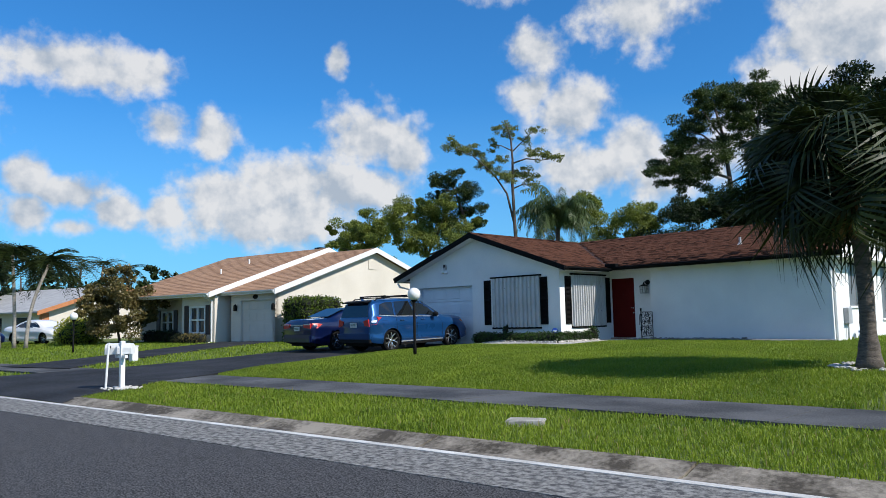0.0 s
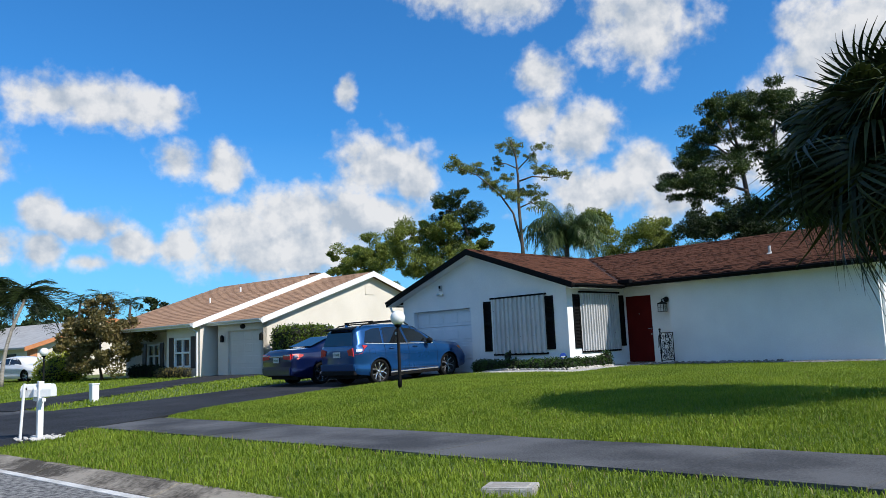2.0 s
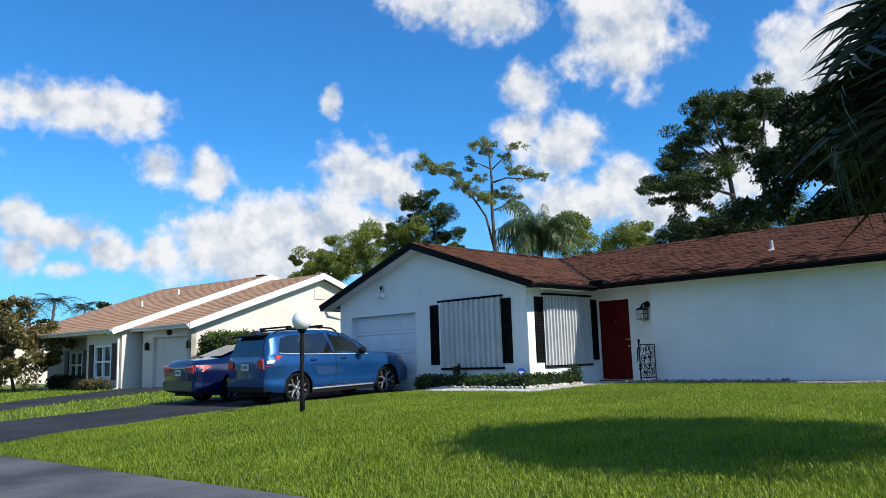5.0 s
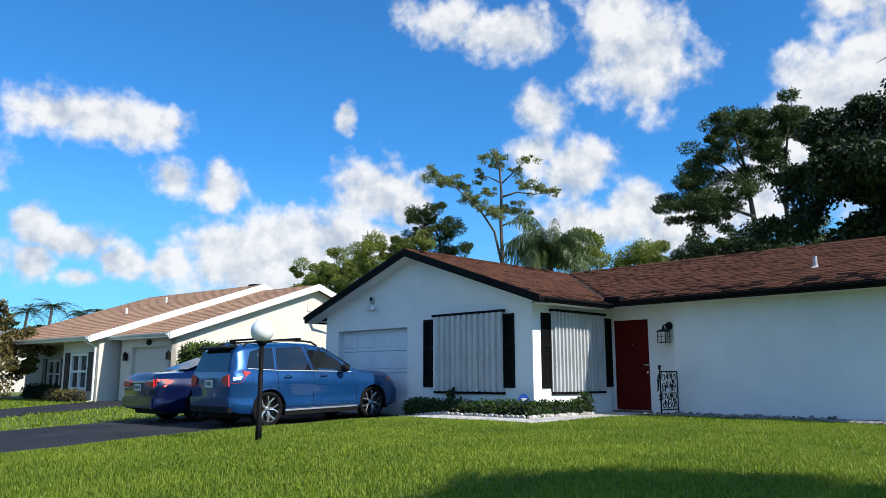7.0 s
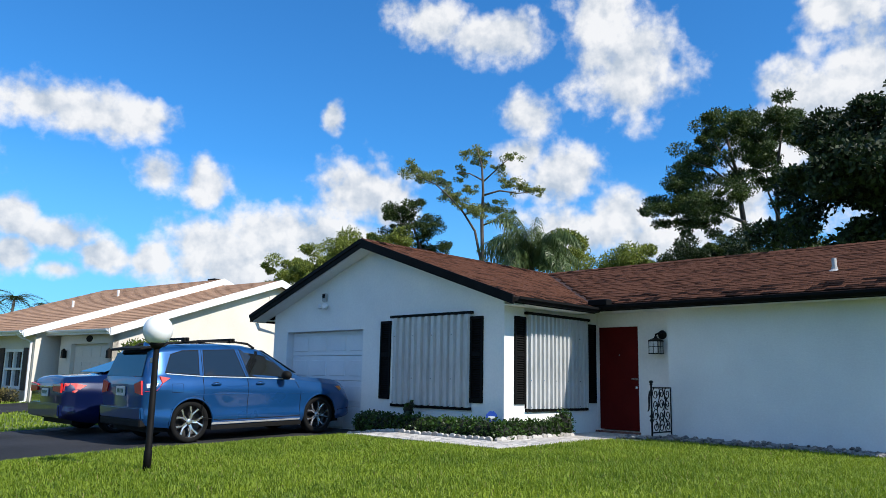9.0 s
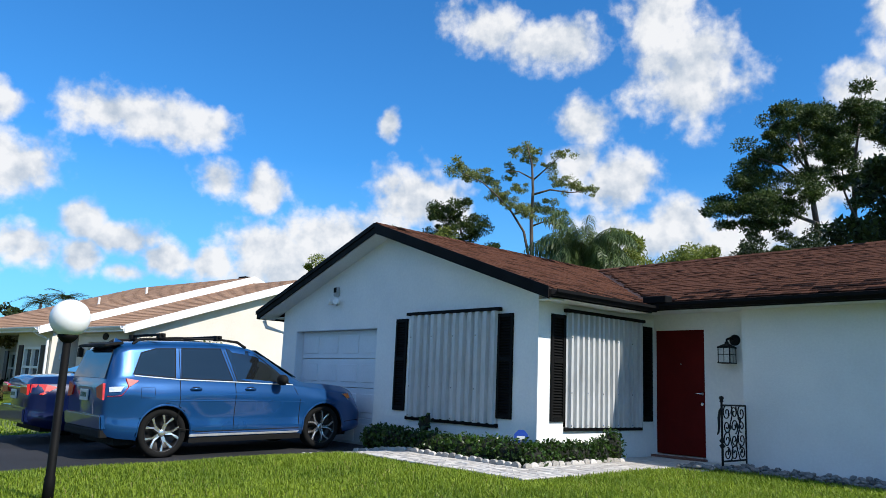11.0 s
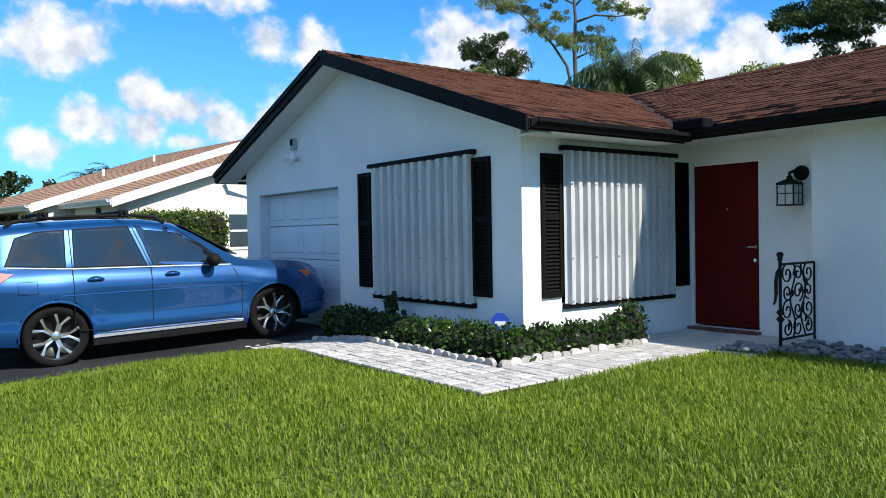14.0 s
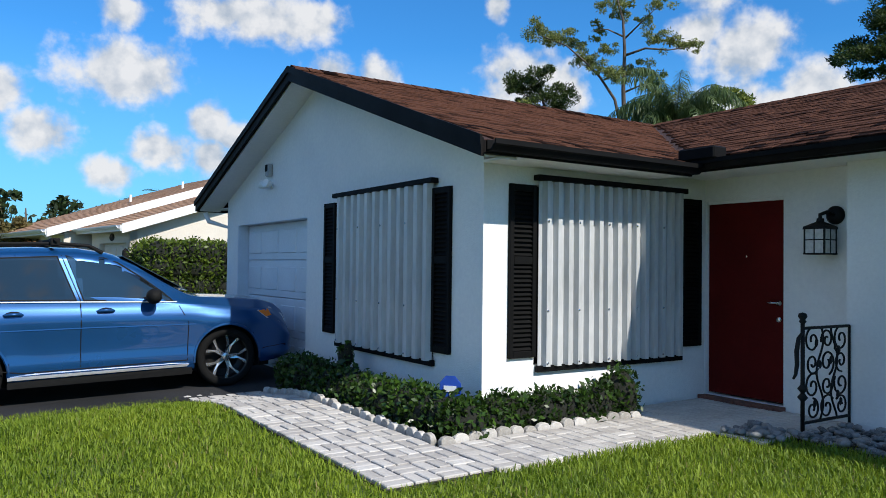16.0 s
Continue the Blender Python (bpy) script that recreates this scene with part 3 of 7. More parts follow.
# fascia and gutters
bm = bmesh.new()
box(bm, XER, XER + 0.025, YF, VY, ZE - 0.115, ZE - 0.015)
part("fascia", bm, DARKTRIM, roof)
bm = bmesh.new()
box(bm, VX, XWE, YEV - 0.025, YEV, ZEW - 0.125, ZEW - 0.015)
part("fascia", bm, DARKTRIM, roof)
bm = bmesh.new()
box(bm, XEL - 0.025, XEL, YF, 30.2, ZE - 0.145, ZE - 0.015)
part("fascia", bm, DARKTRIM, roof)


def gutter(bm, a, b, out):
    """An open K-shaped gutter from a to b, standing out along out."""
    a, b, out = Vector(a), Vector(b), Vector(out)
    prof = [(0, 0), (0, -0.09), (0.07, -0.09), (0.10, -0.05), (0.12, -0.04), (0.12, 0.0), (0.105, 0.0), (0.105, -0.035), (0.085, -0.045), (0.06, -0.075), (0.012, -0.075), (0.012, 0.0)]
    v0 = [bm.verts.new(a + out * p + Vector((0, 0, q))) for p, q in prof]
    v1 = [bm.verts.new(b + out * p + Vector((0, 0, q))) for p, q in prof]
    n = len(prof)
    for i in range(n):
        bm.faces.new((v0[i], v0[(i + 1) % n], v1[(i + 1) % n], v1[i]))
    bm.faces.new(v0)
    bm.faces.new(v1[::-1])


bm = bmesh.new()
gutter(bm, (XER + 0.027, YF + 0.02, ZE - 0.01), (XER + 0.027, VY + 0.02, ZE - 0.01), (1, 0, 0))
part("gutter", bm, BLACKPAINT, roof, "black metal gutter")
bm = bmesh.new()
gutter(bm, (XER + 0.02, YEV - 0.027, ZEW - 0.02), (XWE, YEV - 0.027, ZEW - 0.02), (0, -1, 0))
part("gutter", bm, BLACKPAINT, roof, "black metal gutter")
bm = bmesh.new()
box(bm, XER - 0.12, XER + 0.3, YEV - 0.17, YEV + 0.02, ZE + 0.03, ZE + 0.15, 0.015)
part("splash_guard", bm, BLACKPAINT, roof)
# ridge caps
bm = bmesh.new()
y = YF
while y < YR:
    for sgn in (-1, 1):
        prism(bm, [(XP, y, ZP + 0.035), (XP + sgn * 0.14, y, ZP - 0.03), (XP + sgn * 0.14, y, ZP - 0.012), (XP, y, ZP + 0.05)], (0, 0, 0), (0, 0.18, -0.006))
    y += 0.19
x = XP + 0.1
while x < XWE:
    for sgn in (-1, 1):
        prism(bm, [(x, YR, ZP + 0.035), (x, YR + sgn * 0.14, ZP - 0.03), (x, YR + sgn * 0.14, ZP - 0.012), (x, YR, ZP + 0.05)], (0, 0, 0), (0.18, 0, -0.006))
    x += 0.19
tagged(part("ridge_cap", bm, SHINGLE, roof), kind="stuff")
bm = bmesh.new()
tube(bm, [(-10.6, 23.66, 3.5), (-10.6, 23.66, 3.78)], 0.04, 10)
lathe(bm, [(0.14, 0.0), (0.05, 0.06), (0.05, 0.1)], 12, Matrix.Translation((-10.6, 23.66, 3.53)))
part("vent_pipe", bm, material("lead_pipe", (0.45, 0.44, 0.43), 0.5, (0.3, 0.3, 0.3), 6), roof, "grey plumbing vent pipe")




# ---- front of the house: doors, panels, fittings ----
# garage door in four sections with raised fields
gdoor = thing("garage_door", ((GX0 + GX1) / 2, YG + 0.22, 0.47), "pale blue-white sectional garage door, closed", "garage door")
gz0, gz1, yg = 0.44, GZ - 0.01, YG + 0.17
for i in range(4):
    z0, z1 = gz0 + (gz1 - gz0) * i / 4, gz0 + (gz1 - gz0) * (i + 1) / 4
    sec = part("section", box(bmesh.new(), GX0 + 0.02, GX1 - 0.02, yg, yg + 0.05, z0 + 0.004, z1 - 0.004, 0.006), GARAGE, gdoor)
    for k in range(4):
        w = (GX1 - GX0 - 0.04) / 4
        a = GX0 + 0.02 + w * k
        bm = bmesh.new()
        box(bm, a + 0.07, a + w - 0.07, yg - 0.012, yg + 0.01, z0 + 0.10, z1 - 0.10, 0.010)
        part("field", bm, GARAGE, sec)
bm = bmesh.new()
box(bm, GX0, GX0 + 0.02, YG + 0.002, YG + 0.22, 0.44, GZ)
box(bm, GX1 - 0.02, GX1, YG + 0.002, YG + 0.22, 0.44, GZ)
box(bm, GX0 + 0.02, GX1 - 0.02, YG + 0.002, YG + 0.22, GZ - 0.01, GZ)
part("jamb", bm, GARAGE, gdoor)


def corrugated(n_ribs, width, z0, z1, depth=0.055):
    """Trapezoid ribbed sheet in local x, standing out to -y."""
    bm = bmesh.new()
    p = width / n_ribs
    prof = []
    for i in range(n_ribs):
        for f, d in ((0.0, 0), (0.30, 0), (0.42, 1), (0.80, 1), (0.92, 0)):
            prof.append((p * (i + f), -depth * d))
    prof.append((width, 0))
    t = 0.004
    rows = []
    for z in (z0, z0 + (z1 - z0) * 0.33, z0 + (z1 - z0) * 0.66, z1):
        rows.append([bm.verts.new((x, y, z)) for x, y in prof] + [bm.verts.new((x, y + t, z)) for x, y in reversed(prof)])
    n = len(rows[0])
    for a, b in zip(rows, rows[1:]):
        for k in range(n):
            bm.faces.new((a[k], a[(k + 1) % n], b[(k + 1) % n], b[k]))
    return bm


def louvre_shutter(name_label, w, z0, z1):
    """A two-field louvred shutter in local x, facing -y; returns the thing."""
    sh = thing("window_shutter", (0, 0, 0), name_label, "shutter", "black window shutters")
    bm = bmesh.new()
    box(bm, 0, w, -0.004, 0.010, z0, z1)
    part("backing", bm, BLACKPAINT, sh)
    for x0, x1 in ((0, 0.045), (w - 0.045, w)):
        part("stile", box(bmesh.new(), x0, x1, -0.035, -0.005, z0, z1, 0.004), BLACKPAINT, sh)
    zm = z0 + (z1 - z0) * 0.56
    for a, b in ((z0, z0 + 0.06), (zm - 0.035, zm + 0.035), (z1 - 0.06, z1)):
        part("rail", box(bmesh.new(), 0.046, w - 0.046, -0.034, -0.005, a, b, 0.004), BLACKPAINT, sh)
    slat = bmesh.new()
    prism(slat, [(0.047, -0.007, 0.012), (0.047, -0.030, -0.012), (0.047, -0.026, -0.017), (0.047, -0.005, 0.006)], (0, 0, 0), (w - 0.094, 0, 0))
    first = None
    for a, b in ((z0 + 0.06, zm - 0.035), (zm + 0.035, z1 - 0.06)):
        n = int((b - a) / 0.040)
        for k in range(n):
            zc = a + (b - a) * (k + 0.5) / n
            if first is None:
                first = part("slat", slat, BLACKPAINT, sh)
                first.matrix_basis = Matrix.Translation((0, 0, zc))
                me = first.data
            else:
                share("slat", me, Matrix.Translation((0, 0, zc)), sh)
    return sh


def storm_window(x0, x1, z0, z1, m, n_sheets, ribs):
    """Ribbed storm panels between two black rails; local x along the wall, facing -y."""
    st = thing("storm_panel", (0, 0, 0), "galvanised corrugated storm panels over a window, black rails", "storm panel", "storm panels on windows")
    bm = bmesh.new()
    box(bm, x0 - 0.05, x1 + 0.06, -0.085, -0.002, z1 - 0.005, z1 + 0.045, 0.004)
    part("top_rail", bm, BLACKPAINT, st)
    bm = bmesh.new()
    box(bm, x0 - 0.02, x1 + 0.03, -0.045, -0.002, z0 - 0.045, z0 + 0.012, 0.004)
    part("bottom_rail", bm, BLACKPAINT, st)
    w = (x1 - x0) / n_sheets
    sheet = None
    bolts = None
    for k in range(n_sheets):
        off = Matrix.Translation((x0 + w * k, -0.022 - 0.005 * (k % 2), 0))
        if sheet is None:
            sheet = part("sheet", corrugated(ribs, w + 0.015, z0 + 0.004, z1 - 0.006), ALU, st, "ribbed galvanised sheet")
            sheet.matrix_basis = off
        else:
            share("sheet", sheet.data, off, st)
        for z in (z0 + 0.035, z0 + (z1 - z0) * 0.30, z0 + (z1 - z0) * 0.78):
            b = Matrix.Translation((x0 + w * (k + 0.55 / ribs), -0.075, z)) @ Matrix.Rotation(math.pi / 2, 4, "X")
            if bolts is None:
                bm = bmesh.new()
                lathe(bm, [(0.012, 0), (0.012, 0.008), (0.006, 0.012), (0, 0.012)], 8)
                bolts = part("bolt", bm, CHROME, st)
                bolts.matrix_basis = b
            else:
                share("bolt", bolts.data, b, st)
    st.matrix_basis = m
    return st


FRONT = Matrix.Translation((0, YG, 0))
SIDE = Matrix.Translation((XR, 0, 0)) @ Matrix.Rotation(math.pi / 2, 4, "Z")
storm_window(-17.70, -15.64, 1.09, 2.765, FRONT, 4, 3)
storm_window(20.53, 22.43, 1.09, 2.765, SIDE, 5, 3)
left1 = louvre_shutter("black louvred shutter beside ribbed storm panels", 0.30, 1.18, 2.715)
left1.matrix_basis = FRONT @ Matrix.Translation((-18.08, 0, 0))
copy_thing(left1, FRONT @ Matrix.Translation((-15.645, 0, 0)))
copy_thing(left1, SIDE @ Matrix.Translation((20.20, 0, 0)))
narrow = copy_thing(left1, SIDE @ Matrix.Translation((22.47, 0, 0)))
# plain back faces of the window openings
bm = bmesh.new()
box(bm, W1[0] - 0.02, W1[1] + 0.02, YG + 0.10, YG + 0.13, W1[2] - 0.02, W1[3] + 0.02)
w = part("window", bm, BLACKPAINT, house, "dark window behind storm panels")
bm = bmesh.new()
box(bm, XR - 0.13, XR - 0.10, W2[0] - 0.02, W2[1] + 0.02, W2[2] - 0.02, W2[3] + 0.02)
part("window", bm, BLACKPAINT, house, "dark window behind storm panels")

# red front door
door = thing("front_door", ((DX0 + DX1) / 2, YD + 0.06, FLOOR + 0.05), "plain dark red front door, closed", "door")
bm = bmesh.new()
box(bm, DX0 + 0.01, DX1 - 0.03, YD + 0.05, YD + 0.09, FLOOR + 0.07, DZ - 0.03, 0.004)
leaf = part("leaf", bm, REDDOOR, door)
bm = bmesh.new()
box(bm, DX0 + 0.001, DX0 + 0.008, YD + 0.01, YD + 0.15, FLOOR + 0.05, DZ)
box(bm, DX1 - 0.03, DX1 - 0.001, YD + 0.01, YD + 0.15, FLOOR + 0.05, DZ)
box(bm, DX0 + 0.031, DX1 - 0.031, YD + 0.01, YD + 0.15, DZ - 0.03, DZ - 0.001)
part("frame", bm, STUCCO, door)
bm = bmesh.new()
m = Matrix.Translation((DX1 - 0.10, YD + 0.05, 1.66)) @ Matrix.Rotation(math.pi / 2, 4, "X")
lathe(bm, [(0.03, 0), (0.03, 0.012), (0.012, 0.02), (0.012, 0.045), (0, 0.045)], 14, m)
tube(bm, [(DX1 - 0.10, YD + 0.01, 1.66), (DX1 - 0.16, YD + 0.005, 1.663), (DX1 - 0.21, YD + 0.012, 1.66)], [0.011, 0.010, 0.008], 8)
part("handle", bm, CHROME, leaf, "chrome lever handle", True)
bm = bmesh.new()
lathe(bm, [(0.03, 0), (0.03, 0.012), (0.02, 0.02), (0, 0.02)], 14, Matrix.Translation((DX1 - 0.10, YD + 0.05, 1.50)) @ Matrix.Rotation(math.pi / 2, 4, "X"))
part("lock", bm, CHROME, leaf, "", True)
bm = bmesh.new()
lathe(bm, [(0.012, 0), (0.012, 0.006), (0, 0.008)], 10, Matrix.Translation(((DX0 + DX1) / 2, YD + 0.05, 2.12)) @ Matrix.Rotation(math.pi / 2, 4, "X"))
part("peephole", bm, CHROME, leaf)
bm = bmesh.new()
n = 8
step = part("threshold", box(bmesh.new(), DX0, DX1, YD - 0.10, YD + 0.16, FLOOR - 0.06, FLOOR + 0.045, 0.004), material("brick_step", (0.20, 0.085, 0.06), 0.85, (0.10, 0.05, 0.04), 6, bump=0.5), door, "low brick step")
for k in range(n):
    part("brick", box(bmesh.new(), DX0 + 0.11 * k + 0.004, min(DX1, DX0 + 0.11 * (k + 1)) - 0.004, YD - 0.125, YD - 0.101, FLOOR - 0.06, FLOOR + 0.05, 0.004), step.data.materials[0], step)

# coach lantern on the wall
lx, ly = -13.49, YD - 0.17
lantern = thing("wall_lantern", (lx, YD, 2.3), "black metal coach lantern on a white wall", "wall lamp")
FROST = material("seeded_glass", (0.55, 0.56, 0.55), 0.25, (0.4, 0.41, 0.4), 30, bump=0.4, bscale=60)
m = Matrix.Translation((lx + 0.05, YD, 2.540)) @ Matrix.Rotation(math.pi / 2, 4, "X")
part("wall_plate", lathe(bmesh.new(), [(0.085, 0), (0.085, 0.02), (0.06, 0.04), (0, 0.045)], 20, m), IRON, lantern, "", True)
part("arm", tube(bmesh.new(), [(lx + 0.05, YD - 0.03, 2.540), (lx + 0.03, YD - 0.11, 2.565), (lx, ly, 2.540), (lx, ly, 2.485)], 0.018, 8), IRON, lantern, "", True)
bm = bmesh.new()
lathe(bm, [(0.0, 0.11), (0.03, 0.10), (0.035, 0.07), (0.145, 0.025), (0.15, 0.0), (0.0, 0.0)], 4, Matrix.Translation((lx, ly, 2.405)) @ Matrix.Rotation(math.pi / 4, 4, "Z"))
part("cap", bm, IRON, lantern)
for a, b in ((-1, -1), (-1, 1), (1, -1), (1, 1)):
    part("corner_post", box(bmesh.new(), lx + a * 0.092 - 0.007, lx + a * 0.092 + 0.007, ly + b * 0.092 - 0.007, ly + b * 0.092 + 0.007, 2.190, 2.407), IRON, lantern)
part("base", box(bmesh.new(), lx - 0.105, lx + 0.105, ly - 0.105, ly + 0.105, 2.177, 2.191, 0.004), IRON, lantern)
for k in range(4):
    m = Matrix.Translation((lx, ly, 0)) @ Matrix.Rotation(math.pi / 2 * k, 4, "Z")
    bm = bmesh.new()
    box(bm, -0.085, 0.085, -0.094, -0.091, 2.192, 2.406)
    bm.transform(m)
    pane = part("pane", bm, FROST, lantern, "frosted lantern glass")
    bm = bmesh.new()
    box(bm, -0.085, 0.085, -0.099, -0.094, 2.305, 2.315)
    box(bm, -0.004, 0.004, -0.0995, -0.0945, 2.192, 2.406)
    bm.transform(m)
    part("glazing_bar", bm, IRON, pane)

# wrought-iron rail beside the door
rail = thing("iron_railing", (-13.15, 22.2, 0.62), "black wrought-iron scroll railing beside the front door", "railing")
rx, ry0, ry1, rz0, rz1 = -13.19, 21.93, YW - 0.004, 0.74, 1.51
bm = bmesh.new()
tube(bm, [(rx, ry0, 0.56), (rx, ry0, 1.56)], 0.017, 8)
lathe(bm, [(0.018, 0), (0.03, 0.015), (0.02, 0.03), (0.036, 0.055), (0.03, 0.08), (0.0, 0.09)], 12, Matrix.Translation((rx, ry0, 1.55)))
for z in (0.95, 1.02):
    lathe(bm, [(0.018, -0.03), (0.042, 0), (0.018, 0.03)], 12, Matrix.Translation((rx, ry0, z)))
part("post", bm, IRON, rail, "", True)
part("end_post", tube(bmesh.new(), [(rx, ry1 - 0.012, 0.62), (rx, ry1 - 0.012, rz1)], 0.012, 6), IRON, rail)
for z in (rz0, rz1):
    part("bar", tube(bmesh.new(), [(rx, ry0, z), (rx, ry1 - 0.012, z)], 0.013, 6), IRON, rail)
# side scroll handle on the post
part("handle_scroll", tube(bmesh.new(), [(rx, ry0 - 0.012, 1.47), (rx, ry0 - 0.06, 1.43), (rx, ry0 - 0.085, 1.33), (rx, ry0 - 0.08, 1.22), (rx, ry0 - 0.10, 1.14), (rx, ry0 - 0.13, 1.11)], [0.012, 0.016, 0.02, 0.018, 0.014, 0.01], 7), IRON, rail, "", True)


def scroll(cy, cz, r, turns, flip, start):
    pts = []
    for k in range(22):
        u = k / 21
        a = start + flip * turns * 2 * math.pi * u
        rr = r * (1 - 0.80 * u)
        pts.append((rx, cy + rr * math.cos(a), cz + rr * math.sin(a)))
    return pts


span = ry1 - ry0
rng = random.Random(4)
for row in range(4):
    for col in range(3):
        cy, cz = ry0 + span * (0.20 + 0.30 * col), rz0 + (rz1 - rz0) * (0.13 + 0.245 * row)
        flip = 1 if (row + col) % 2 else -1
        part("scroll", tube(bmesh.new(), scroll(cy, cz, 0.092 + 0.02 * ((row * 3 + col) % 2), 1.35, flip, rng.uniform(0, 6.28)), 0.009, 5), IRON, rail, "", True)
for col in range(2):
    pts = [(rx, ry0 + span * (0.35 + 0.30 * col) + 0.05 * math.sin(9 * z + col * 2), rz0 + (rz1 - rz0) * z) for z in [k / 16 for k in range(17)]]
    part("vine_bar", tube(bmesh.new(), pts, 0.009, 5), IRON, rail, "", True)
for k in range(8):
    cy, cz = ry0 + rng.uniform(0.08, span - 0.08), rng.uniform(rz0 + 0.08, rz1 - 0.08)
    bm = bmesh.new()
    for v in bmesh.ops.create_icosphere(bm, subdivisions=1, radius=1)["verts"]:
        v.co = Vector((rx + v.co.x * 0.008, cy + v.co.y * 0.028, cz + v.co.z * 0.04))
    part("leaf", bm, IRON, rail)

# flood light over the garage
fl = thing("flood_light", (-19.95, YG, 3.15), "small grey security light on the gable", "security light")
GREYPL = material("grey_plastic", (0.42, 0.43, 0.44), 0.5, (0.32, 0.33, 0.34), 8)
part("sensor_box", box(bmesh.new(), -20.02, -19.90, YG - 0.075, YG, 3.22, 3.40, 0.012, 2), GREYPL, fl)
part("sensor_face", box(bmesh.new(), -20.005, -19.915, YG - 0.082, YG - 0.075, 3.29, 3.385, 0.003), BLACKPAINT, fl)
part("base", lathe(bmesh.new(), [(0.06, 0), (0.06, 0.02), (0.03, 0.04), (0, 0.04)], 16, Matrix.Translation((-19.95, YG, 3.10)) @ Matrix.Rotation(math.pi / 2, 4, "X")), WHITEPAINT, fl, "", True)
for sgn in (-1, 1):
    m = Matrix.Translation((-19.95 + sgn * 0.09, YG - 0.09, 3.10)) @ Matrix.Rotation(radians(70), 4, "X") @ Matrix.Rotation(radians(25 * sgn), 4, "Y")
    part("lamp_head", lathe(bmesh.new(), [(0.02, -0.05), (0.045, -0.03), (0.062, 0.05), (0.055, 0.055), (0, 0.03)], 16, m), WHITEPAINT, fl, "", True)

# downpipe by the far corner of the gable
bm = bmesh.new()
tube(bm, [(XEL + 0.05, YG - 0.25, ZE - 0.16), (XEL + 0.08, YG - 0.2, ZE - 0.30), (XL - 0.05, YG + 0.08, ZE - 0.42), (XL - 0.05, YG + 0.08, 0.7)], 0.04, 8)
tagged(obj("downpipe", bm, WHITEPAINT, None, "", True), "white metal downpipe at the corner of the house", "downpipe")
# white pipe and meter on the end wall
bm = bmesh.new()
tube(bm, [(XE + 0.04, YW + 0.12, 0.6), (XE + 0.04, YW + 0.12, 2.8)], 0.035, 8)
tagged(obj("downpipe", bm, WHITEPAINT), "white metal downpipe at the corner of the house", "downpipe")
meter = thing("meter_box", (XE + 0.08, 23.6, 1.0), "grey electric meter box on the end wall", "meter box")
part("box", box(bmesh.new(), XE, XE + 0.14, 23.45, 23.75, 1.05, 1.5, 0.01), GREYPL, meter)
part("conduit", tube(bmesh.new(), [(XE + 0.06, 23.6, 1.05), (XE + 0.06, 23.6, 0.6)], 0.025, 8), GREYPL, meter)
hose = thing("hose_reel", (XE + 0.25, 24.3, 0.6), "blue garden hose coiled by the end wall", "garden hose")
bm = bmesh.new()
pts = [(XE + 0.28 + 0.17 * math.cos(a), 24.3 + 0.17 * math.sin(a), 0.64 + 0.012 * a / 2) for a in [k * 0.35 for k in range(110)]]
tube(bm, pts, 0.013, 5)
part("coil", bm, material("blue_hose", (0.05, 0.16, 0.38), 0.5, (0.03, 0.1, 0.28), 9), hose)

# ---- lamp post on the lawn ----
lp = thing("lamp_post", (-14.95, 13.72, land(-14.95, 13.72)), "black lamp post with a white globe on the lawn", "lamp post")
px, py, pz = -14.95, 13.72, land(-14.95, 13.72) - 0.05
part("post", tube(bmesh.new(), [(px, py, pz), (px, py, pz + 0.25), (px, py, pz + 0.27), (px, py, 1.90)], [0.047, 0.045, 0.038, 0.033], 14), BLACKPAINT, lp, "", True)
part("collar", lathe(bmesh.new(), [(0.036, 0), (0.06, 0.02), (0.085, 0.05), (0.085, 0.07), (0, 0.07)], 18, Matrix.Translation((px, py, 1.86))), BLACKPAINT, lp, "", True)
OPAL = material("opal_globe", (0.83, 0.83, 0.80), 0.25, (0.76, 0.76, 0.74), 4, bump=0.02)
bm = bmesh.new()
bmesh.ops.create_uvsphere(bm, u_segments=32, v_segments=20, radius=0.168, matrix=Matrix.Translation((px, py, 2.075)))
part("globe", bm, OPAL, lp, "white opal globe", True)
part("sensor", box(bmesh.new(), px - 0.09, px - 0.035, py - 0.03, py + 0.03, 1.70, 1.76, 0.008), GREYPL, lp)

# ---- mailbox by the driveway ----
mx, my = -16.0, 6.6
mz = land(mx, my) - 0.03
mb = thing("mailbox", (mx, my, mz), "white mailbox on a white timber post by the driveway", "mailbox")
part("post", box(bmesh.new(), mx - 0.045, mx + 0.045, my - 0.045, my + 0.045, mz, mz + 0.99, 0.006), WHITEPAINT, mb)
bm = bmesh.new()
prism(bm, [(0, -0.10, 0), (0, 0.10, 0), (0, 0.10, 0.13), (0, 0.07, 0.20), (0, 0.0, 0.225), (0, -0.07, 0.20), (0, -0.10, 0.13)], (0, 0, 0), (0.50, 0, 0))
bm.transform(Matrix.Translation((mx - 0.42, my - 0.14, mz + 0.72)) @ Matrix.Rotation(radians(38), 4, "Z"))
bx = part("box", bm, WHITEPAINT, mb)
part("flag", box(bmesh.new(), mx - 0.30, mx - 0.16, my - 0.17, my - 0.165, mz + 0.85, mz + 0.89), BLACKPAINT, mb)
part("arm", box(bmesh.new(), mx - 0.30, mx + 0.20, my - 0.03, my + 0.03, mz + 0.65, mz + 0.71, 0.004), WHITEPAINT, mb)
mb2 = thing("mailbox", (mx - 0.24, my - 0.2, mz), "white second mailbox on a thin white post", "mailbox")
part("post", tube(bmesh.new(), [(mx - 0.22, my - 0.24, mz), (mx - 0.19, my - 0.20, mz + 0.96)], 0.024, 8), WHITEPAINT, mb2)
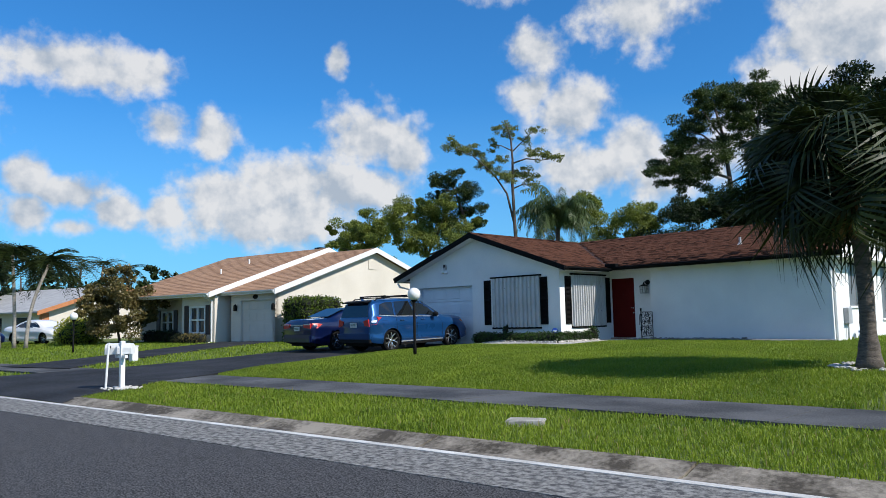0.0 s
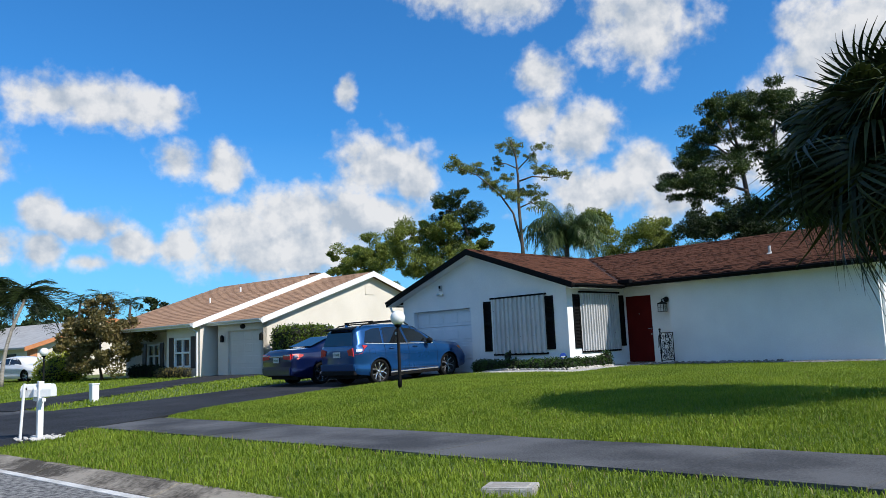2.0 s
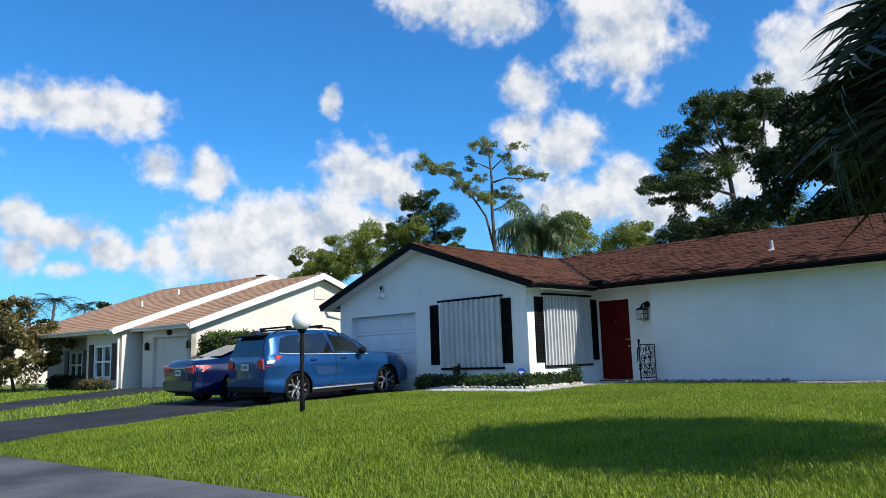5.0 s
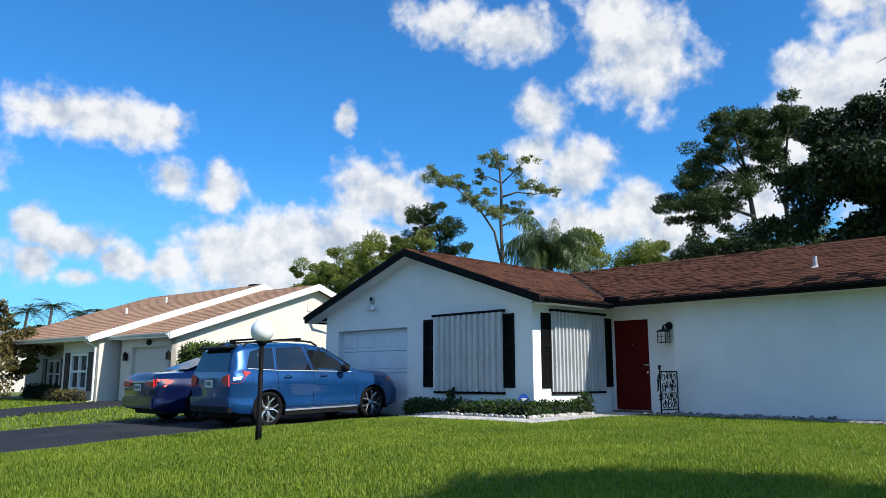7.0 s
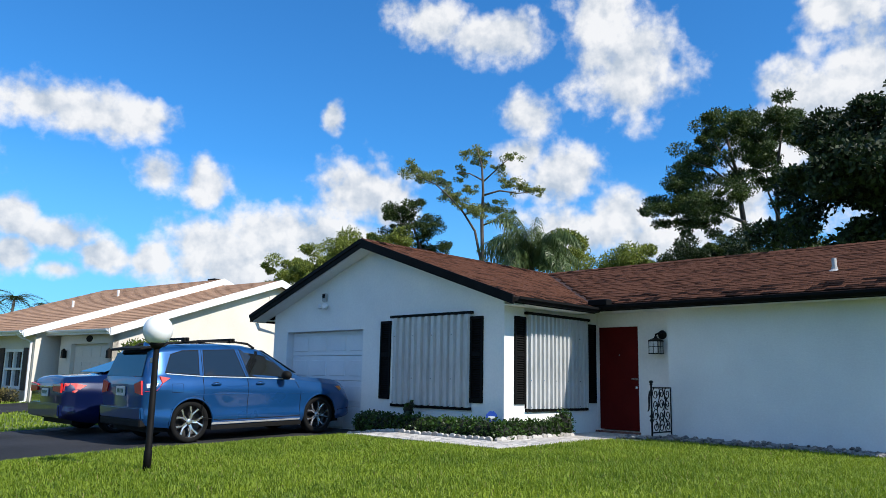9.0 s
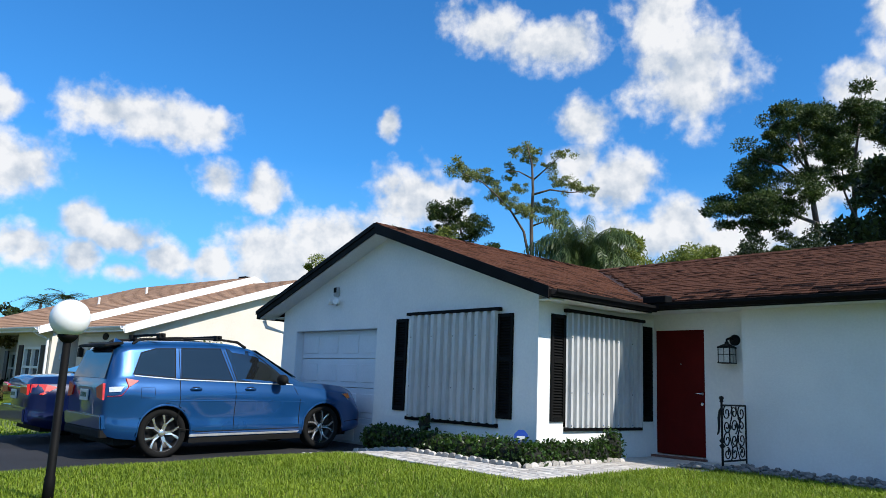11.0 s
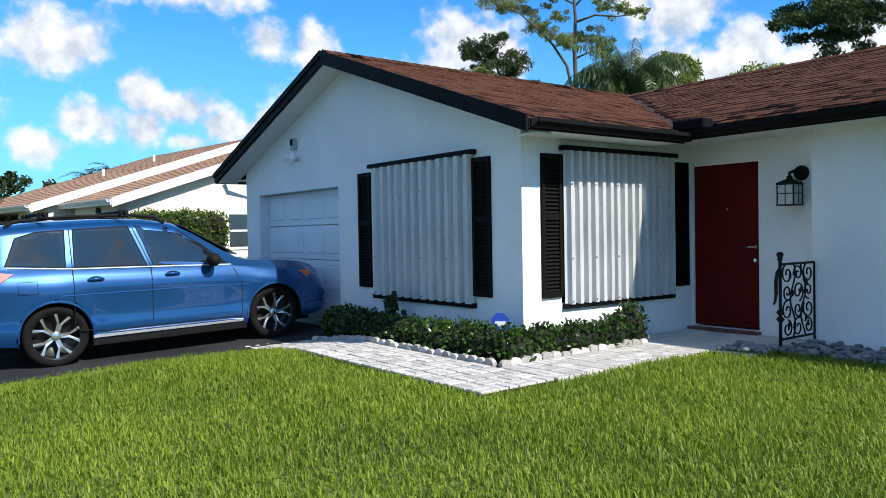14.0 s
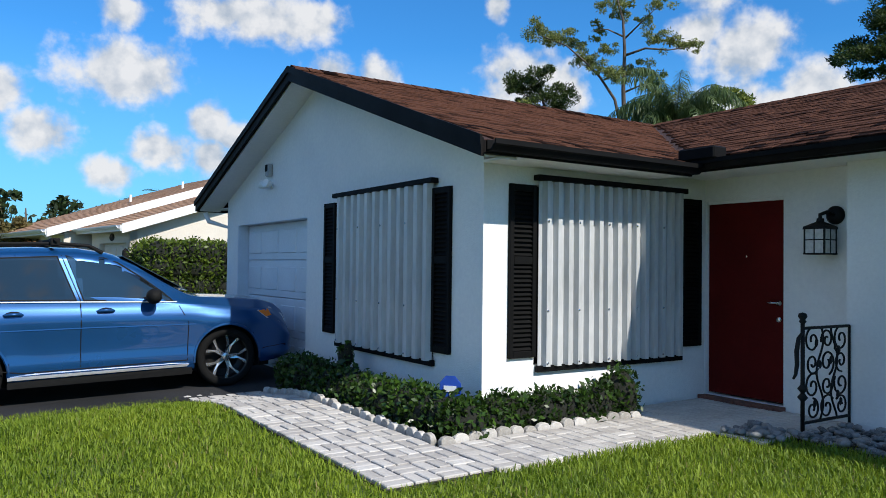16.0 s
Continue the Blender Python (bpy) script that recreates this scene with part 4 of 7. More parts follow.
bm = bmesh.new()
prism(bm, [(0, -0.09, 0), (0, 0.09, 0), (0, 0.09, 0.12), (0, 0.06, 0.19), (0, 0.0, 0.21), (0, -0.06, 0.19), (0, -0.09, 0.12)], (0, 0, 0), (0.30, 0, 0))
bm.transform(Matrix.Translation((mx - 0.10, my - 0.03, mz + 0.73)) @ Matrix.Rotation(radians(42), 4, "Z"))
part("box", bm, WHITEPAINT, mb2)
stones = thing("stone_ring", (mx, my, mz), "white pebbles heaped round the mailbox post", "stones", kind="stuff")
bm = bmesh.new()
rng = random.Random(8)
for k in range(60):
    a, r = rng.uniform(0, 6.28), 0.10 + 0.32 * rng.random()
    s = rng.uniform(0.025, 0.05)
    bmesh.ops.create_icosphere(bm, subdivisions=1, radius=s, matrix=Matrix.Translation((mx + r * math.cos(a), my + r * math.sin(a), mz + 0.045)) @ Matrix.Diagonal((1.3, 1, 0.6, 1)))
part("stones", bm, EDGING, stones)
# white utility box on the strip between the drives
ux, uy = -25.4, 10.8
ub = thing("utility_box", (ux, uy, land(ux, uy)), "small white utility pedestal in the grass", "utility box")
bm = bmesh.new()
box(bm, ux - 0.13, ux + 0.13, uy - 0.10, uy + 0.10, land(ux, uy) - 0.04, land(ux, uy) + 0.46, 0.012, 2)
part("body", bm, WHITEPAINT, ub)
part("cap", box(bmesh.new(), ux - 0.145, ux + 0.145, uy - 0.115, uy + 0.115, land(ux, uy) + 0.46, land(ux, uy) + 0.50, 0.01), WHITEPAINT, ub)
# concrete meter cover in the verge
dx, dy = -6.25, 7.5
dz = land(dx, dy)
cover = thing("meter_cover", (dx, dy, dz), "pale concrete meter cover set in the verge grass", "meter cover")
bm = bmesh.new()
box(bm, -0.23, 0.23, -0.155, 0.155, -0.06, 0.035, 0.012, 2)
bm.transform(Matrix.Translation((dx, dy, dz)) @ Matrix.Rotation(radians(28), 4, "Z"))
part("frame", bm, EDGING, cover)
bm = bmesh.new()
box(bm, -0.17, 0.17, -0.10, 0.10, 0.0, 0.041, 0.006, 1)
bm.transform(Matrix.Translation((dx, dy, dz)) @ Matrix.Rotation(radians(28), 4, "Z"))
part("lid", bm, EDGING, cover)
# blue yard sign
sx, sy = -14.86, 19.60
sg = thing("yard_sign", (sx, sy, 0.6), "small blue octagonal yard sign on a stake", "sign")
part("stake", tube(bmesh.new(), [(sx, sy, 0.5), (sx, sy, 0.95)], 0.008, 6), GREYPL, sg)
bm = bmesh.new()
prism(bm, [(0.10 * math.cos(radians(22.5 + 45 * k)), 0, 0.11 * math.sin(radians(22.5 + 45 * k))) for k in range(8)], (0, 0, 0), (0, 0.012, 0))
SGM = Matrix.Translation((sx, sy, 0.97)) @ Matrix.Rotation(radians(38), 4, "Z")
bm.transform(SGM)
pl = part("panel", bm, material("blue_sign", (0.02, 0.08, 0.42), 0.4, (0.015, 0.06, 0.34), 9), sg, "blue octagonal panel")
bm = bmesh.new()
box(bm, -0.055, 0.055, -0.006, -0.002, -0.03, 0.02)
bm.transform(SGM)
part("bar", bm, WHITEPAINT, pl)
lantern.matrix_basis = Matrix.Translation((0, 0, -0.05)) @ lantern.matrix_basis




# ---- cars ----
def paint(name, col, rough=0.34, metal=0.30):
    return material(name, col, rough, tuple(c * 0.85 for c in col), 1.5, fine=400, bump=0.02, bscale=900, metal=metal, coat=1.0, spec=0.25)


SUVBLUE = paint("metallic_mid_blue_paint", (0.008, 0.064, 0.200), 0.28, 0.38)
NAVY = paint("metallic_navy_paint", (0.002, 0.008, 0.050), 0.34, 0.10)
CARWHITE = paint("white_car_paint", (0.80, 0.80, 0.80), 0.3, 0.0)
RUBBER = material("tyre_rubber", (0.006, 0.006, 0.006), 0.9, (0.010, 0.010, 0.010), 12, bump=0.4, bscale=80, spec=0.15)
BLACKPLASTIC = material("black_car_plastic", (0.006, 0.006, 0.006), 0.7, (0.010, 0.010, 0.010), 15, bump=0.2, bscale=300, spec=0.15)
RIMDARK = material("dark_rim", (0.02, 0.02, 0.022), 0.4, (0.012, 0.012, 0.012), 10, bump=0, metal=0.3)
ALLOY = material("machined_alloy", (0.62, 0.62, 0.63), 0.25, (0.5, 0.5, 0.5), 9, bump=0.03, metal=0.85)
TAILRED = material("red_lamp_lens", (0.55, 0.015, 0.012), 0.3, (0.40, 0.008, 0.008), 6, bump=0.05, coat=0.2)
LENSCLEAR = material("clear_lamp_lens", (0.75, 0.77, 0.78), 0.1, (0.45, 0.47, 0.5), 9, bump=0.05, metal=0.3, coat=1.0)
AMBER = material("amber_lens", (0.75, 0.20, 0.02), 0.15, (0.6, 0.13, 0.01), 9, bump=0.05)
BRIGHTTRIM = material("bright_trim", (0.80, 0.80, 0.80), 0.3, (0.66, 0.66, 0.66), 8, bump=0, metal=0.25)
SEATCLOTH = material("dark_seat_cloth", (0.035, 0.035, 0.038), 0.9, (0.02, 0.02, 0.02), 20, bump=0.3)
PLATE = material("plate_white", (0.62, 0.64, 0.62), 0.5, (0.5, 0.52, 0.5), 20, bump=0.05)
PLATEINK = material("plate_ink", (0.03, 0.12, 0.06), 0.5, (0.02, 0.09, 0.05), 20, bump=0)
CARGLASS = glassy("car_glass", (0.30, 0.34, 0.34), 0.16, ior=1.75)
TINTGLASS = glassy("tinted_car_glass", (0.10, 0.12, 0.13), 0.10, ior=1.6)
DARKGLASS = glassy("dark_car_glass", (0.05, 0.06, 0.06), 0.03, ior=1.5)


class Body:
    """The skin of a car: local x to its right, y forward from the tail, z up from the road."""

    def __init__(self, length, half, top, belt, bottom, wheels, radius, tumble):
        self.length, self.half, self.top_t, self.belt_t, self.bot_t = length, half, top, belt, bottom
        self.wheels, self.radius, self.tumble = wheels, radius, tumble

    def w(self, u):
        f, r = self.length - u, u
        k = 1.0
        if r < 0.5:
            k *= 0.86 + 0.14 * math.sqrt(max(0, 1 - (1 - r / 0.5) ** 2))
        if f < 0.75:
            k *= 0.77 + 0.23 * math.sqrt(max(0, 1 - (1 - f / 0.75) ** 2))
        return self.half * k

    def top(self, u):
        return lerp_table(u, self.top_t)

    def belt(self, u):
        return min(lerp_table(u, self.belt_t), self.top(u) - 0.05)

    def flare(self, u, z):
        """Swelling of the wings round the wheel openings."""
        out = 0.0
        for wy in self.wheels:
            d = math.hypot(u - wy, z - self.radius) - self.radius * 1.13
            out = max(out, 0.024 * math.exp(-(d / 0.15) ** 2))
        return out

    def side(self, u, z):
        """Half width of the skin at height z."""
        w, b, zb = self.w(u), self.belt(u), lerp_table(u, self.bot_t)
        if z <= b:
            k = lerp_table((z - zb) / max(0.05, b - zb), [(0, 0.925), (0.08, 0.962), (0.18, 0.982), (0.26, 0.976), (0.34, 0.964), (0.50, 0.974), (0.68, 0.992), (0.76, 1.0), (0.81, 0.997), (0.88, 0.978), (0.95, 0.958), (1, 0.94)])
            return w * k + self.flare(u, z)
        t = self.top(u)
        g = min(1.0, (z - b) / max(0.06, t - b))
        return w * lerp_table(g, [(0, 0.945), (0.12, 0.925), (0.86, self.tumble + 0.02), (0.94, self.tumble - 0.06), (1.0, self.tumble - 0.22)])

    def section(self, u):
        zb, b, t = lerp_table(u, self.bot_t), self.belt(u), self.top(u)
        zs = [zb + (b - zb) * k / 16 for k in range(17)] + [b + (t - b) * k for k in (0.07, 0.14, 0.25, 0.36, 0.47, 0.58, 0.69, 0.78, 0.86, 0.91, 0.95, 0.98, 1.0)]
        pts = [(self.side(u, z), z) for z in zs]
        xr = pts[-1][0]
        return pts + [(xr * 0.6, t + 0.012), (0.0, t + 0.02)]


def build_skin(body, holes):
    us = []
    u = 0.0
    while u < body.length:
        us.append(u)
        u += 0.045 if (u < 0.5 or u > body.length - 0.6) else 0.06
    us.append(body.length)
    bm = bmesh.new()
    for sgn in (1, -1):
        rows = []
        for u in us:
            rows.append([bm.verts.new((sgn * x, u, z)) for x, z in body.section(u)])
        for r0, r1 in zip(rows, rows[1:]):
            for k in range(len(r0) - 1):
                bm.faces.new((r0[k], r0[k + 1], r1[k + 1], r1[k]))
        for row in (rows[0], rows[-1]):
            mid = [bm.verts.new((0, v.co.y, v.co.z)) for v in row]
            for k in range(len(row) - 1):
                try:
                    bm.faces.new((row[k], row[k + 1], mid[k + 1], mid[k]))
                except ValueError:
                    pass
    bmesh.ops.remove_doubles(bm, verts=bm.verts, dist=0.0008)
    R = body.radius * 1.13
    gone = []
    for f in bm.faces:
        c = f.calc_center_median()
        if abs(c.x) > body.half * 0.5:
            if any((c.y - wy) ** 2 + (c.z - body.radius) ** 2 < R * R for wy in body.wheels):
                gone.append(f)
                continue
        if abs(c.x) > body.half * 0.45:
            for poly in holes:
                if all(inside(v.co.y, v.co.z, poly) for v in f.verts):
                    gone.append(f)
                    break
    bmesh.ops.delete(bm, geom=gone, context="FACES")
    for v in bm.verts:
        if abs(v.co.x) > body.half * 0.5:
            for wy in body.wheels:
                d = Vector((v.co.y - wy, v.co.z - body.radius))
                if d.length < R * 1.06 and (d.length < R or any(len(e.link_faces) == 1 for e in v.link_edges)):
                    d = d.normalized() * R
                    v.co.y, v.co.z = wy + d.x, body.radius + d.y
    return bm


def inside(y, z, poly):
    hit = False
    for (a, b), (c, d) in zip(poly, poly[1:] + poly[:1]):
        if (b > z) != (d > z) and y < (c - a) * (z - b) / (d - b) + a:
            hit = not hit
    return hit


def inset(poly, d):
    cy, cz = sum(p[0] for p in poly) / len(poly), sum(p[1] for p in poly) / len(poly)
    out = []
    n = len(poly)
    for i in range(n):
        a, b, c = Vector(poly[i - 1]), Vector(poly[i]), Vector(poly[(i + 1) % n])
        e1, e2 = (b - a).normalized(), (c - b).normalized()
        n1, n2 = Vector((-e1.y, e1.x)), Vector((-e2.y, e2.x))
        if n1.dot(Vector((cy, cz)) - b) < 0 and n2.dot(Vector((cy, cz)) - b) < 0:
            n1, n2 = -n1, -n2
        m = (n1 + n2).normalized()
        out.append(tuple(b + m * d / max(0.4, m.dot(n1))))
    return out


def on_skin(body, sgn, poly, lift):
    return [(sgn * (body.side(y, z) + lift), y, z) for y, z in poly]


def plate_on(bm, body, sgn, poly, lift, thick):
    pts = on_skin(body, sgn, poly, lift)
    prism(bm, pts, (0, 0, 0), (-sgn * thick, 0, 0))


def ring_on(bm, body, sgn, outer, inner, lift):
    o, i = on_skin(body, sgn, outer, lift), on_skin(body, sgn, inner, lift)
    vo, vi = [bm.verts.new(p) for p in o], [bm.verts.new(p) for p in i]
    n = len(o)
    for k in range(n):
        bm.faces.new((vo[k], vo[(k + 1) % n], vi[(k + 1) % n], vi[k]))
    r = bmesh.ops.extrude_face_region(bm, geom=bm.faces[:])
    for e in r["geom"]:
        if isinstance(e, bmesh.types.BMVert):
            e.co.x -= sgn * 0.012


def strip_on(bm, body, sgn, pts, r=0.006, lift=0.0):
    """A thin line lying on the skin through (y, z) points."""
    fine = []
    for (a, b), (c, d) in zip(pts, pts[1:]):
        k = max(2, int(math.hypot(c - a, d - b) / 0.08))
        fine += [(a + (c - a) * i / k, b + (d - b) * i / k) for i in range(k)]
    fine.append(pts[-1])
    tube(bm, on_skin(body, sgn, fine, lift), r, 5)


def wheel(car, sgn, y, R, half, spokes, rim_mat, face_mat):
    """A wheel: tyre, dark rim, machined spokes, hub cap."""
    m = Matrix.Translation((sgn * (half - 0.12), y, R)) @ Matrix.Rotation(math.pi / 2 * sgn, 4, "Y")
    bm = bmesh.new()
    lathe(bm, [(R * 0.74, -0.10), (R * 0.86, -0.115), (R * 0.96, -0.10), (R, -0.075), (R, 0.075), (R * 0.965, 0.098), (R * 0.87, 0.112), (R * 0.78, 0.10), (R * 0.745, 0.085)], 40, m)
    w = part("wheel", bm, RUBBER, car, "black tyre on an alloy rim", True)
    bm = bmesh.new()
    lathe(bm, [(R * 0.755, 0.094), (R * 0.72, 0.087), (R * 0.70, 0.02), (R * 0.68, -0.02), (0.02, -0.03), (0, -0.03)], 36, m)
    part("rim", bm, rim_mat, w, "", True)
    bm = bmesh.new()
    for i in range(spokes):
        a = 2 * math.pi * i / spokes + 0.3
        for s2 in (-1, 1):
            b, c = a + s2 * 0.10, a + s2 * 0.34
            d2 = a + s2 * 0.15
            ring = ((0.10, 0.0), (0.38, 0.0), (0.50, 0.12), (0.725, 0.24), (0.725, 0.38), (0.42, 0.20), (0.13, 0.55))
            pts = [(R * q * math.cos(a + s2 * g), R * q * math.sin(a + s2 * g)) for q, g in ring]
            zs = [0.062, 0.070, 0.078, 0.088, 0.088, 0.078, 0.062]
            prism(bm, [m @ Vector((px, py, pz)) for (px, py), pz in zip(pts, zs)], (0, 0, 0), (-sgn * 0.03, 0, 0))
    part("spoke", bm, face_mat, w, "machined silver spokes")
    bm = bmesh.new()
    lathe(bm, [(R * 0.15, 0.04), (R * 0.15, 0.07), (R * 0.10, 0.078), (0, 0.08)], 16, m)
    part("hub_cap", bm, face_mat, w, "", True)
    return w


def make_car(at, turn, name, label, body, coat, glass_polys, tints, opts):
    car = thing(name, (0, 0, 0), label, "car")
    skin = part("body", build_skin(body, [inset(p, 0.012) for p in glass_polys]), coat, car, "", True)
    # wheel wells and the dark underside
    bm = bmesh.new()
    box(bm, -body.half * 0.80, body.half * 0.80, 0.25, body.length - 0.3, 0.20, 0.34)
    part("underbody", bm, BLACKPLASTIC, car)
    for wy in body.wheels:
        for sgn in (-1, 1):
            bm = bmesh.new()
            R = body.radius * 1.135
            r0 = []
            r1 = []
            for k in range(25):
                a = math.radians(-20 + 220 * k / 24)
                y, z = wy + R * math.cos(a), body.radius + R * math.sin(a)
                r0.append(bm.verts.new((sgn * (body.side(wy, 0.6) - 0.006), y, z)))
                r1.append(bm.verts.new((sgn * (body.half - 0.34), y, z)))
            for k in range(24):
                bm.faces.new((r0[k], r0[k + 1], r1[k + 1], r1[k]))
            bm.faces.new(r1)
            part("wheel_well", bm, BLACKPLASTIC, car)
            wheel(car, sgn, wy, body.radius, body.side(wy, 0.5) - 0.005, opts.get("spokes", 5), RIMDARK, ALLOY)
            if opts.get("arch"):
                bm = bmesh.new()
                tube(bm, [(sgn * (body.side(wy + R * math.cos(radians(a)), max(0.3, body.radius + R * math.sin(radians(a)))) - 0.008), wy + R * math.cos(radians(a)), body.radius + R * math.sin(radians(a))) for a in range(-5, 186, 10)], 0.018, 6)
                part("arch_trim", bm, coat, car)
    # side glass with black surrounds
    for poly, gl in zip(glass_polys, tints):
        for sgn in (-1, 1):
            bm = bmesh.new()
            plate_on(bm, body, sgn, inset(poly, 0.006), 0.003, 0.004)
            g = part("side_window", bm, gl, car)
            g.visible_shadow = False
            bm = bmesh.new()
            ring_on(bm, body, sgn, inset(poly, -0.004), inset(poly, 0.009), 0.005)
            part("window_trim", bm, BLACKPLASTIC, g)
    return car, skin


# the sport utility car in the driveway
suv_body = Body(4.55, 0.89,
                [(0, 0.98), (0.03, 1.08), (0.10, 1.30), (0.18, 1.50), (0.25, 1.585), (0.42, 1.635), (0.9, 1.675), (1.6, 1.69), (2.1, 1.675), (2.45, 1.615), (2.7, 1.49), (3.05, 1.26), (3.26, 1.135), (3.40, 1.095), (3.85, 1.065), (4.15, 1.035), (4.36, 0.98), (4.49, 0.88), (4.55, 0.68)],
                [(0, 1.10), (1.2, 1.085), (2.8, 1.03), (3.4, 1.0), (4.2, 0.90), (4.55, 0.60)],
                [(0, 0.36), (0.25, 0.30), (0.6, 0.27), (3.9, 0.25), (4.3, 0.27), (4.55, 0.32)],
                (0.97, 3.68), 0.355, 0.74)
SUV_GLASS = [
    [(0.46, 1.19), (1.11, 1.14), (1.14, 1.575), (0.84, 1.565), (0.62, 1.50)],
    [(1.20, 1.135), (2.03, 1.105), (1.86, 1.595), (1.23, 1.58)],
    [(2.10, 1.10), (3.06, 1.06), (2.96, 1.16), (2.74, 1.335), (2.48, 1.515), (2.34, 1.57), (1.94, 1.597)],
]
suv, suv_skin = make_car((0, 0, 0), 0, "blue_suv", "metallic blue sport utility car parked nose to the garage", suv_body, SUVBLUE, SUV_GLASS, [TINTGLASS, TINTGLASS, CARGLASS], {"arch": True})
SB = suv_body
for sgn in (1, -1):
    # shut lines of the doors and the fuel flap
    for pts in ([(1.17, 0.46), (1.18, 1.10), (1.19, 1.58)], [(2.06, 0.38), (2.07, 1.10), (1.90, 1.60)], [(3.20, 0.36), (3.22, 0.80), (3.12, 1.0)], [(1.17, 0.42), (1.5, 0.36), (2.06, 0.36), (3.2, 0.36)]):
        bm = bmesh.new()
        strip_on(bm, SB, sgn, pts, 0.007, -0.002)
        part("door_seam", bm, BLACKPLASTIC, suv)
    bm = bmesh.new()
    strip_on(bm, SB, sgn, [(1.02, 0.815), (2.2, 0.80), (3.3, 0.775)], 0.010, -0.004)
    part("body_crease", bm, SUVBLUE, suv)
    bm = bmesh.new()
    plate_on(bm, SB, sgn, [(1.36, 0.290), (3.2, 0.285), (3.22, 0.312), (1.36, 0.325)], 0.012, 0.02)
    part("sill_strip", bm, BRIGHTTRIM, suv, "chrome sill strip")
    bm = bmesh.new()
    plate_on(bm, SB, sgn, [(1.36, 0.20), (3.26, 0.19), (3.26, 0.27), (1.36, 0.27)], 0.004, 0.03)
    part("sill_cladding", bm, BLACKPLASTIC, suv)
    bm = bmesh.new()
    strip_on(bm, SB, sgn, [(0.48, 1.172), (1.2, 1.117), (2.05, 1.087), (3.10, 1.045)], 0.009, 0.004)
    part("belt_strip", bm, BRIGHTTRIM, suv, "bright belt-line strip")
    bm = bmesh.new()
    plate_on(bm, SB, sgn, [(4.08, 0.26), (4.46, 0.30), (4.46, 0.46), (4.12, 0.44)], 0.006, 0.02)
    part("bumper_cladding", bm, BLACKPLASTIC, suv)
    for hy in (1.42, 2.32):
        bm = bmesh.new()
        z = 0.975
        x = sgn * (SB.side(hy, z) + 0.022)
        tube(bm, [(x - sgn * 0.03, hy - 0.09, z), (x, hy - 0.075, z + 0.006), (x + sgn * 0.004, hy, z + 0.01), (x, hy + 0.075, z + 0.006), (x - sgn * 0.03, hy + 0.09, z)], [0.012, 0.017, 0.019, 0.017, 0.012], 8)
        part("door_handle", bm, SUVBLUE, suv, "", True)
        # flat black disc that stands for the shade in the cup behind the handle
        bm = bmesh.new()
        lathe(bm, [(0.075, 0.0), (0.06, 0.004), (0, 0.005)], 18, Matrix.Translation((sgn * (SB.side(hy, z) - 0.001), hy, z)) @ Matrix.Rotation(math.pi / 2 * sgn, 4, "Y") @ Matrix.Diagonal((0.55, 1.15, 1, 1)))
        part("handle_recess", bm, BLACKPLASTIC, suv)
    # mirrors
    bm = bmesh.new()
    r = bmesh.ops.create_icosphere(bm, subdivisions=3, radius=1.0)
    for v in bm.verts:
        v.co = Vector((sgn * (0.985 + v.co.x * 0.115), 2.80 + v.co.y * 0.075 + (0.02 if v.co.y > 0 else 0), 1.125 + v.co.z * 0.085))
    tube(bm, [(sgn * 0.83, 2.86, 1.07), (sgn * 0.95, 2.82, 1.08)], 0.028, 8)
    part("side_mirror", bm, BLACKPLASTIC, suv, "black door mirror", True)
    # tail lamp: red with a clear band, wrapping the corner
    bm = bmesh.new()
    plate_on(bm, SB, sgn, [(0.04, 0.88), (0.26, 0.89), (0.38, 1.01), (0.56, 1.10), (0.34, 1.13), (0.04, 1.13)], 0.014, 0.03)
    lamp = part("tail_lamp", bm, TAILRED, suv, "red tail lamp")
    bm = bmesh.new()
    plate_on(bm, SB, sgn, [(0.06, 1.01), (0.06, 0.94), (0.24, 0.95), (0.30, 1.02)], 0.019, 0.006)
    part("clear_lens", bm, LENSCLEAR, lamp)
    bm = bmesh.new()
    prism(bm, [(sgn * 0.78, -0.004, 0.83), (sgn * 0.56, -0.012, 0.86), (sgn * 0.50, -0.012, 1.0), (sgn * 0.74, -0.004, 1.06)], (0, -0.014, 0), (0, 0.03, 0))
    part("tail_lens", bm, TAILRED, lamp)
    # headlamps
    bm = bmesh.new()
    plate_on(bm, SB, sgn, [(4.06, 0.90), (4.18, 0.80), (4.38, 0.74), (4.50, 0.72), (4.46, 0.82), (4.26, 0.93)], 0.010, 0.03)
    hl = part("head_lamp", bm, LENSCLEAR, suv, "clear head lamp")
    bm = bmesh.new()
    plate_on(bm, SB, sgn, [(4.08, 0.895), (4.17, 0.82), (4.25, 0.83), (4.22, 0.91)], 0.015, 0.008)
    part("indicator", bm, AMBER, hl)
    # roof rail on three feet
    bm = bmesh.new()
    rx = sgn * SB.half * 0.63
    tube(bm, [(rx, 0.52, 1.625), (rx, 0.64, 1.69), (rx, 1.2, 1.735), (rx, 1.9, 1.735), (rx, 2.2, 1.705), (rx, 2.34, 1.625)], [0.022, 0.022, 0.018, 0.018, 0.022, 0.024], 8)
    part("roof_rail", bm, BLACKPLASTIC, suv, "black roof rail")
for y in (0.95, 1.85):
    bm = bmesh.new()
    tube(bm, [(-0.66, y, 1.775), (0.66, y, 1.775)], 0.016, 8, squash=1.6)
    for sgn in (-1, 1):
        box(bm, sgn * 0.50, sgn * 0.63, y - 0.05, y + 0.05, 1.71, 1.795, 0.01)
    part("cross_bar", bm, BLACKPLASTIC, suv, "black roof cross bar")
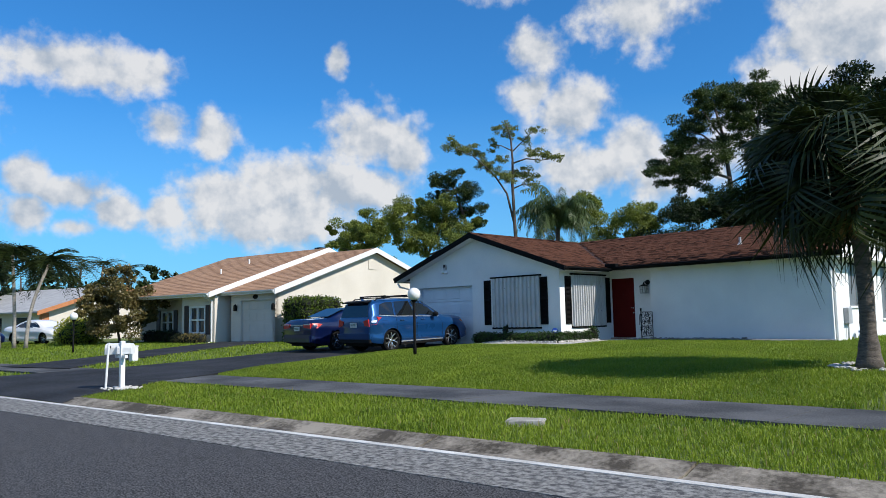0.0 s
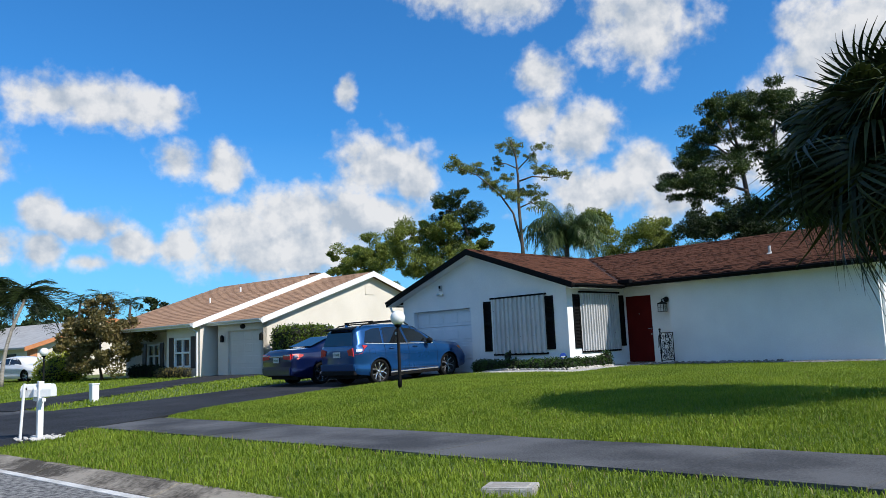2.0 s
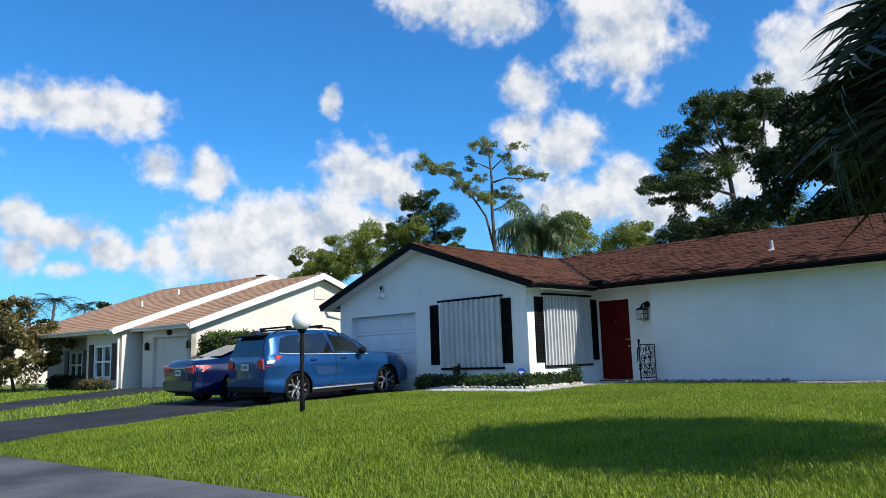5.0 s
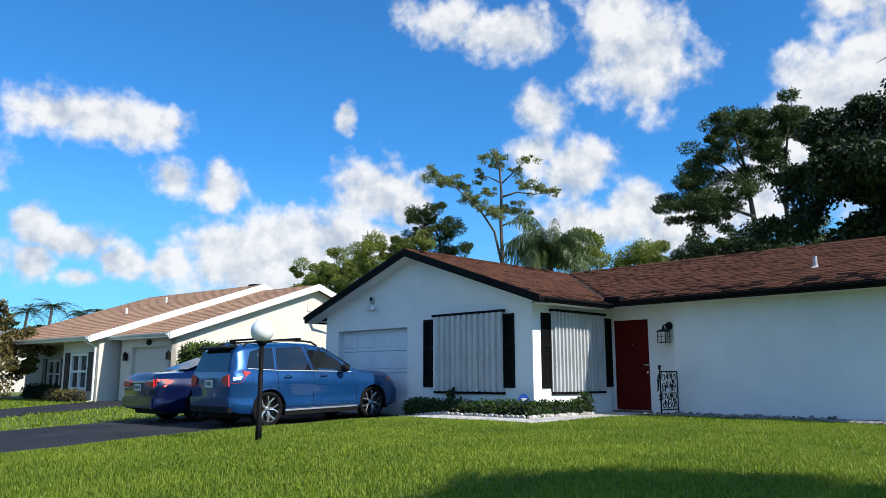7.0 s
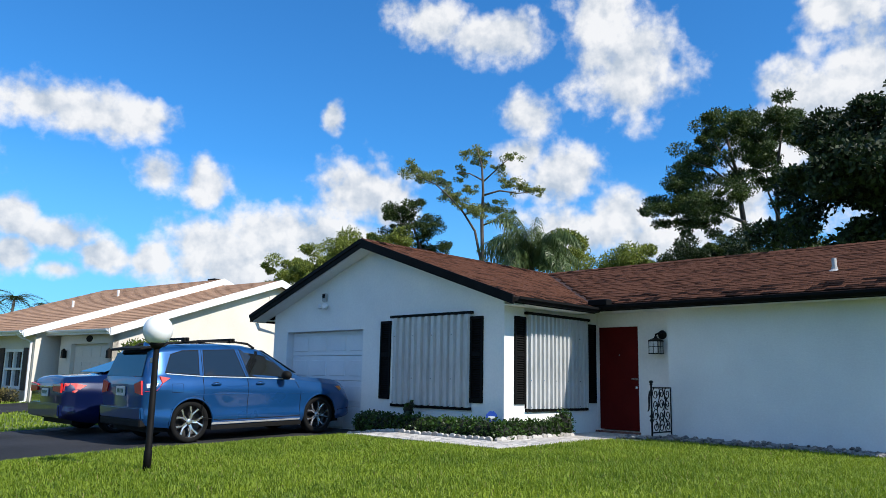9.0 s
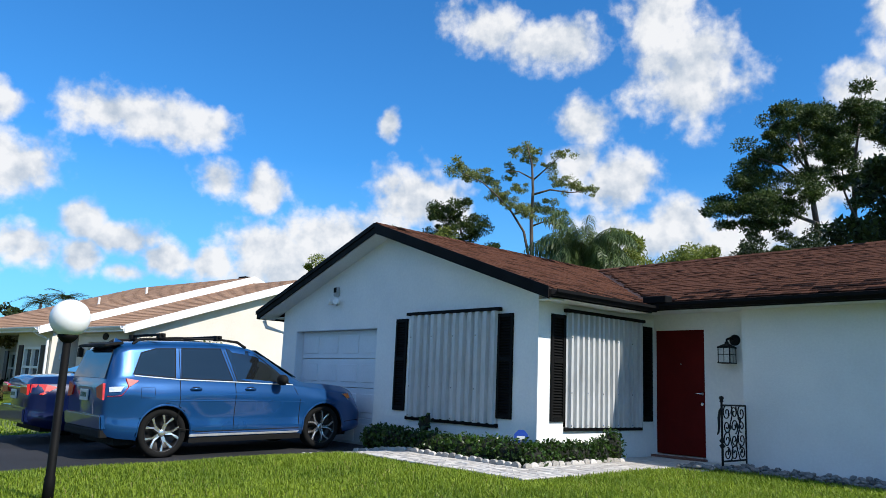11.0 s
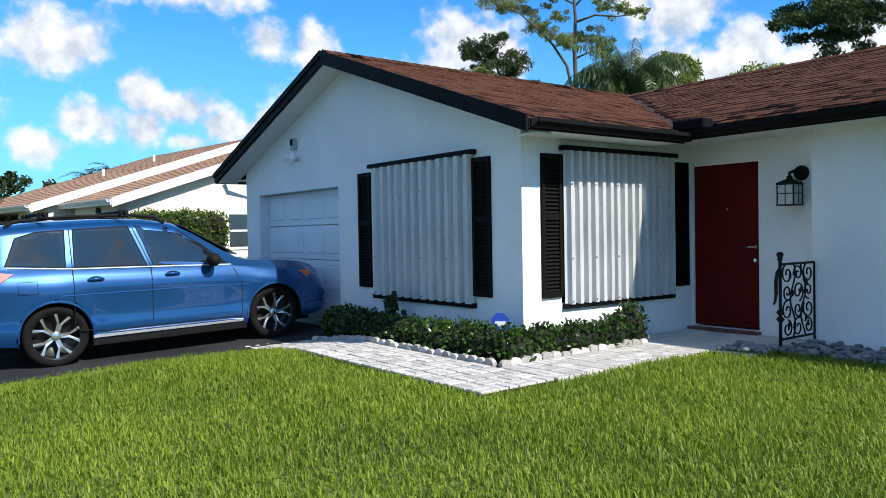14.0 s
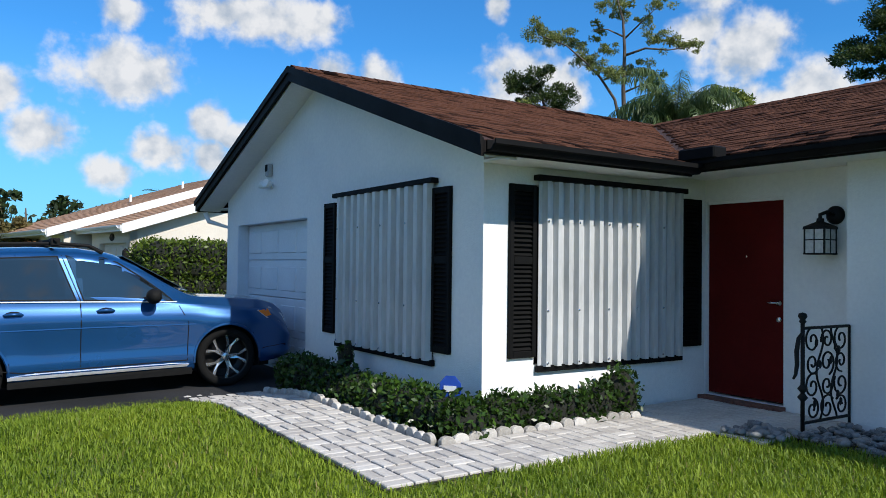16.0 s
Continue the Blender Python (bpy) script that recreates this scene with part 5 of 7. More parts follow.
bm = bmesh.new()
prism(bm, [(-0.62, 0.34, 1.61), (-0.60, 0.02, 1.565), (0.60, 0.02, 1.565), (0.62, 0.34, 1.61)], (0, 0, 0), (0, 0, 0.04))
bmesh.ops.bevel(bm, geom=bm.edges[:], offset=0.012, segments=2, affect="EDGES")
part("spoiler", bm, BLACKPLASTIC, suv, "dark roof spoiler")
bm = bmesh.new()
prism(bm, [(-0.68, 0.045, 1.13), (0.68, 0.045, 1.13), (0.58, 0.20, 1.53), (-0.58, 0.20, 1.53)], (0, -0.022, 0.0), (0, -0.014, 0.0))
part("rear_window", bm, DARKGLASS, suv)
bm = bmesh.new()
prism(bm, [(-0.60, 3.27, 1.14), (0.60, 3.27, 1.14), (0.50, 2.55, 1.565), (-0.50, 2.55, 1.565)], (0, 0.01, 0.02), (0, 0.014, 0.028))
part("windscreen", bm, DARKGLASS, suv)
bm = bmesh.new()
prism(bm, [(-0.80, -0.02, 0.42), (0.80, -0.02, 0.42), (0.80, -0.05, 0.62), (-0.80, -0.05, 0.62)], (0, 0, 0), (0, 0.1, 0))
bmesh.ops.bevel(bm, geom=bm.edges[:], offset=0.02, segments=2, affect="EDGES")
part("rear_bumper", bm, SUVBLUE, suv)
bm = bmesh.new()
box(bm, -0.78, 0.78, -0.03, 0.12, 0.30, 0.43, 0.02)
part("bumper_cladding", bm, BLACKPLASTIC, suv)
bm = bmesh.new()
box(bm, -0.17, 0.17, -0.035, -0.01, 0.80, 0.96, 0.006)
np_ = part("number_plate", bm, PLATE, suv)
for k in range(5):
    part("bar", box(bmesh.new(), -0.12 + k * 0.052, -0.09 + k * 0.052, -0.039, -0.036, 0.85, 0.92), PLATEINK, np_)
bm = bmesh.new()
prism(bm, [(0, 0.42, 1.63), (0, 0.60, 1.655), (0, 0.56, 1.67), (0, 0.44, 1.72)], (-0.016, 0, 0), (0.016, 0, 0))
part("antenna_fin", bm, SUVBLUE, suv)
bm = bmesh.new()
for sgn in (-1, 1):
    for y in (2.05, 1.05):
        box(bm, sgn * 0.42 - 0.24, sgn * 0.42 + 0.24, y - 0.05, y + 0.45, 0.45, 0.75, 0.06, 2)
        box(bm, sgn * 0.42 - 0.22, sgn * 0.42 + 0.22, y - 0.22, y - 0.06, 0.72, 1.22, 0.05, 2)
        box(bm, sgn * 0.42 - 0.13, sgn * 0.42 + 0.13, y - 0.24, y - 0.14, 1.24, 1.42, 0.04, 2)
tagged(part("seats", bm, SEATCLOTH, suv), kind="stuff")
bm = bmesh.new()
box(bm, -0.68, 0.68, 2.85, 3.25, 0.75, 1.02, 0.05, 2)
tube(bm, [(-0.38 + 0.18 * math.cos(a), 2.72 - 0.06 * math.sin(a), 1.05 + 0.17 * math.sin(a)) for a in [2 * math.pi * k / 20 for k in range(21)]], 0.014, 6)
part("dashboard", bm, SEATCLOTH, suv)
for sgn in (1,):
    bm = bmesh.new()
    strip_on(bm, SB, sgn, [(0.60, 0.86), (0.60, 1.0), (0.80, 1.0), (0.80, 0.86), (0.60, 0.86)], 0.004, -0.001)
    part("fuel_flap_seam", bm, BLACKPLASTIC, suv)
for o in suv.children_recursive:      # a short rear overhang
    for v in o.data.vertices:
        if v.co.y < 0.62:
            v.co.y = 0.62 - (0.62 - v.co.y) * 0.80
suv.matrix_basis = Matrix.Translation((-19.62, 15.30, 0.395)) @ Matrix.Rotation(radians(1.65), 4, "X")

# the dark blue saloon beside it
sed_body = Body(4.85, 0.92,
                [(0, 0.90), (0.04, 1.03), (0.12, 1.10), (0.75, 1.125), (0.95, 1.16), (1.35, 1.32), (1.75, 1.435), (2.2, 1.465), (2.7, 1.44), (3.05, 1.36), (3.5, 1.13), (3.75, 1.01), (4.2, 0.93), (4.6, 0.82), (4.8, 0.68), (4.85, 0.6)],
                [(0, 0.98), (0.8, 0.97), (2.5, 0.93), (3.7, 0.88), (4.4, 0.76), (4.85, 0.56)],
                [(0, 0.34), (0.3, 0.26), (0.7, 0.20), (4.2, 0.19), (4.85, 0.26)],
                (1.05, 3.85), 0.335, 0.70)
SED_GLASS = [
    [(1.22, 1.01), (2.28, 0.985), (2.25, 1.345), (1.85, 1.335), (1.50, 1.20)],
    [(2.34, 0.98), (3.42, 0.965), (3.30, 1.08), (3.0, 1.26), (2.80, 1.33), (2.32, 1.345)],
]
sedan, _ = make_car((0, 0, 0), 0, "navy_saloon_car", "dark navy saloon car parked on the driveway", sed_body, NAVY, SED_GLASS, [TINTGLASS, TINTGLASS], {})
SD = sed_body
for sgn in (1, -1):
    for pts in ([(1.50, 0.40), (1.42, 0.9), (1.30, 1.0)], [(2.31, 0.34), (2.31, 0.96)], [(3.45, 0.34), (3.46, 0.9)]):
        bm = bmesh.new()
        strip_on(bm, SD, sgn, pts, 0.0045, -0.001)
        part("door_seam", bm, BLACKPLASTIC, sedan)
    bm = bmesh.new()
    plate_on(bm, SD, sgn, [(0.02, 0.84), (0.20, 0.80), (0.42, 0.93), (0.26, 0.97), (0.04, 0.98)], 0.012, 0.03)
    lamp = part("tail_lamp", bm, TAILRED, sedan, "red tail lamp")
    bm = bmesh.new()
    prism(bm, [(sgn * 0.79, -0.006, 0.80), (sgn * 0.42, -0.012, 0.83), (sgn * 0.40, -0.012, 0.945), (sgn * 0.78, -0.006, 0.975)], (0, -0.014, 0), (0, 0.03, 0))
    part("tail_lens", bm, TAILRED, lamp)
    bm = bmesh.new()
    prism(bm, [(sgn * 0.77, -0.02, 0.925), (sgn * 0.44, -0.026, 0.92), (sgn * 0.44, -0.026, 0.945), (sgn * 0.77, -0.02, 0.965)], (0, -0.006, 0), (0, 0.0, 0))
    part("clear_lens", bm, LENSCLEAR, lamp)
    bm = bmesh.new()
    for v in bmesh.ops.create_icosphere(bm, subdivisions=2, radius=1.0)["verts"]:
        v.co = Vector((sgn * (1.0 + v.co.x * 0.11), 3.25 + v.co.y * 0.07, 1.03 + v.co.z * 0.07))
    tube(bm, [(sgn * 0.85, 3.3, 0.99), (sgn * 0.96, 3.27, 1.0)], 0.025, 8)
    part("side_mirror", bm, NAVY, sedan, "", True)
    for hy in (1.75, 2.62):
        bm = bmesh.new()
        x = sgn * (SD.side(hy, 0.87) + 0.02)
        tube(bm, [(x - sgn * 0.03, hy - 0.09, 0.87), (x, hy, 0.875), (x - sgn * 0.03, hy + 0.09, 0.87)], 0.014, 8)
        part("door_handle", bm, CHROME, sedan)
bm = bmesh.new()
prism(bm, [(-0.62, 0.86, 1.155), (0.62, 0.86, 1.155), (0.54, 1.66, 1.425), (-0.54, 1.66, 1.425)], (0, -0.012, 0.020), (0, -0.008, 0.026))
part("rear_window", bm, DARKGLASS, sedan)
bm = bmesh.new()
prism(bm, [(-0.64, 3.58, 1.10), (0.64, 3.58, 1.10), (0.54, 2.98, 1.395), (-0.54, 2.98, 1.395)], (0, 0.01, 0.02), (0, 0.014, 0.026))
part("windscreen", bm, DARKGLASS, sedan)
bm = bmesh.new()
box(bm, -0.16, 0.16, -0.03, -0.008, 0.72, 0.87, 0.006)
np_ = part("number_plate", bm, PLATE, sedan)
for k in range(5):
    part("bar", box(bmesh.new(), -0.12 + k * 0.052, -0.09 + k * 0.052, -0.034, -0.031, 0.77, 0.83), PLATEINK, np_)
bm = bmesh.new()
box(bm, -0.80, 0.80, -0.05, 0.12, 0.34, 0.60, 0.03, 2)
part("rear_bumper", bm, NAVY, sedan)
bm = bmesh.new()
box(bm, -0.42, 0.42, -0.022, 0.0, 0.895, 0.925, 0.004)
part("chrome_strip", bm, CHROME, sedan)
bm = bmesh.new()
for sgn in (-1, 1):
    for y in (2.35, 1.45):
        box(bm, sgn * 0.42 - 0.22, sgn * 0.42 + 0.22, y - 0.22, y - 0.06, 0.60, 1.12, 0.05, 2)
tagged(part("seats", bm, SEATCLOTH, sedan), kind="stuff")
sedan.matrix_basis = Matrix.Translation((-22.38, 15.15, 0.390)) @ Matrix.Rotation(radians(1.6), 4, "X")

# a white saloon and a dark one far down the street
white_car, _ = make_car((0, 0, 0), 0, "white_saloon_car", "white saloon car parked in front of a distant house", sed_body, CARWHITE, SED_GLASS, [TINTGLASS, TINTGLASS], {})
white_car.matrix_basis = Matrix.Translation((-53.5, 15.2, 0.45)) @ Matrix.Rotation(radians(-72), 4, "Z")
dark_car = copy_thing(sedan, Matrix.Translation((-53.5, 11.2, 0.40)) @ Matrix.Rotation(radians(-72), 4, "Z"))
tagged(dark_car, "dark saloon car parked far down the street", "car")




# ---- plants ----
def leaves(blobs, size, aspect, rng, shell=0.55, up=0.0, droop=0.0, needles=False):
    """Leaf quads, or slivers of needles, scattered through ellipsoids (x, y, z, rx, ry, rz, count): points and triangles."""
    cos, tris, base = [], [], 0
    for x, y, z, rx, ry, rz, n in blobs:
        n = int(n)
        d = rng.normal(size=(n, 3))
        d /= np.linalg.norm(d, axis=1)[:, None]
        r = shell + (1 - shell) * rng.random(n) ** 0.5
        r *= 0.85 + 0.3 * rng.random(n)
        c = np.array([x, y, z]) + d * r[:, None] * np.array([rx, ry, rz])
        a = rng.normal(size=(n, 3)) + d * 0.8 + np.array([0, 0, up])
        a /= np.linalg.norm(a, axis=1)[:, None]
        a[:, 2] -= droop
        b = np.cross(a, rng.normal(size=(n, 3)))
        b /= np.linalg.norm(b, axis=1)[:, None] + 1e-6
        s = size * (0.6 + 0.8 * rng.random(n))[:, None]
        p0 = c - a * s * 0.5
        p1 = c + b * s * aspect * 0.5
        p2 = c + a * s * 0.5
        p3 = c - b * s * aspect * 0.5
        if needles:
            cos.append(np.stack([p1, p2, p3], 1).reshape(-1, 3))
            tris.append(base + np.arange(3 * n).reshape(-1, 3))
            base += 3 * n
            continue
        cos.append(np.stack([p0, p1, p2, p3], 1).reshape(-1, 3))
        k = base + 4 * np.arange(n)
        tris.append(np.concatenate([np.stack([k, k + 1, k + 2], 1), np.stack([k, k + 2, k + 3], 1)]))
        base += 4 * n
    return np.concatenate(cos), np.concatenate(tris)


def add_mesh(name, me, parent, label=""):
    ob = new(name, me)
    ob.parent = parent
    ob.matrix_parent_inverse = parent.matrix_basis.inverted()
    if label:
        ob["label"] = label
    return ob


VIEW_R = Vector((0.704, 0.706, 0))      # across the line of sight of the walk


def far_tree(name, label, base, stems, tufts, mat, leaf=0.32, aspect=0.35, dens=150, depth=0.8, seed=1, bark=BARK, flat=0.72, swell=1.0, many=5, needles=False):
    """A tree seen across the roofs: stems are (points (across, height), radius); tufts are (across, height, size)."""
    bx, by, bz = base
    rng = np.random.default_rng(seed)
    tr = thing(name, (bx, by, bz), label, "tree")
    bm = bmesh.new()

    def at(r, u, d=0.0):
        return (bx + VIEW_R.x * r - VIEW_R.y * d, by + VIEW_R.y * r + VIEW_R.x * d, u)
    for pts, rad in stems:
        ds = rng.uniform(-depth, depth)
        path = [at(r, u, ds * i / len(pts)) for i, (r, u) in enumerate(pts)]
        tube(bm, path, [rad * (1 - 0.75 * i / (len(path) - 1)) for i in range(len(path))], 7)
    part("trunk", bm, bark, tr, "", True)
    blobs = []
    for r, u, s in tufts:
        s *= swell
        d = rng.uniform(-depth, depth) * 1.6
        x, y, z = at(r, u, d)
        for k in range(many):
            o = rng.normal(size=3) * s * 0.55
            q = s * rng.uniform(0.28, 0.68)
            blobs.append((x + o[0], y + o[1], z + o[2] * 0.7, q, q, q * flat, dens * s * s * 0.5 + 12))
    co, tri = leaves(blobs, leaf, aspect, rng, 0.25, 0.25, needles=needles)
    add_mesh("crown", tri_mesh("crown", co, tri, mat), tr)
    return tr


def px(k, pts, x0, y0, z0):
    """Plan units to metres: across and up from a foot."""
    return [((p[0] - x0) * k, z0 + (y0 - p[1]) * k) + tuple(q * k for q in p[2:]) for p in pts]


K = 0.0211
far_tree("pine_tree", "tall sparse slash pine with pale open foliage", (-40.2, 48.4, 0.5),
         [(px(K, p, 748, 490, 8.27), r) for p, r in (
             ([(752, 860), (748, 490), (742, 300), (745, 200), (740, 120), (724, 60)], 0.17),
             ([(750, 470), (720, 330), (680, 268), (640, 225), (590, 180), (520, 150)], 0.10),
             ([(742, 212), (800, 192), (860, 198), (925, 190)], 0.08), ([(742, 312), (790, 292), (842, 322)], 0.07),
             ([(744, 160), (700, 140), (655, 145)], 0.06), ([(745, 165), (800, 112), (832, 82)], 0.06), ([(690, 275), (720, 260), (738, 285)], 0.05))],
         px(K, [(500, 130, 24), (530, 140, 28), (565, 150, 28), (600, 158, 24), (630, 210, 26), (660, 215, 20), (700, 195, 20), (662, 132, 22), (700, 78, 20), (722, 66, 24), (742, 96, 16), (800, 112, 18), (828, 88, 20), (806, 175, 24), (860, 186, 20), (900, 188, 20), (924, 192, 16), (775, 250, 30), (808, 262, 28), (722, 268, 28), (690, 252, 22), (826, 306, 18), (760, 70, 8)], 748, 490, 8.27),
         PINEPALE, 0.26, 0.22, 560, 0.7, 3, swell=1.2, many=9, flat=0.6, needles=True)
far_tree("pine_tree", "dark green pine with clumped needles", (-43.6, 46.4, 0.5),
         [(px(K, p, 620, 490, 8.27), r) for p, r in (([(625, 860), (622, 470), (600, 390), (570, 300), (545, 255)], 0.18), ([(600, 390), (650, 375)], 0.07), ([(590, 350), (630, 335)], 0.06), ([(615, 440), (570, 410)], 0.06), ([(575, 310), (510, 300)], 0.06))],
         px(K, [(515, 265, 34), (570, 250, 36), (545, 285, 30), (510, 315, 26), (600, 300, 36), (632, 340, 32), (560, 335, 24), (652, 380, 30), (682, 385, 18), (600, 385, 30), (652, 440, 26), (570, 410, 30), (630, 452, 30), (668, 446, 18)], 620, 490, 8.27),
         PINE, 0.26, 0.26, 800, 0.9, 5, swell=1.25, many=7, needles=True)
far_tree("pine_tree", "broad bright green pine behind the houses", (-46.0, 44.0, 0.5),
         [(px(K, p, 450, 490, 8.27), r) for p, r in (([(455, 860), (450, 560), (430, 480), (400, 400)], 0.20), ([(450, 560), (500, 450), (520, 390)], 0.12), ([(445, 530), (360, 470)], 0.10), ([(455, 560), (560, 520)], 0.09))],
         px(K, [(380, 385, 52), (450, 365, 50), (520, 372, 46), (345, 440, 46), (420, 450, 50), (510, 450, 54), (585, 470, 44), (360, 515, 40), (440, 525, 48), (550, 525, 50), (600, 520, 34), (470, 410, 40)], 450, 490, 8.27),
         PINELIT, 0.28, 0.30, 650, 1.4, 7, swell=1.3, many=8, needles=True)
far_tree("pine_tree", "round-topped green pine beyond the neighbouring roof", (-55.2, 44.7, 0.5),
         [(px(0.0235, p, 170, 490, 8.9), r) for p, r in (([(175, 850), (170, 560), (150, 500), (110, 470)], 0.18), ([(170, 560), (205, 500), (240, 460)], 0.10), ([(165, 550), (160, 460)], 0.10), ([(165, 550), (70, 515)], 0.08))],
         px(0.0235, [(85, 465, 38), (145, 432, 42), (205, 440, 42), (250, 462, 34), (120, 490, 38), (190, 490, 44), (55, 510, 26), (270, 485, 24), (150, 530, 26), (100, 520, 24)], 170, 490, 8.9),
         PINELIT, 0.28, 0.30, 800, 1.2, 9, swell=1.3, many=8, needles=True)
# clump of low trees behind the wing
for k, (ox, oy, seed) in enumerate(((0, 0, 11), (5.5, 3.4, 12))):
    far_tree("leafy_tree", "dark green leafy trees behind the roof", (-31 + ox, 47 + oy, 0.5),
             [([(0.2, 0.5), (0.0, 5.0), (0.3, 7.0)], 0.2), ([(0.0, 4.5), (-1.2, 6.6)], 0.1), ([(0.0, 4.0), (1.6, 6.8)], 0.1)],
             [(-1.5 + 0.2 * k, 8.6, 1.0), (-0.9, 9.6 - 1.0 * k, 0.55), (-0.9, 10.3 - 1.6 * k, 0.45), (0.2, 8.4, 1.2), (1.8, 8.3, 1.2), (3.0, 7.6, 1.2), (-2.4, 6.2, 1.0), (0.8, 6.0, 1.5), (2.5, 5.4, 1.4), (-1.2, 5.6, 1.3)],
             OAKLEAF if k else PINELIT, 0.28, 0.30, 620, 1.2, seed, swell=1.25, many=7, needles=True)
KC = 0.0235
far_tree("pine_tree", "large dark pine with a spreading layered crown", (-25.3, 56.3, 0.5),
         [(px(KC, p, 245, 500, 8.1), r) for p, r in (
             ([(262, 870), (255, 500), (240, 330), (228, 200), (205, 90)], 0.27), ([(330, 870), (334, 500), (338, 330), (345, 200), (370, 80)], 0.24),
             ([(240, 350), (150, 320), (50, 330)], 0.12), ([(235, 270), (150, 210), (90, 200)], 0.10), ([(231, 230), (160, 120)], 0.09), ([(336, 350), (300, 270), (290, 200)], 0.09),
             ([(255, 480), (190, 440), (120, 470)], 0.08), ([(340, 260), (400, 200)], 0.08))],
         px(KC, [(22, 300, 42), (60, 270, 40), (30, 345, 34), (95, 330, 42), (70, 375, 30), (130, 300, 42), (120, 250, 44), (160, 345, 34), (190, 290, 36),
                 (110, 190, 40), (160, 160, 46), (205, 200, 42), (150, 110, 40), (200, 75, 46), (250, 60, 46), (245, 125, 46), (270, 185, 38), (300, 90, 48), (340, 45, 46), (385, 70, 44), (330, 140, 44), (390, 140, 44), (425, 110, 36), (300, 235, 32), (395, 215, 38), (370, 280, 30),
                 (60, 470, 36), (110, 455, 40), (160, 440, 42), (210, 455, 40), (265, 440, 30), (300, 450, 40), (380, 430, 44), (420, 380, 40)], 245, 500, 8.1),
         PINE, 0.30, 0.26, 640, 1.6, 15, swell=1.25, many=8, flat=0.62, needles=True)
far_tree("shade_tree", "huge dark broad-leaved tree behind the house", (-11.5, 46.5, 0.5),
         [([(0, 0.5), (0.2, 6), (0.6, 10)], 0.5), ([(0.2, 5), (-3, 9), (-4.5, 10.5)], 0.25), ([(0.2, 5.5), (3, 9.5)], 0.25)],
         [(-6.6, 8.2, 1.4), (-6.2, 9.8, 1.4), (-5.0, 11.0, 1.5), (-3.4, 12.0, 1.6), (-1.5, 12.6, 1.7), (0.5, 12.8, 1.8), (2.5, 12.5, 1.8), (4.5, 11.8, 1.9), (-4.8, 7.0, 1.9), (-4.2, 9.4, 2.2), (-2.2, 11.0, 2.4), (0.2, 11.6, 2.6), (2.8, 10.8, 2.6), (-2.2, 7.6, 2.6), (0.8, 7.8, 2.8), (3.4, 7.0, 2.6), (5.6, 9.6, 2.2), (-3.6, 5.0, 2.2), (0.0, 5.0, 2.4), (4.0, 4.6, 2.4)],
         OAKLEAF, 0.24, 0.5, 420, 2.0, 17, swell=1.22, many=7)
# distant trees round the street
drng = random.Random(21)
for k, (a, dist, h, w) in enumerate(((155.0, 88, 8.6, 6.0), (157.5, 96, 7.0, 4.5), (160.2, 92, 6.6, 5.0), (163.0, 84, 7.2, 5.0), (166.0, 74, 8.5, 6.0), (169.0, 70, 9.0, 6.5), (172.5, 74, 9.0, 7), (176, 80, 9.5, 7), (181, 80, 9, 7), (152.5, 100, 7.2, 4.0), (150.2, 104, 8.0, 4.0))):
    bx, by = -2.5 + dist * math.cos(radians(a)), 3.6 + dist * math.sin(radians(a))
    tf = [(drng.uniform(-w / 2, w / 2), h * drng.uniform(0.45, 0.92) * (1 - 0.25 * abs(drng.uniform(-1, 1))), w * 0.2) for _ in range(12)]
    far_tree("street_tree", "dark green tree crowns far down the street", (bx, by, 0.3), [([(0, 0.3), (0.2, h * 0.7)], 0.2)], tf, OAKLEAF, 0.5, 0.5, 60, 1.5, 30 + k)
# woods that close the view behind the houses and behind the walker
woods = []
wr = np.random.default_rng(50)
for k in range(90):
    a = math.radians(95 + 290 * k / 90) if k < 60 else math.radians(80 + 90 * (k - 60) / 30)
    dist = wr.uniform(105, 135)
    x, y = -10 + dist * math.cos(a), 10 + dist * math.sin(a)
    h = wr.uniform(3.0, 5.0) if k >= 60 else wr.uniform(6, 10)
    woods.append((x, y, h * 0.45, wr.uniform(4, 6), wr.uniform(4, 6), h * 0.55, 420))
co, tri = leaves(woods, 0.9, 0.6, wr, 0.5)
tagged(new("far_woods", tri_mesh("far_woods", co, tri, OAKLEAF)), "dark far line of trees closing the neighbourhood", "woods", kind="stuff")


def frond(rng, length, droop, leaflets, leaf_len, hang, width=0.035):
    """One feather palm leaf along +x: points, triangles and the midrib."""
    co, tri, rib = [], [], []
    n = leaflets
    for i in range(n + 1):
        u = i / n
        rib.append((length * u * (1 - 0.25 * droop * u), 0.0, length * (0.55 * u - (0.55 + droop) * u * u)))
    for i in range(2, n):
        p = np.array(rib[i])
        u = i / n
        ll = leaf_len * math.sin(math.pi * min(1, 0.12 + 0.88 * u)) ** 0.6 + 0.05
        for sgn in (-1, 1):
            d = np.array([0.45, sgn * max(0.25, 1.0 - hang * 0.5), -hang * rng.uniform(0.4, 1.1) + 0.15])
            d /= np.linalg.norm(d)
            tip = p + d * ll * rng.uniform(0.85, 1.1)
            tip[2] -= hang * ll * 0.35
            mid = p + d * ll * 0.5
            s = np.array([width, 0, 0.01])
            b = len(co)
            co += [p - s * 0.5, p + s * 0.5, mid + s * 0.6, mid - s * 0.6, tip]
            tri += [(b, b + 1, b + 2), (b, b + 2, b + 3), (b + 3, b + 2, b + 4)]
    return co, tri, rib


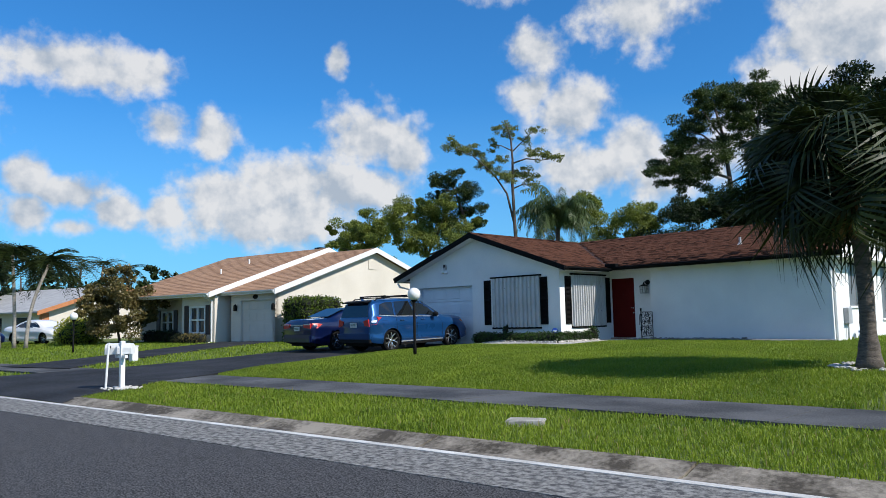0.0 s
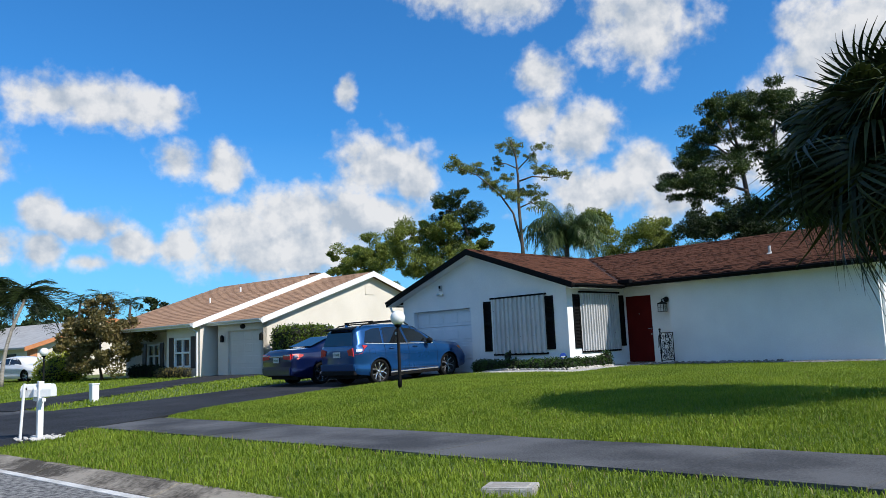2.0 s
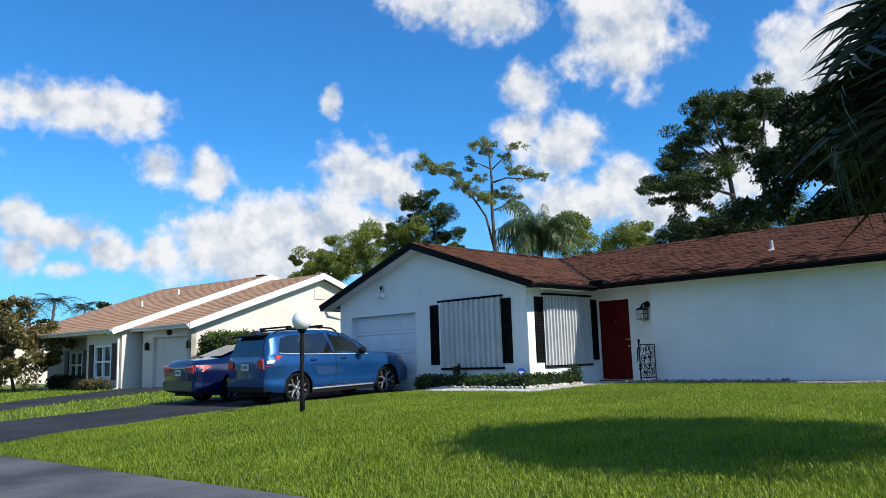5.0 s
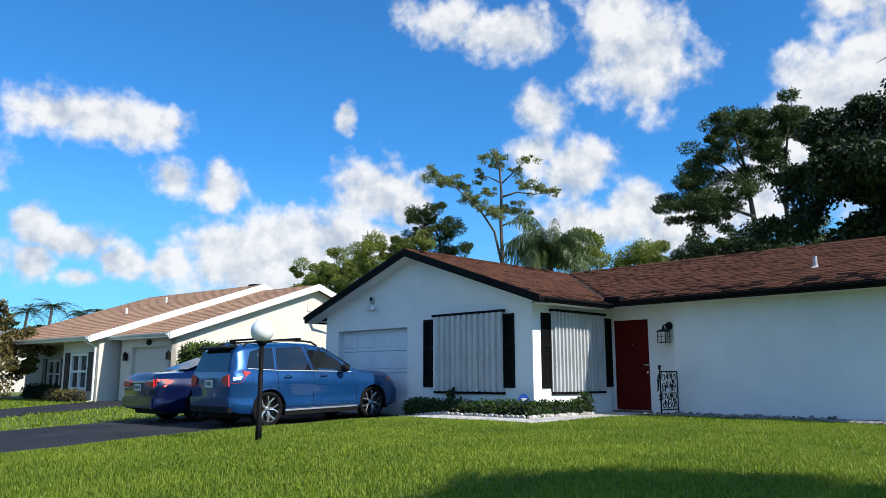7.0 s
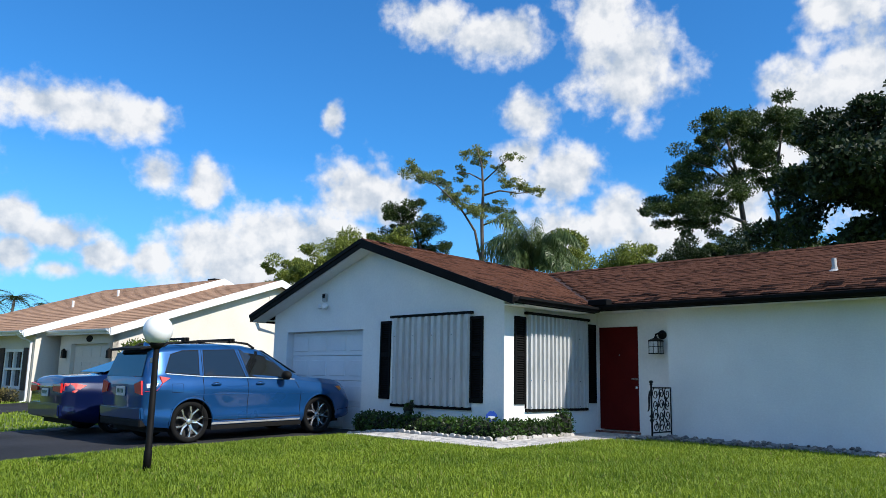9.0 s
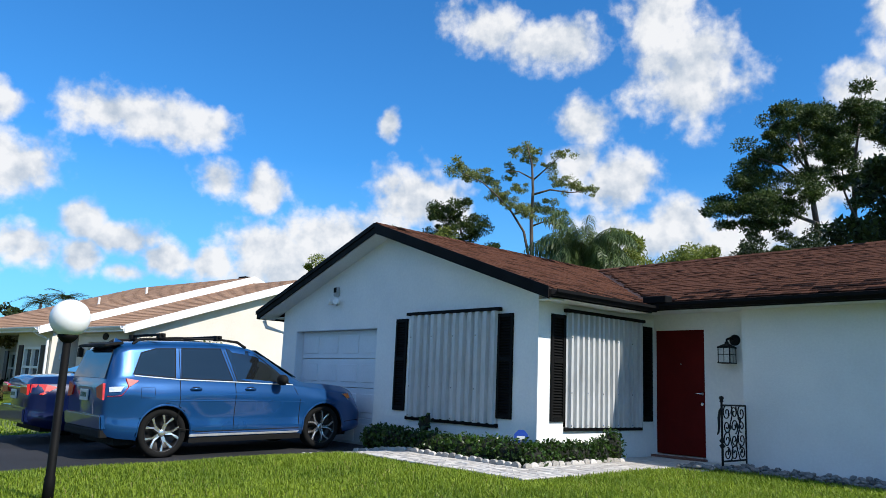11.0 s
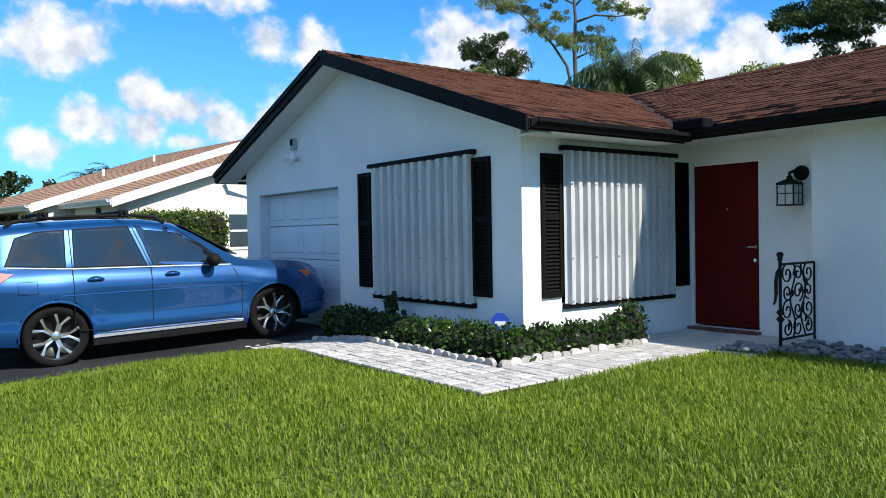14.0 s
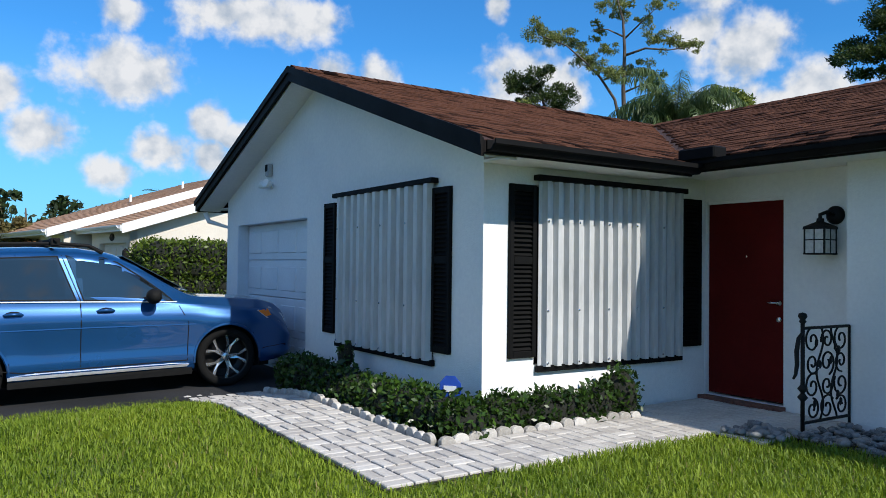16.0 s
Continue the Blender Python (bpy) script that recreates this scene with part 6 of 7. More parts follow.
def feather_palm(name, label, base, top, lean, n_fronds, length, mat, seed, hang=0.6, droop=0.9, rad=0.13, leaf_len=0.55, leaflets=26, bark=PALMBARK):
    rng = np.random.default_rng(seed)
    bx, by, bz = base
    t = thing(name, base, label, "palm tree")
    bm = bmesh.new()
    tip = Vector((bx + lean[0], by + lean[1], top))
    pts = [Vector(base).lerp(tip, u) + Vector((-lean[0], -lean[1], 0)) * 0.25 * math.sin(math.pi * u) for u in [k / 10 for k in range(11)]]
    tube(bm, pts, [rad * (1.35 - 0.5 * (k / 10) ** 0.4) for k in range(11)], 10)
    part("trunk", bm, bark, t, "", True)
    for k in range(n_fronds):
        el = rng.uniform(-0.1, 1.6)
        L = length * rng.uniform(0.8, 1.1)
        co, tri, rib = frond(rng, L, droop * rng.uniform(0.7, 1.3), leaflets, leaf_len, hang)
        M = Matrix.Translation(tip) @ Matrix.Rotation(2.4 * k + rng.uniform(-0.3, 0.3), 4, "Z") @ Matrix.Rotation(-el * 0.75, 4, "Y") @ Matrix.Rotation(rng.uniform(-0.4, 0.4), 4, "X")
        A = np.array(M)
        co = np.array(co) @ A[:3, :3].T + A[:3, 3]
        f = add_mesh("frond", tri_mesh("frond", co, np.array(tri), mat), t)
        part("midrib", tube(bmesh.new(), [M @ Vector(p) for p in rib[::4]], [0.022, 0.018, 0.015, 0.012, 0.010, 0.008, 0.006][:len(rib[::4])] if len(rib[::4]) <= 7 else 0.012, 5), mat, f)
    return t


def weeping_palm(name, label, base, top, n_fronds, length, mat, seed):
    """A feather palm whose leaves rise, arch over and hang, with long drooping leaflets."""
    rng = np.random.default_rng(seed)
    t = thing(name, base, label, "palm tree")
    tip = np.array([base[0] + 0.2, base[1] + 0.1, top])
    part("trunk", tube(bmesh.new(), [base, (base[0] + 0.15, base[1], top * 0.5), tuple(tip)], [0.22, 0.17, 0.15], 10), PALMBARK, t, "", True)
    for k in range(n_fronds):
        az = 2.4 * k + rng.uniform(-0.3, 0.3)
        ang = math.radians(rng.uniform(-5, 86))
        bend = rng.uniform(1.7, 2.6)
        L = length * rng.uniform(0.8, 1.1)
        out, side = np.array([math.cos(az), math.sin(az), 0]), np.array([-math.sin(az), math.cos(az), 0])
        n = 44
        p, rib, co, tri = tip.copy(), [], [], []
        for i in range(n + 1):
            u = i / n
            a = ang - bend * u ** 1.5
            rib.append(tuple(p))
            if i > 3:
                ln = 0.85 * math.sin(math.pi * min(1.0, 0.22 + 0.74 * u)) ** 0.7
                for sg in (-1, 1):
                    d = side * sg * rng.uniform(0.25, 0.75) + out * rng.uniform(0.05, 0.4) + np.array([0, 0, -rng.uniform(0.15, 0.9)])
                    d /= np.linalg.norm(d)
                    w = (out * math.cos(a) + np.array([0, 0, math.sin(a)])) * 0.026
                    mid = p + d * ln * 0.5
                    end = p + d * ln * 0.75 + np.array([0, 0, -ln * 0.42])
                    b = len(co)
                    co += [p - w * 0.5, p + w * 0.5, mid + w, mid - w, end]
                    tri += [(b, b + 1, b + 2), (b, b + 2, b + 3), (b + 3, b + 2, b + 4)]
            p = p + (out * math.cos(a) + np.array([0, 0, math.sin(a)])) * L / n
        f = add_mesh("frond", tri_mesh("frond", np.array(co), np.array(tri), mat), t)
        part("midrib", tube(bmesh.new(), rib[::4], [0.03 - 0.0022 * q for q in range(len(rib[::4]))], 5), mat, f)
    return t


weeping_palm("queen_palm", "feathery green queen palm behind the roof", (-30.9, 41.3, 0.5), 7.9, 58, 3.6, QUEENLEAF, 61)
PALEBARK = material("pale_palm_bark", (0.40, 0.36, 0.31), 0.9, (0.22, 0.195, 0.165), 4, fine=20, bump=0.8, bscale=25, stretch=(1, 1, 4))
for foot, top, lean, seed in (((-44.6, 11.9, 0.4), 5.2, (-0.4, -0.9), 62), ((-44.2, 12.5, 0.4), 5.25, (-0.2, -0.15), 63), ((-43.5, 12.85, 0.4), 4.75, (0.1, 1.0), 64)):
    feather_palm("garden_palm", "slender palm with a pale leaning trunk", foot, top, lean, 28, 1.75, PALMLEAF, seed, 0.8, 1.35, 0.085, 0.55, 26, PALEBARK)
for k, (a, dist, h) in enumerate(((160.8, 95, 8.6), (162.2, 97, 8.2), (159.0, 98, 8.0))):
    feather_palm("street_palm", "dark palm far beyond the neighbouring roofs", (-2.5 + dist * math.cos(radians(a)), 3.6 + dist * math.sin(radians(a)), 0.4), h, (0.3, 0.3), 14, 2.4, PALMLEAF, 70 + k, 0.6, 0.9, 0.16, 0.7, 16)


# ---- the fan palm on the lawn, its leaves blown by the wind ----
def fan_leaf(rng, segs, seg_len, spread, droop):
    """A pleated fan blade at the end of its stalk, along +x."""
    co, tri = [], []
    for i in range(segs):
        a = spread * (i / (segs - 1) - 0.5)
        ln = seg_len * (0.78 + 0.22 * math.cos(a * 0.8)) * rng.uniform(0.9, 1.08)
        d = np.array([math.cos(a), math.sin(a), 0.0])
        side = np.array([-d[1], d[0], 0.0])
        w = 0.034 * rng.uniform(0.7, 1.3)
        pts = []
        dr = droop * rng.uniform(0.7, 1.4)
        for k in range(7):
            u = k / 6
            p = d * ln * (u - 0.20 * dr * max(0, u - 0.45) ** 2) + np.array([0, 0, 0.10 * u - dr * max(0.0, u - 0.38) ** 1.7 * ln * 1.4 + (0.02 if i % 2 else 0)])
            ww = w * (0.45 + 1.1 * min(1, u * 2.2)) * (1.0 if u < 0.6 else max(0.06, (1 - u) / 0.4))
            pts.append((p - side * ww * 0.5, p + side * ww * 0.5))
        b = len(co)
        for p, q in pts:
            co += [p, q]
        for k in range(6):
            j = b + 2 * k
            tri += [(j, j + 1, j + 3), (j, j + 3, j + 2)]
    return co, tri


palm_base = Vector((-4.30, 13.95, land(-4.3, 13.95) - 0.04))
palm = thing("fan_palm", palm_base, "dark fan palm with drooping wind-blown leaves on the lawn", "palm tree")
ptop = palm_base + Vector((-0.12, 0.08, 3.10))
bm = bmesh.new()
pp, rr = [], []
for k in range(25):
    u = k / 24
    pp.append(palm_base.lerp(ptop, u) + Vector((0.06 * math.sin(3 * u), 0, 0)))
    rr.append((0.22 - 0.10 * min(1, u * 5) + 0.01 * u) * (1 + 0.035 * math.sin(k * 2.4)))
tube(bm, pp, rr, 16)
part("trunk", bm, PALMBARK, palm, "", True)
BOOTS = material("palm_boots", (0.30, 0.17, 0.08), 0.9, (0.12, 0.065, 0.035), 8, bump=1.0, bscale=40)
prng = np.random.default_rng(91)
bm = bmesh.new()
for k in range(44):
    a, z = 2.4 * k, 2.15 + 1.0 * k / 44
    c = palm_base + Vector((-0.1 * z, -0.03 * z, z))
    o = Vector((math.cos(a), math.sin(a), 0))
    tube(bm, [c + o * 0.12, c + o * 0.22 + Vector((0, 0, 0.14)), c + o * 0.34 + Vector((0, 0, 0.34))], [0.05, 0.04, 0.02], 5)
tagged(part("leaf_boot", bm, BOOTS, palm), kind="stuff")
WIND = Vector((-0.26, -0.18, 0))
for k in range(104):
    old = k / 103                                   # 0 young and upright, 1 old and hanging
    az = 2.4 * k + prng.uniform(-0.2, 0.2)
    el = radians(80 - 104 * old ** 0.95) + prng.uniform(-0.12, 0.12)
    d = Vector((math.cos(az) * math.cos(el), math.sin(az) * math.cos(el), math.sin(el)))
    d = (d + WIND * (0.45 - 0.15 * old)).normalized()
    stalk = prng.uniform(0.70, 1.45)
    hub = ptop + d * stalk + Vector((0, 0, -0.10 * stalk))
    co, tri = fan_leaf(prng, 22, prng.uniform(0.58, 0.90), prng.uniform(3.0, 5.0), prng.uniform(0.9, 2.0) + 1.0 * old)
    fd = (d + Vector((0, 0, -0.10 - 0.25 * old)) + WIND * 0.4).normalized()
    M = Matrix.Translation(hub) @ fd.to_track_quat("X", "Z").to_matrix().to_4x4() @ Matrix.Rotation(prng.uniform(-1.5, 1.5), 4, "X")
    A = np.array(M)
    co = np.array(co) @ A[:3, :3].T + A[:3, 3]
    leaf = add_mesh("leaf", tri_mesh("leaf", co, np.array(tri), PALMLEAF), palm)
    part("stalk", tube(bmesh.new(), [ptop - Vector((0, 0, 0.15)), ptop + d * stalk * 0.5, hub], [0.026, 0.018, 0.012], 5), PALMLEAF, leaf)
ring = thing("tree_ring", palm_base, "ring of pale stones and mulch round the palm", "stones", kind="stuff")
bm = bmesh.new()
for k in range(70):
    a, r = prng.uniform(0, 6.28), prng.uniform(0.35, 0.62)
    x, y = palm_base.x + r * math.cos(a), palm_base.y + r * math.sin(a)
    bmesh.ops.create_icosphere(bm, subdivisions=1, radius=prng.uniform(0.025, 0.05), matrix=Matrix.Translation((x, y, land(x, y) + 0.02)) @ Matrix.Diagonal((1.3, 1, 0.6, 1)))
part("stones", bm, EDGING, ring)


# ---- hedges and shrubs ----
def shrub(name, label, blobs, mat, leaf, aspect, seed, core=True, cat="hedge", shell=0.75):
    x, y, z = blobs[0][:3]
    rng = np.random.default_rng(seed)
    h = thing(name, (x, y, land(x, y)), label, cat)
    # solid dark cores: the inner shade of the shrub as a coloured body
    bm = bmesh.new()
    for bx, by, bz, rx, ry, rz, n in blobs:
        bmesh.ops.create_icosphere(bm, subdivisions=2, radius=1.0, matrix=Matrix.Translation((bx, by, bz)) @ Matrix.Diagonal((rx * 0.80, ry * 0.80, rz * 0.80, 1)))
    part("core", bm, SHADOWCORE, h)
    co, tri = leaves(blobs, leaf, aspect, rng, shell, 0.2)
    add_mesh("foliage", tri_mesh("foliage", co, tri, mat), h)
    return h


hr = random.Random(5)
blobs = []
x = -18.05
while x < -14.62:
    blobs.append((x, 19.56 + hr.uniform(-0.03, 0.03), 0.71, 0.20, 0.27, 0.21 + hr.uniform(-0.02, 0.05), 520))
    x += 0.17
shrub("low_hedge", "low clipped dark green hedge under the front window", blobs, HEDGELEAF, 0.055, 0.55, 81)
blobs = []
y = 19.55
while y < 21.30:
    blobs.append((-14.68 + hr.uniform(-0.02, 0.02), y, 0.70, 0.19, 0.20, 0.22 + hr.uniform(-0.02, 0.06), 520))
    y += 0.17
blobs.append((-14.66, 21.38, 0.78, 0.20, 0.20, 0.32, 500))
shrub("low_hedge", "low glossy green hedge beside the entry walk", blobs, HEDGELEAF, 0.055, 0.55, 82)
shrub("sapling", "small leafy sprig rising out of the hedge", [(-16.95, 19.66, 1.02, 0.13, 0.10, 0.15, 60), (-16.85, 19.64, 1.10, 0.06, 0.06, 0.10, 26)], HEDGELEAF, 0.09, 0.5, 83, cat="shrub", shell=0.2)




# ---- neighbouring house ----
NB = Matrix.Translation((-31.7, 20.07, 0)) @ Matrix.Rotation(radians(8), 4, "Z")   # local x along its front, y into it
nb = thing("neighbour_house", NB.translation + Vector((0, 0, 0.45)), "cream stucco bungalow with tan shingle roof", "house")


def npart(name, bm, mat, parent=None, label="", smooth=False):
    bm.transform(NB)
    return part(name, bm, mat, parent or nb, label, smooth)


NZ, NSL, NG = 3.0, 0.332, 0.4
RY = 7.28
# garage block: gable to the east
bm = bmesh.new()
prism(bm, [(0, 0.35, NG), (0, 14.2, NG), (0, 14.2, NZ - 0.1), (0, RY, NZ - 0.1 + (RY - 0.2) * NSL), (0, 0.35, NZ - 0.1)], (-0.45, 0, 0), (-0.25, 0, 0))
npart("gable_wall", bm, CREAM)
bm = bmesh.new()
cut_wall(bm, -3.6, -0.25, NG, NZ, [(-2.85, -0.55, NG, 2.55)], lambda b, a0, a1, z0, z1: box(b, a0, a1, 0.35, 0.55, z0, z1))
npart("garage_wall", bm, CREAM)
ndoor = npart("garage_door", box(bmesh.new(), -2.85, -0.55, 0.50, 0.54, NG, 2.55), CREAM, None, "cream panelled garage door")
for i in range(4):
    for k in range(4):
        npart("field", box(bmesh.new(), -2.85 + 0.575 * k + 0.06, -2.85 + 0.575 * (k + 1) - 0.06, 0.485, 0.502, NG + 0.5375 * i + 0.09, NG + 0.5375 * (i + 1) - 0.09, 0.008), CREAM, ndoor)
# main block, its gable end standing forward
bm = bmesh.new()
prism(bm, [(-4.0, -0.35, NG), (-4.0, 14.6, NG), (-4.0, 14.6, NZ), (-4.0, RY, NZ + 0.15 + RY * NSL), (-4.0, -0.35, NZ - 0.12)], (-0.2, 0, 0), (0, 0, 0))
npart("main_gable_wall", bm, CREAM)
bm = bmesh.new()
cut_wall(bm, -6.55, -4.2, NG, NZ, [(-6.1, -4.75, 0.95, 2.35)], lambda b, a0, a1, z0, z1: box(b, a0, a1, -0.35, -0.15, z0, z1))
npart("front_wall", bm, CREAM)
bm = bmesh.new()
cut_wall(bm, -12.5, -6.75, NG, NZ, [(-10.6, -9.4, 0.95, 2.2)], lambda b, a0, a1, z0, z1: box(b, a0, a1, 0.9, 1.1, z0, z1))
box(bm, -6.75, -6.551, -0.35, 1.1, NG, NZ)
npart("entry_wall", bm, CREAM)
bm = bmesh.new()
box(bm, -12.7, -12.5, 0.9, 14.4, NG, NZ)
box(bm, -12.5, -4.2, 14.4, 14.6, NG, NZ)
npart("back_wall", bm, CREAM)
PANE = material("dark_pane", (0.03, 0.035, 0.045), 0.08, (0.02, 0.025, 0.03), 2, bump=0, spec=0.8)
for x0, x1, z0, z1, y in ((-6.1, -4.75, 0.95, 2.35, -0.35), (-10.6, -9.4, 0.95, 2.2, 0.9)):
    w = npart("window", box(bmesh.new(), x0, x1, y + 0.08, y + 0.11, z0, z1), PANE)
    bm = bmesh.new()
    for a, b in ((x0, x0 + 0.09), ((x0 + x1) / 2 - 0.045, (x0 + x1) / 2 + 0.045), (x1 - 0.09, x1)):
        box(bm, a, b, y - 0.02, y + 0.079, z0, z1)
    for a, b in ((z0, z0 + 0.09), ((z0 + z1) / 2 - 0.04, (z0 + z1) / 2 + 0.04), (z1 - 0.09, z1)):
        box(bm, x0 + 0.001, x1 - 0.001, y - 0.016, y + 0.075, a, b)
    npart("window_frame", bm, WHITEPAINT, w)
    for a, b in ((x0 - 0.40, x0 - 0.06), (x1 + 0.06, x1 + 0.40)):
        npart("shutter", box(bmesh.new(), a, b, y - 0.05, y - 0.002, z0 - 0.05, z1 + 0.05, 0.006), material("dark_plum_shutter", (0.035, 0.022, 0.022), 0.5, (0.025, 0.016, 0.016), 9), w)
w = npart("window", box(bmesh.new(), -0.26, -0.235, 3.8, 4.6, 1.55, 2.60), PANE)
bm = bmesh.new()
for a, b in ((3.72, 3.80), (4.6, 4.68)):
    box(bm, -0.255, -0.21, a, b, 1.5, 2.66)
for a, b in ((1.48, 1.56), (2.05, 2.11), (2.60, 2.68)):
    box(bm, -0.252, -0.212, 3.80, 4.60, a, b)
npart("window_frame", bm, WHITEPAINT, w)
npart("gable_vent", box(bmesh.new(), -0.26, -0.22, RY - 0.35, RY + 0.35, 4.25, 4.75), CREAM)
# roofs
ROOFT = 0.12


def nb_roof(name, x0, x1, y0, z0, ridge_y, back):
    r = None
    zr = z0 + (ridge_y - y0) * NSL
    for pts in ([(x0, y0, z0), (x1, y0, z0), (x1, ridge_y, zr), (x0, ridge_y, zr)], [(x0, ridge_y, zr), (x1, ridge_y, zr), (x1, back, z0), (x0, back, z0)]):
        bm = bmesh.new()
        prism(bm, pts, (0, 0, -ROOFT), (0, 0, 0))
        r = npart("roof_slope", bm, SHINGLETAN, None, "tan shingle roof slope")
        # courses of shingles show as thin steps
        n = 26
        bm = bmesh.new()
        (ax, ay, az), (dx_, dy_, dz_) = pts[0], pts[3]
        for k in range(n):
            u = (k + 0.5) / n
            y, z = ay + (dy_ - ay) * u, az + (dz_ - az) * u
            s = 1 if dy_ > ay else -1
            prism(bm, [(x0, y, z + 0.001), (x0, y + s * 0.10, z + 0.10 * (dz_ - az) / abs(dy_ - ay) + 0.001), (x0, y + s * 0.10, z + 0.10 * (dz_ - az) / abs(dy_ - ay) + 0.004), (x0, y, z + 0.014)], (0, 0, 0), (x1 - x0, 0, 0))
        tagged(npart("course", bm, SHINGLETAN, r), kind="stuff")
    for y1 in (y0, back):
        bm = bmesh.new()
        prism(bm, [(x1, y1, z0 + 0.02), (x1, ridge_y, zr + 0.02), (x1, ridge_y, zr - 0.26), (x1, y1, z0 - 0.24)], (0.0, 0, 0), (0.04, 0, 0))
        npart("rake_board", bm, WHITEPAINT)
    bm = bmesh.new()
    box(bm, x0, x1, y0 - 0.03, y0, z0 - 0.18, z0 - 0.01)
    gutter(bm, (x0, y0 - 0.032, z0 - 0.02), (x1, y0 - 0.032, z0 - 0.02), (0, -1, 0))
    npart("fascia", bm, WHITEPAINT)
    return r


nb_roof("garage", -3.99, 0.06, 0.02, NZ + 0.02, RY, 14.6)
nb_roof("main", -13.2, -3.78, -0.90, NZ - 0.02, RY + 0.1, 15.2)
npart("soffit", box(bmesh.new(), -13.0, -4.0, -0.86, 1.0, NZ - 0.18, NZ - 0.15), CREAM)
npart("soffit", box(bmesh.new(), -3.6, 0.0, 0.06, 0.36, NZ - 0.15, NZ - 0.12), CREAM)
for y in (3.0, 5.0):
    bm = bmesh.new()
    tube(bm, [(-8, y, NZ + (y + 0.9) * NSL - 0.1), (-8, y, NZ + (y + 0.9) * NSL + 0.25)], 0.05, 8)
    npart("vent_pipe", bm, WHITEPAINT)
npart("chimney_cap", box(bmesh.new(), -5.2, -4.7, RY + 0.3, RY + 0.8, 5.4, 5.85, 0.02), DARKTRIM)
bm = bmesh.new()
tube(bm, [(-4.15, -1.0, NZ - 0.1), (-4.15, -0.8, NZ - 0.25), (-4.15, -0.42, NZ - 0.4), (-4.15, -0.42, NG + 0.15), (-4.15, -0.62, NG + 0.08)], 0.045, 8)
npart("downpipe", bm, WHITEPAINT)
for x in (-3.15, -0.28):
    bm = bmesh.new()
    box(bm, x - 0.07, x + 0.07, 0.18, 0.32, 2.05, 2.30, 0.01)
    lathe(bm, [(0.10, 0), (0.02, 0.08), (0, 0.1)], 6, NB.inverted() @ NB @ Matrix.Translation((x, 0.25, 2.30)))
    box(bm, x - 0.02, x + 0.02, 0.25, 0.36, 2.28, 2.32)
    npart("wall_lamp", bm, IRON, None, "dark coach lamp by the garage")
npart("number_sign", lathe(bmesh.new(), [(0.16, 0), (0.16, 0.02), (0, 0.02)], 14, Matrix.Translation((-1.7, 0.345, 2.72)) @ Matrix.Rotation(math.pi / 2, 4, "X") @ Matrix.Diagonal((1.2, 0.7, 1, 1))), DARKTRIM)

# hedges of the neighbour
hb, hr = [], random.Random(15)
y = 0.35
while y < 2.6:
    for z in (0.85, 1.35, 1.85, 2.22):
        for x in (0.85, 1.35, 1.85):
            p = NB @ Vector((x + hr.uniform(-0.05, 0.05), y, z))
            hb.append((p.x, p.y, z + hr.uniform(-0.04, 0.05), 0.42, 0.42, 0.42, 420))
    y += 0.45
shrub("tall_hedge", "tall clipped green hedge between the houses", hb, TALLHEDGE, 0.105, 0.5, 84)
hb = []
for k in range(9):
    p = NB @ Vector((-6.5 + 0.26 * k, -0.85, 0.68))
    hb.append((p.x, p.y, 0.68, 0.25, 0.3, 0.30, 190))
shrub("low_hedge", "low bronze-green hedge under the neighbour's window", hb, REDLEAF, 0.10, 0.5, 85)
hb = []
for k in range(7):
    p = NB @ Vector((-11 + 0.4 * k, 0.4, 0.75))
    hb.append((p.x, p.y, 0.75, 0.35, 0.4, 0.40, 190))
shrub("low_hedge", "dark low shrubs along the neighbour's wall", hb, OAKLEAF, 0.12, 0.5, 86)
shrub("round_bush", "rounded yellow-green clipped bush", [(-45.6, 16.3, 1.1, 1.35, 1.35, 0.95, 3800), (-45.0, 15.6, 0.9, 0.9, 0.9, 0.6, 1500)], leafy("yellow_hedge_leaf", (0.44, 0.44, 0.045), (0.24, 0.27, 0.03), 0.4), 0.13, 0.5, 87, cat="bush")
far_tree("young_magnolia", "young bronze-leaved tree in the neighbouring lawn", (-41.8, 16.9, 0.42),
         [([(0.1, 0.4), (0, 1.2), (0.1, 3.8)], 0.09), ([(0, 1.2), (-0.8, 2.4)], 0.05), ([(0, 1.3), (0.9, 2.6)], 0.05)],
         [(-1.3, 1.7, 0.62), (-0.4, 1.5, 0.6), (0.6, 1.6, 0.65), (1.4, 1.9, 0.55), (-1.5, 2.5, 0.5), (-0.6, 2.5, 0.7), (0.5, 2.6, 0.7), (1.4, 2.6, 0.5), (-0.9, 3.3, 0.6), (0.2, 3.5, 0.65), (0.9, 3.3, 0.5), (-0.3, 4.1, 0.45), (0.3, 4.4, 0.3)], REDLEAF, 0.17, 0.5, 620, 0.6, 88, swell=1.3, many=7)
lp2 = copy_thing(lp, Matrix.Translation((-35.2, 12.3, land(-35.2, 12.3) - 0.02)))
tagged(lp2, "black lamp post with a white globe on the neighbour's lawn")

# ---- the house further down, grey roof with orange trim ----
NC = Matrix.Translation((-59.6, 18.6, 0)) @ Matrix.Rotation(radians(14), 4, "Z")
hc = thing("grey_roof_house", NC.translation + Vector((0, 0, 0.4)), "distant bungalow with pale grey roof and orange trim", "house")
ORANGE = material("orange_trim", (0.55, 0.22, 0.09), 0.6, (0.42, 0.16, 0.06), 4)
GREYROOF = material("pale_roof_tile", (0.42, 0.42, 0.42), 0.8, (0.30, 0.30, 0.30), 1.5, bump=0.6, bscale=20)


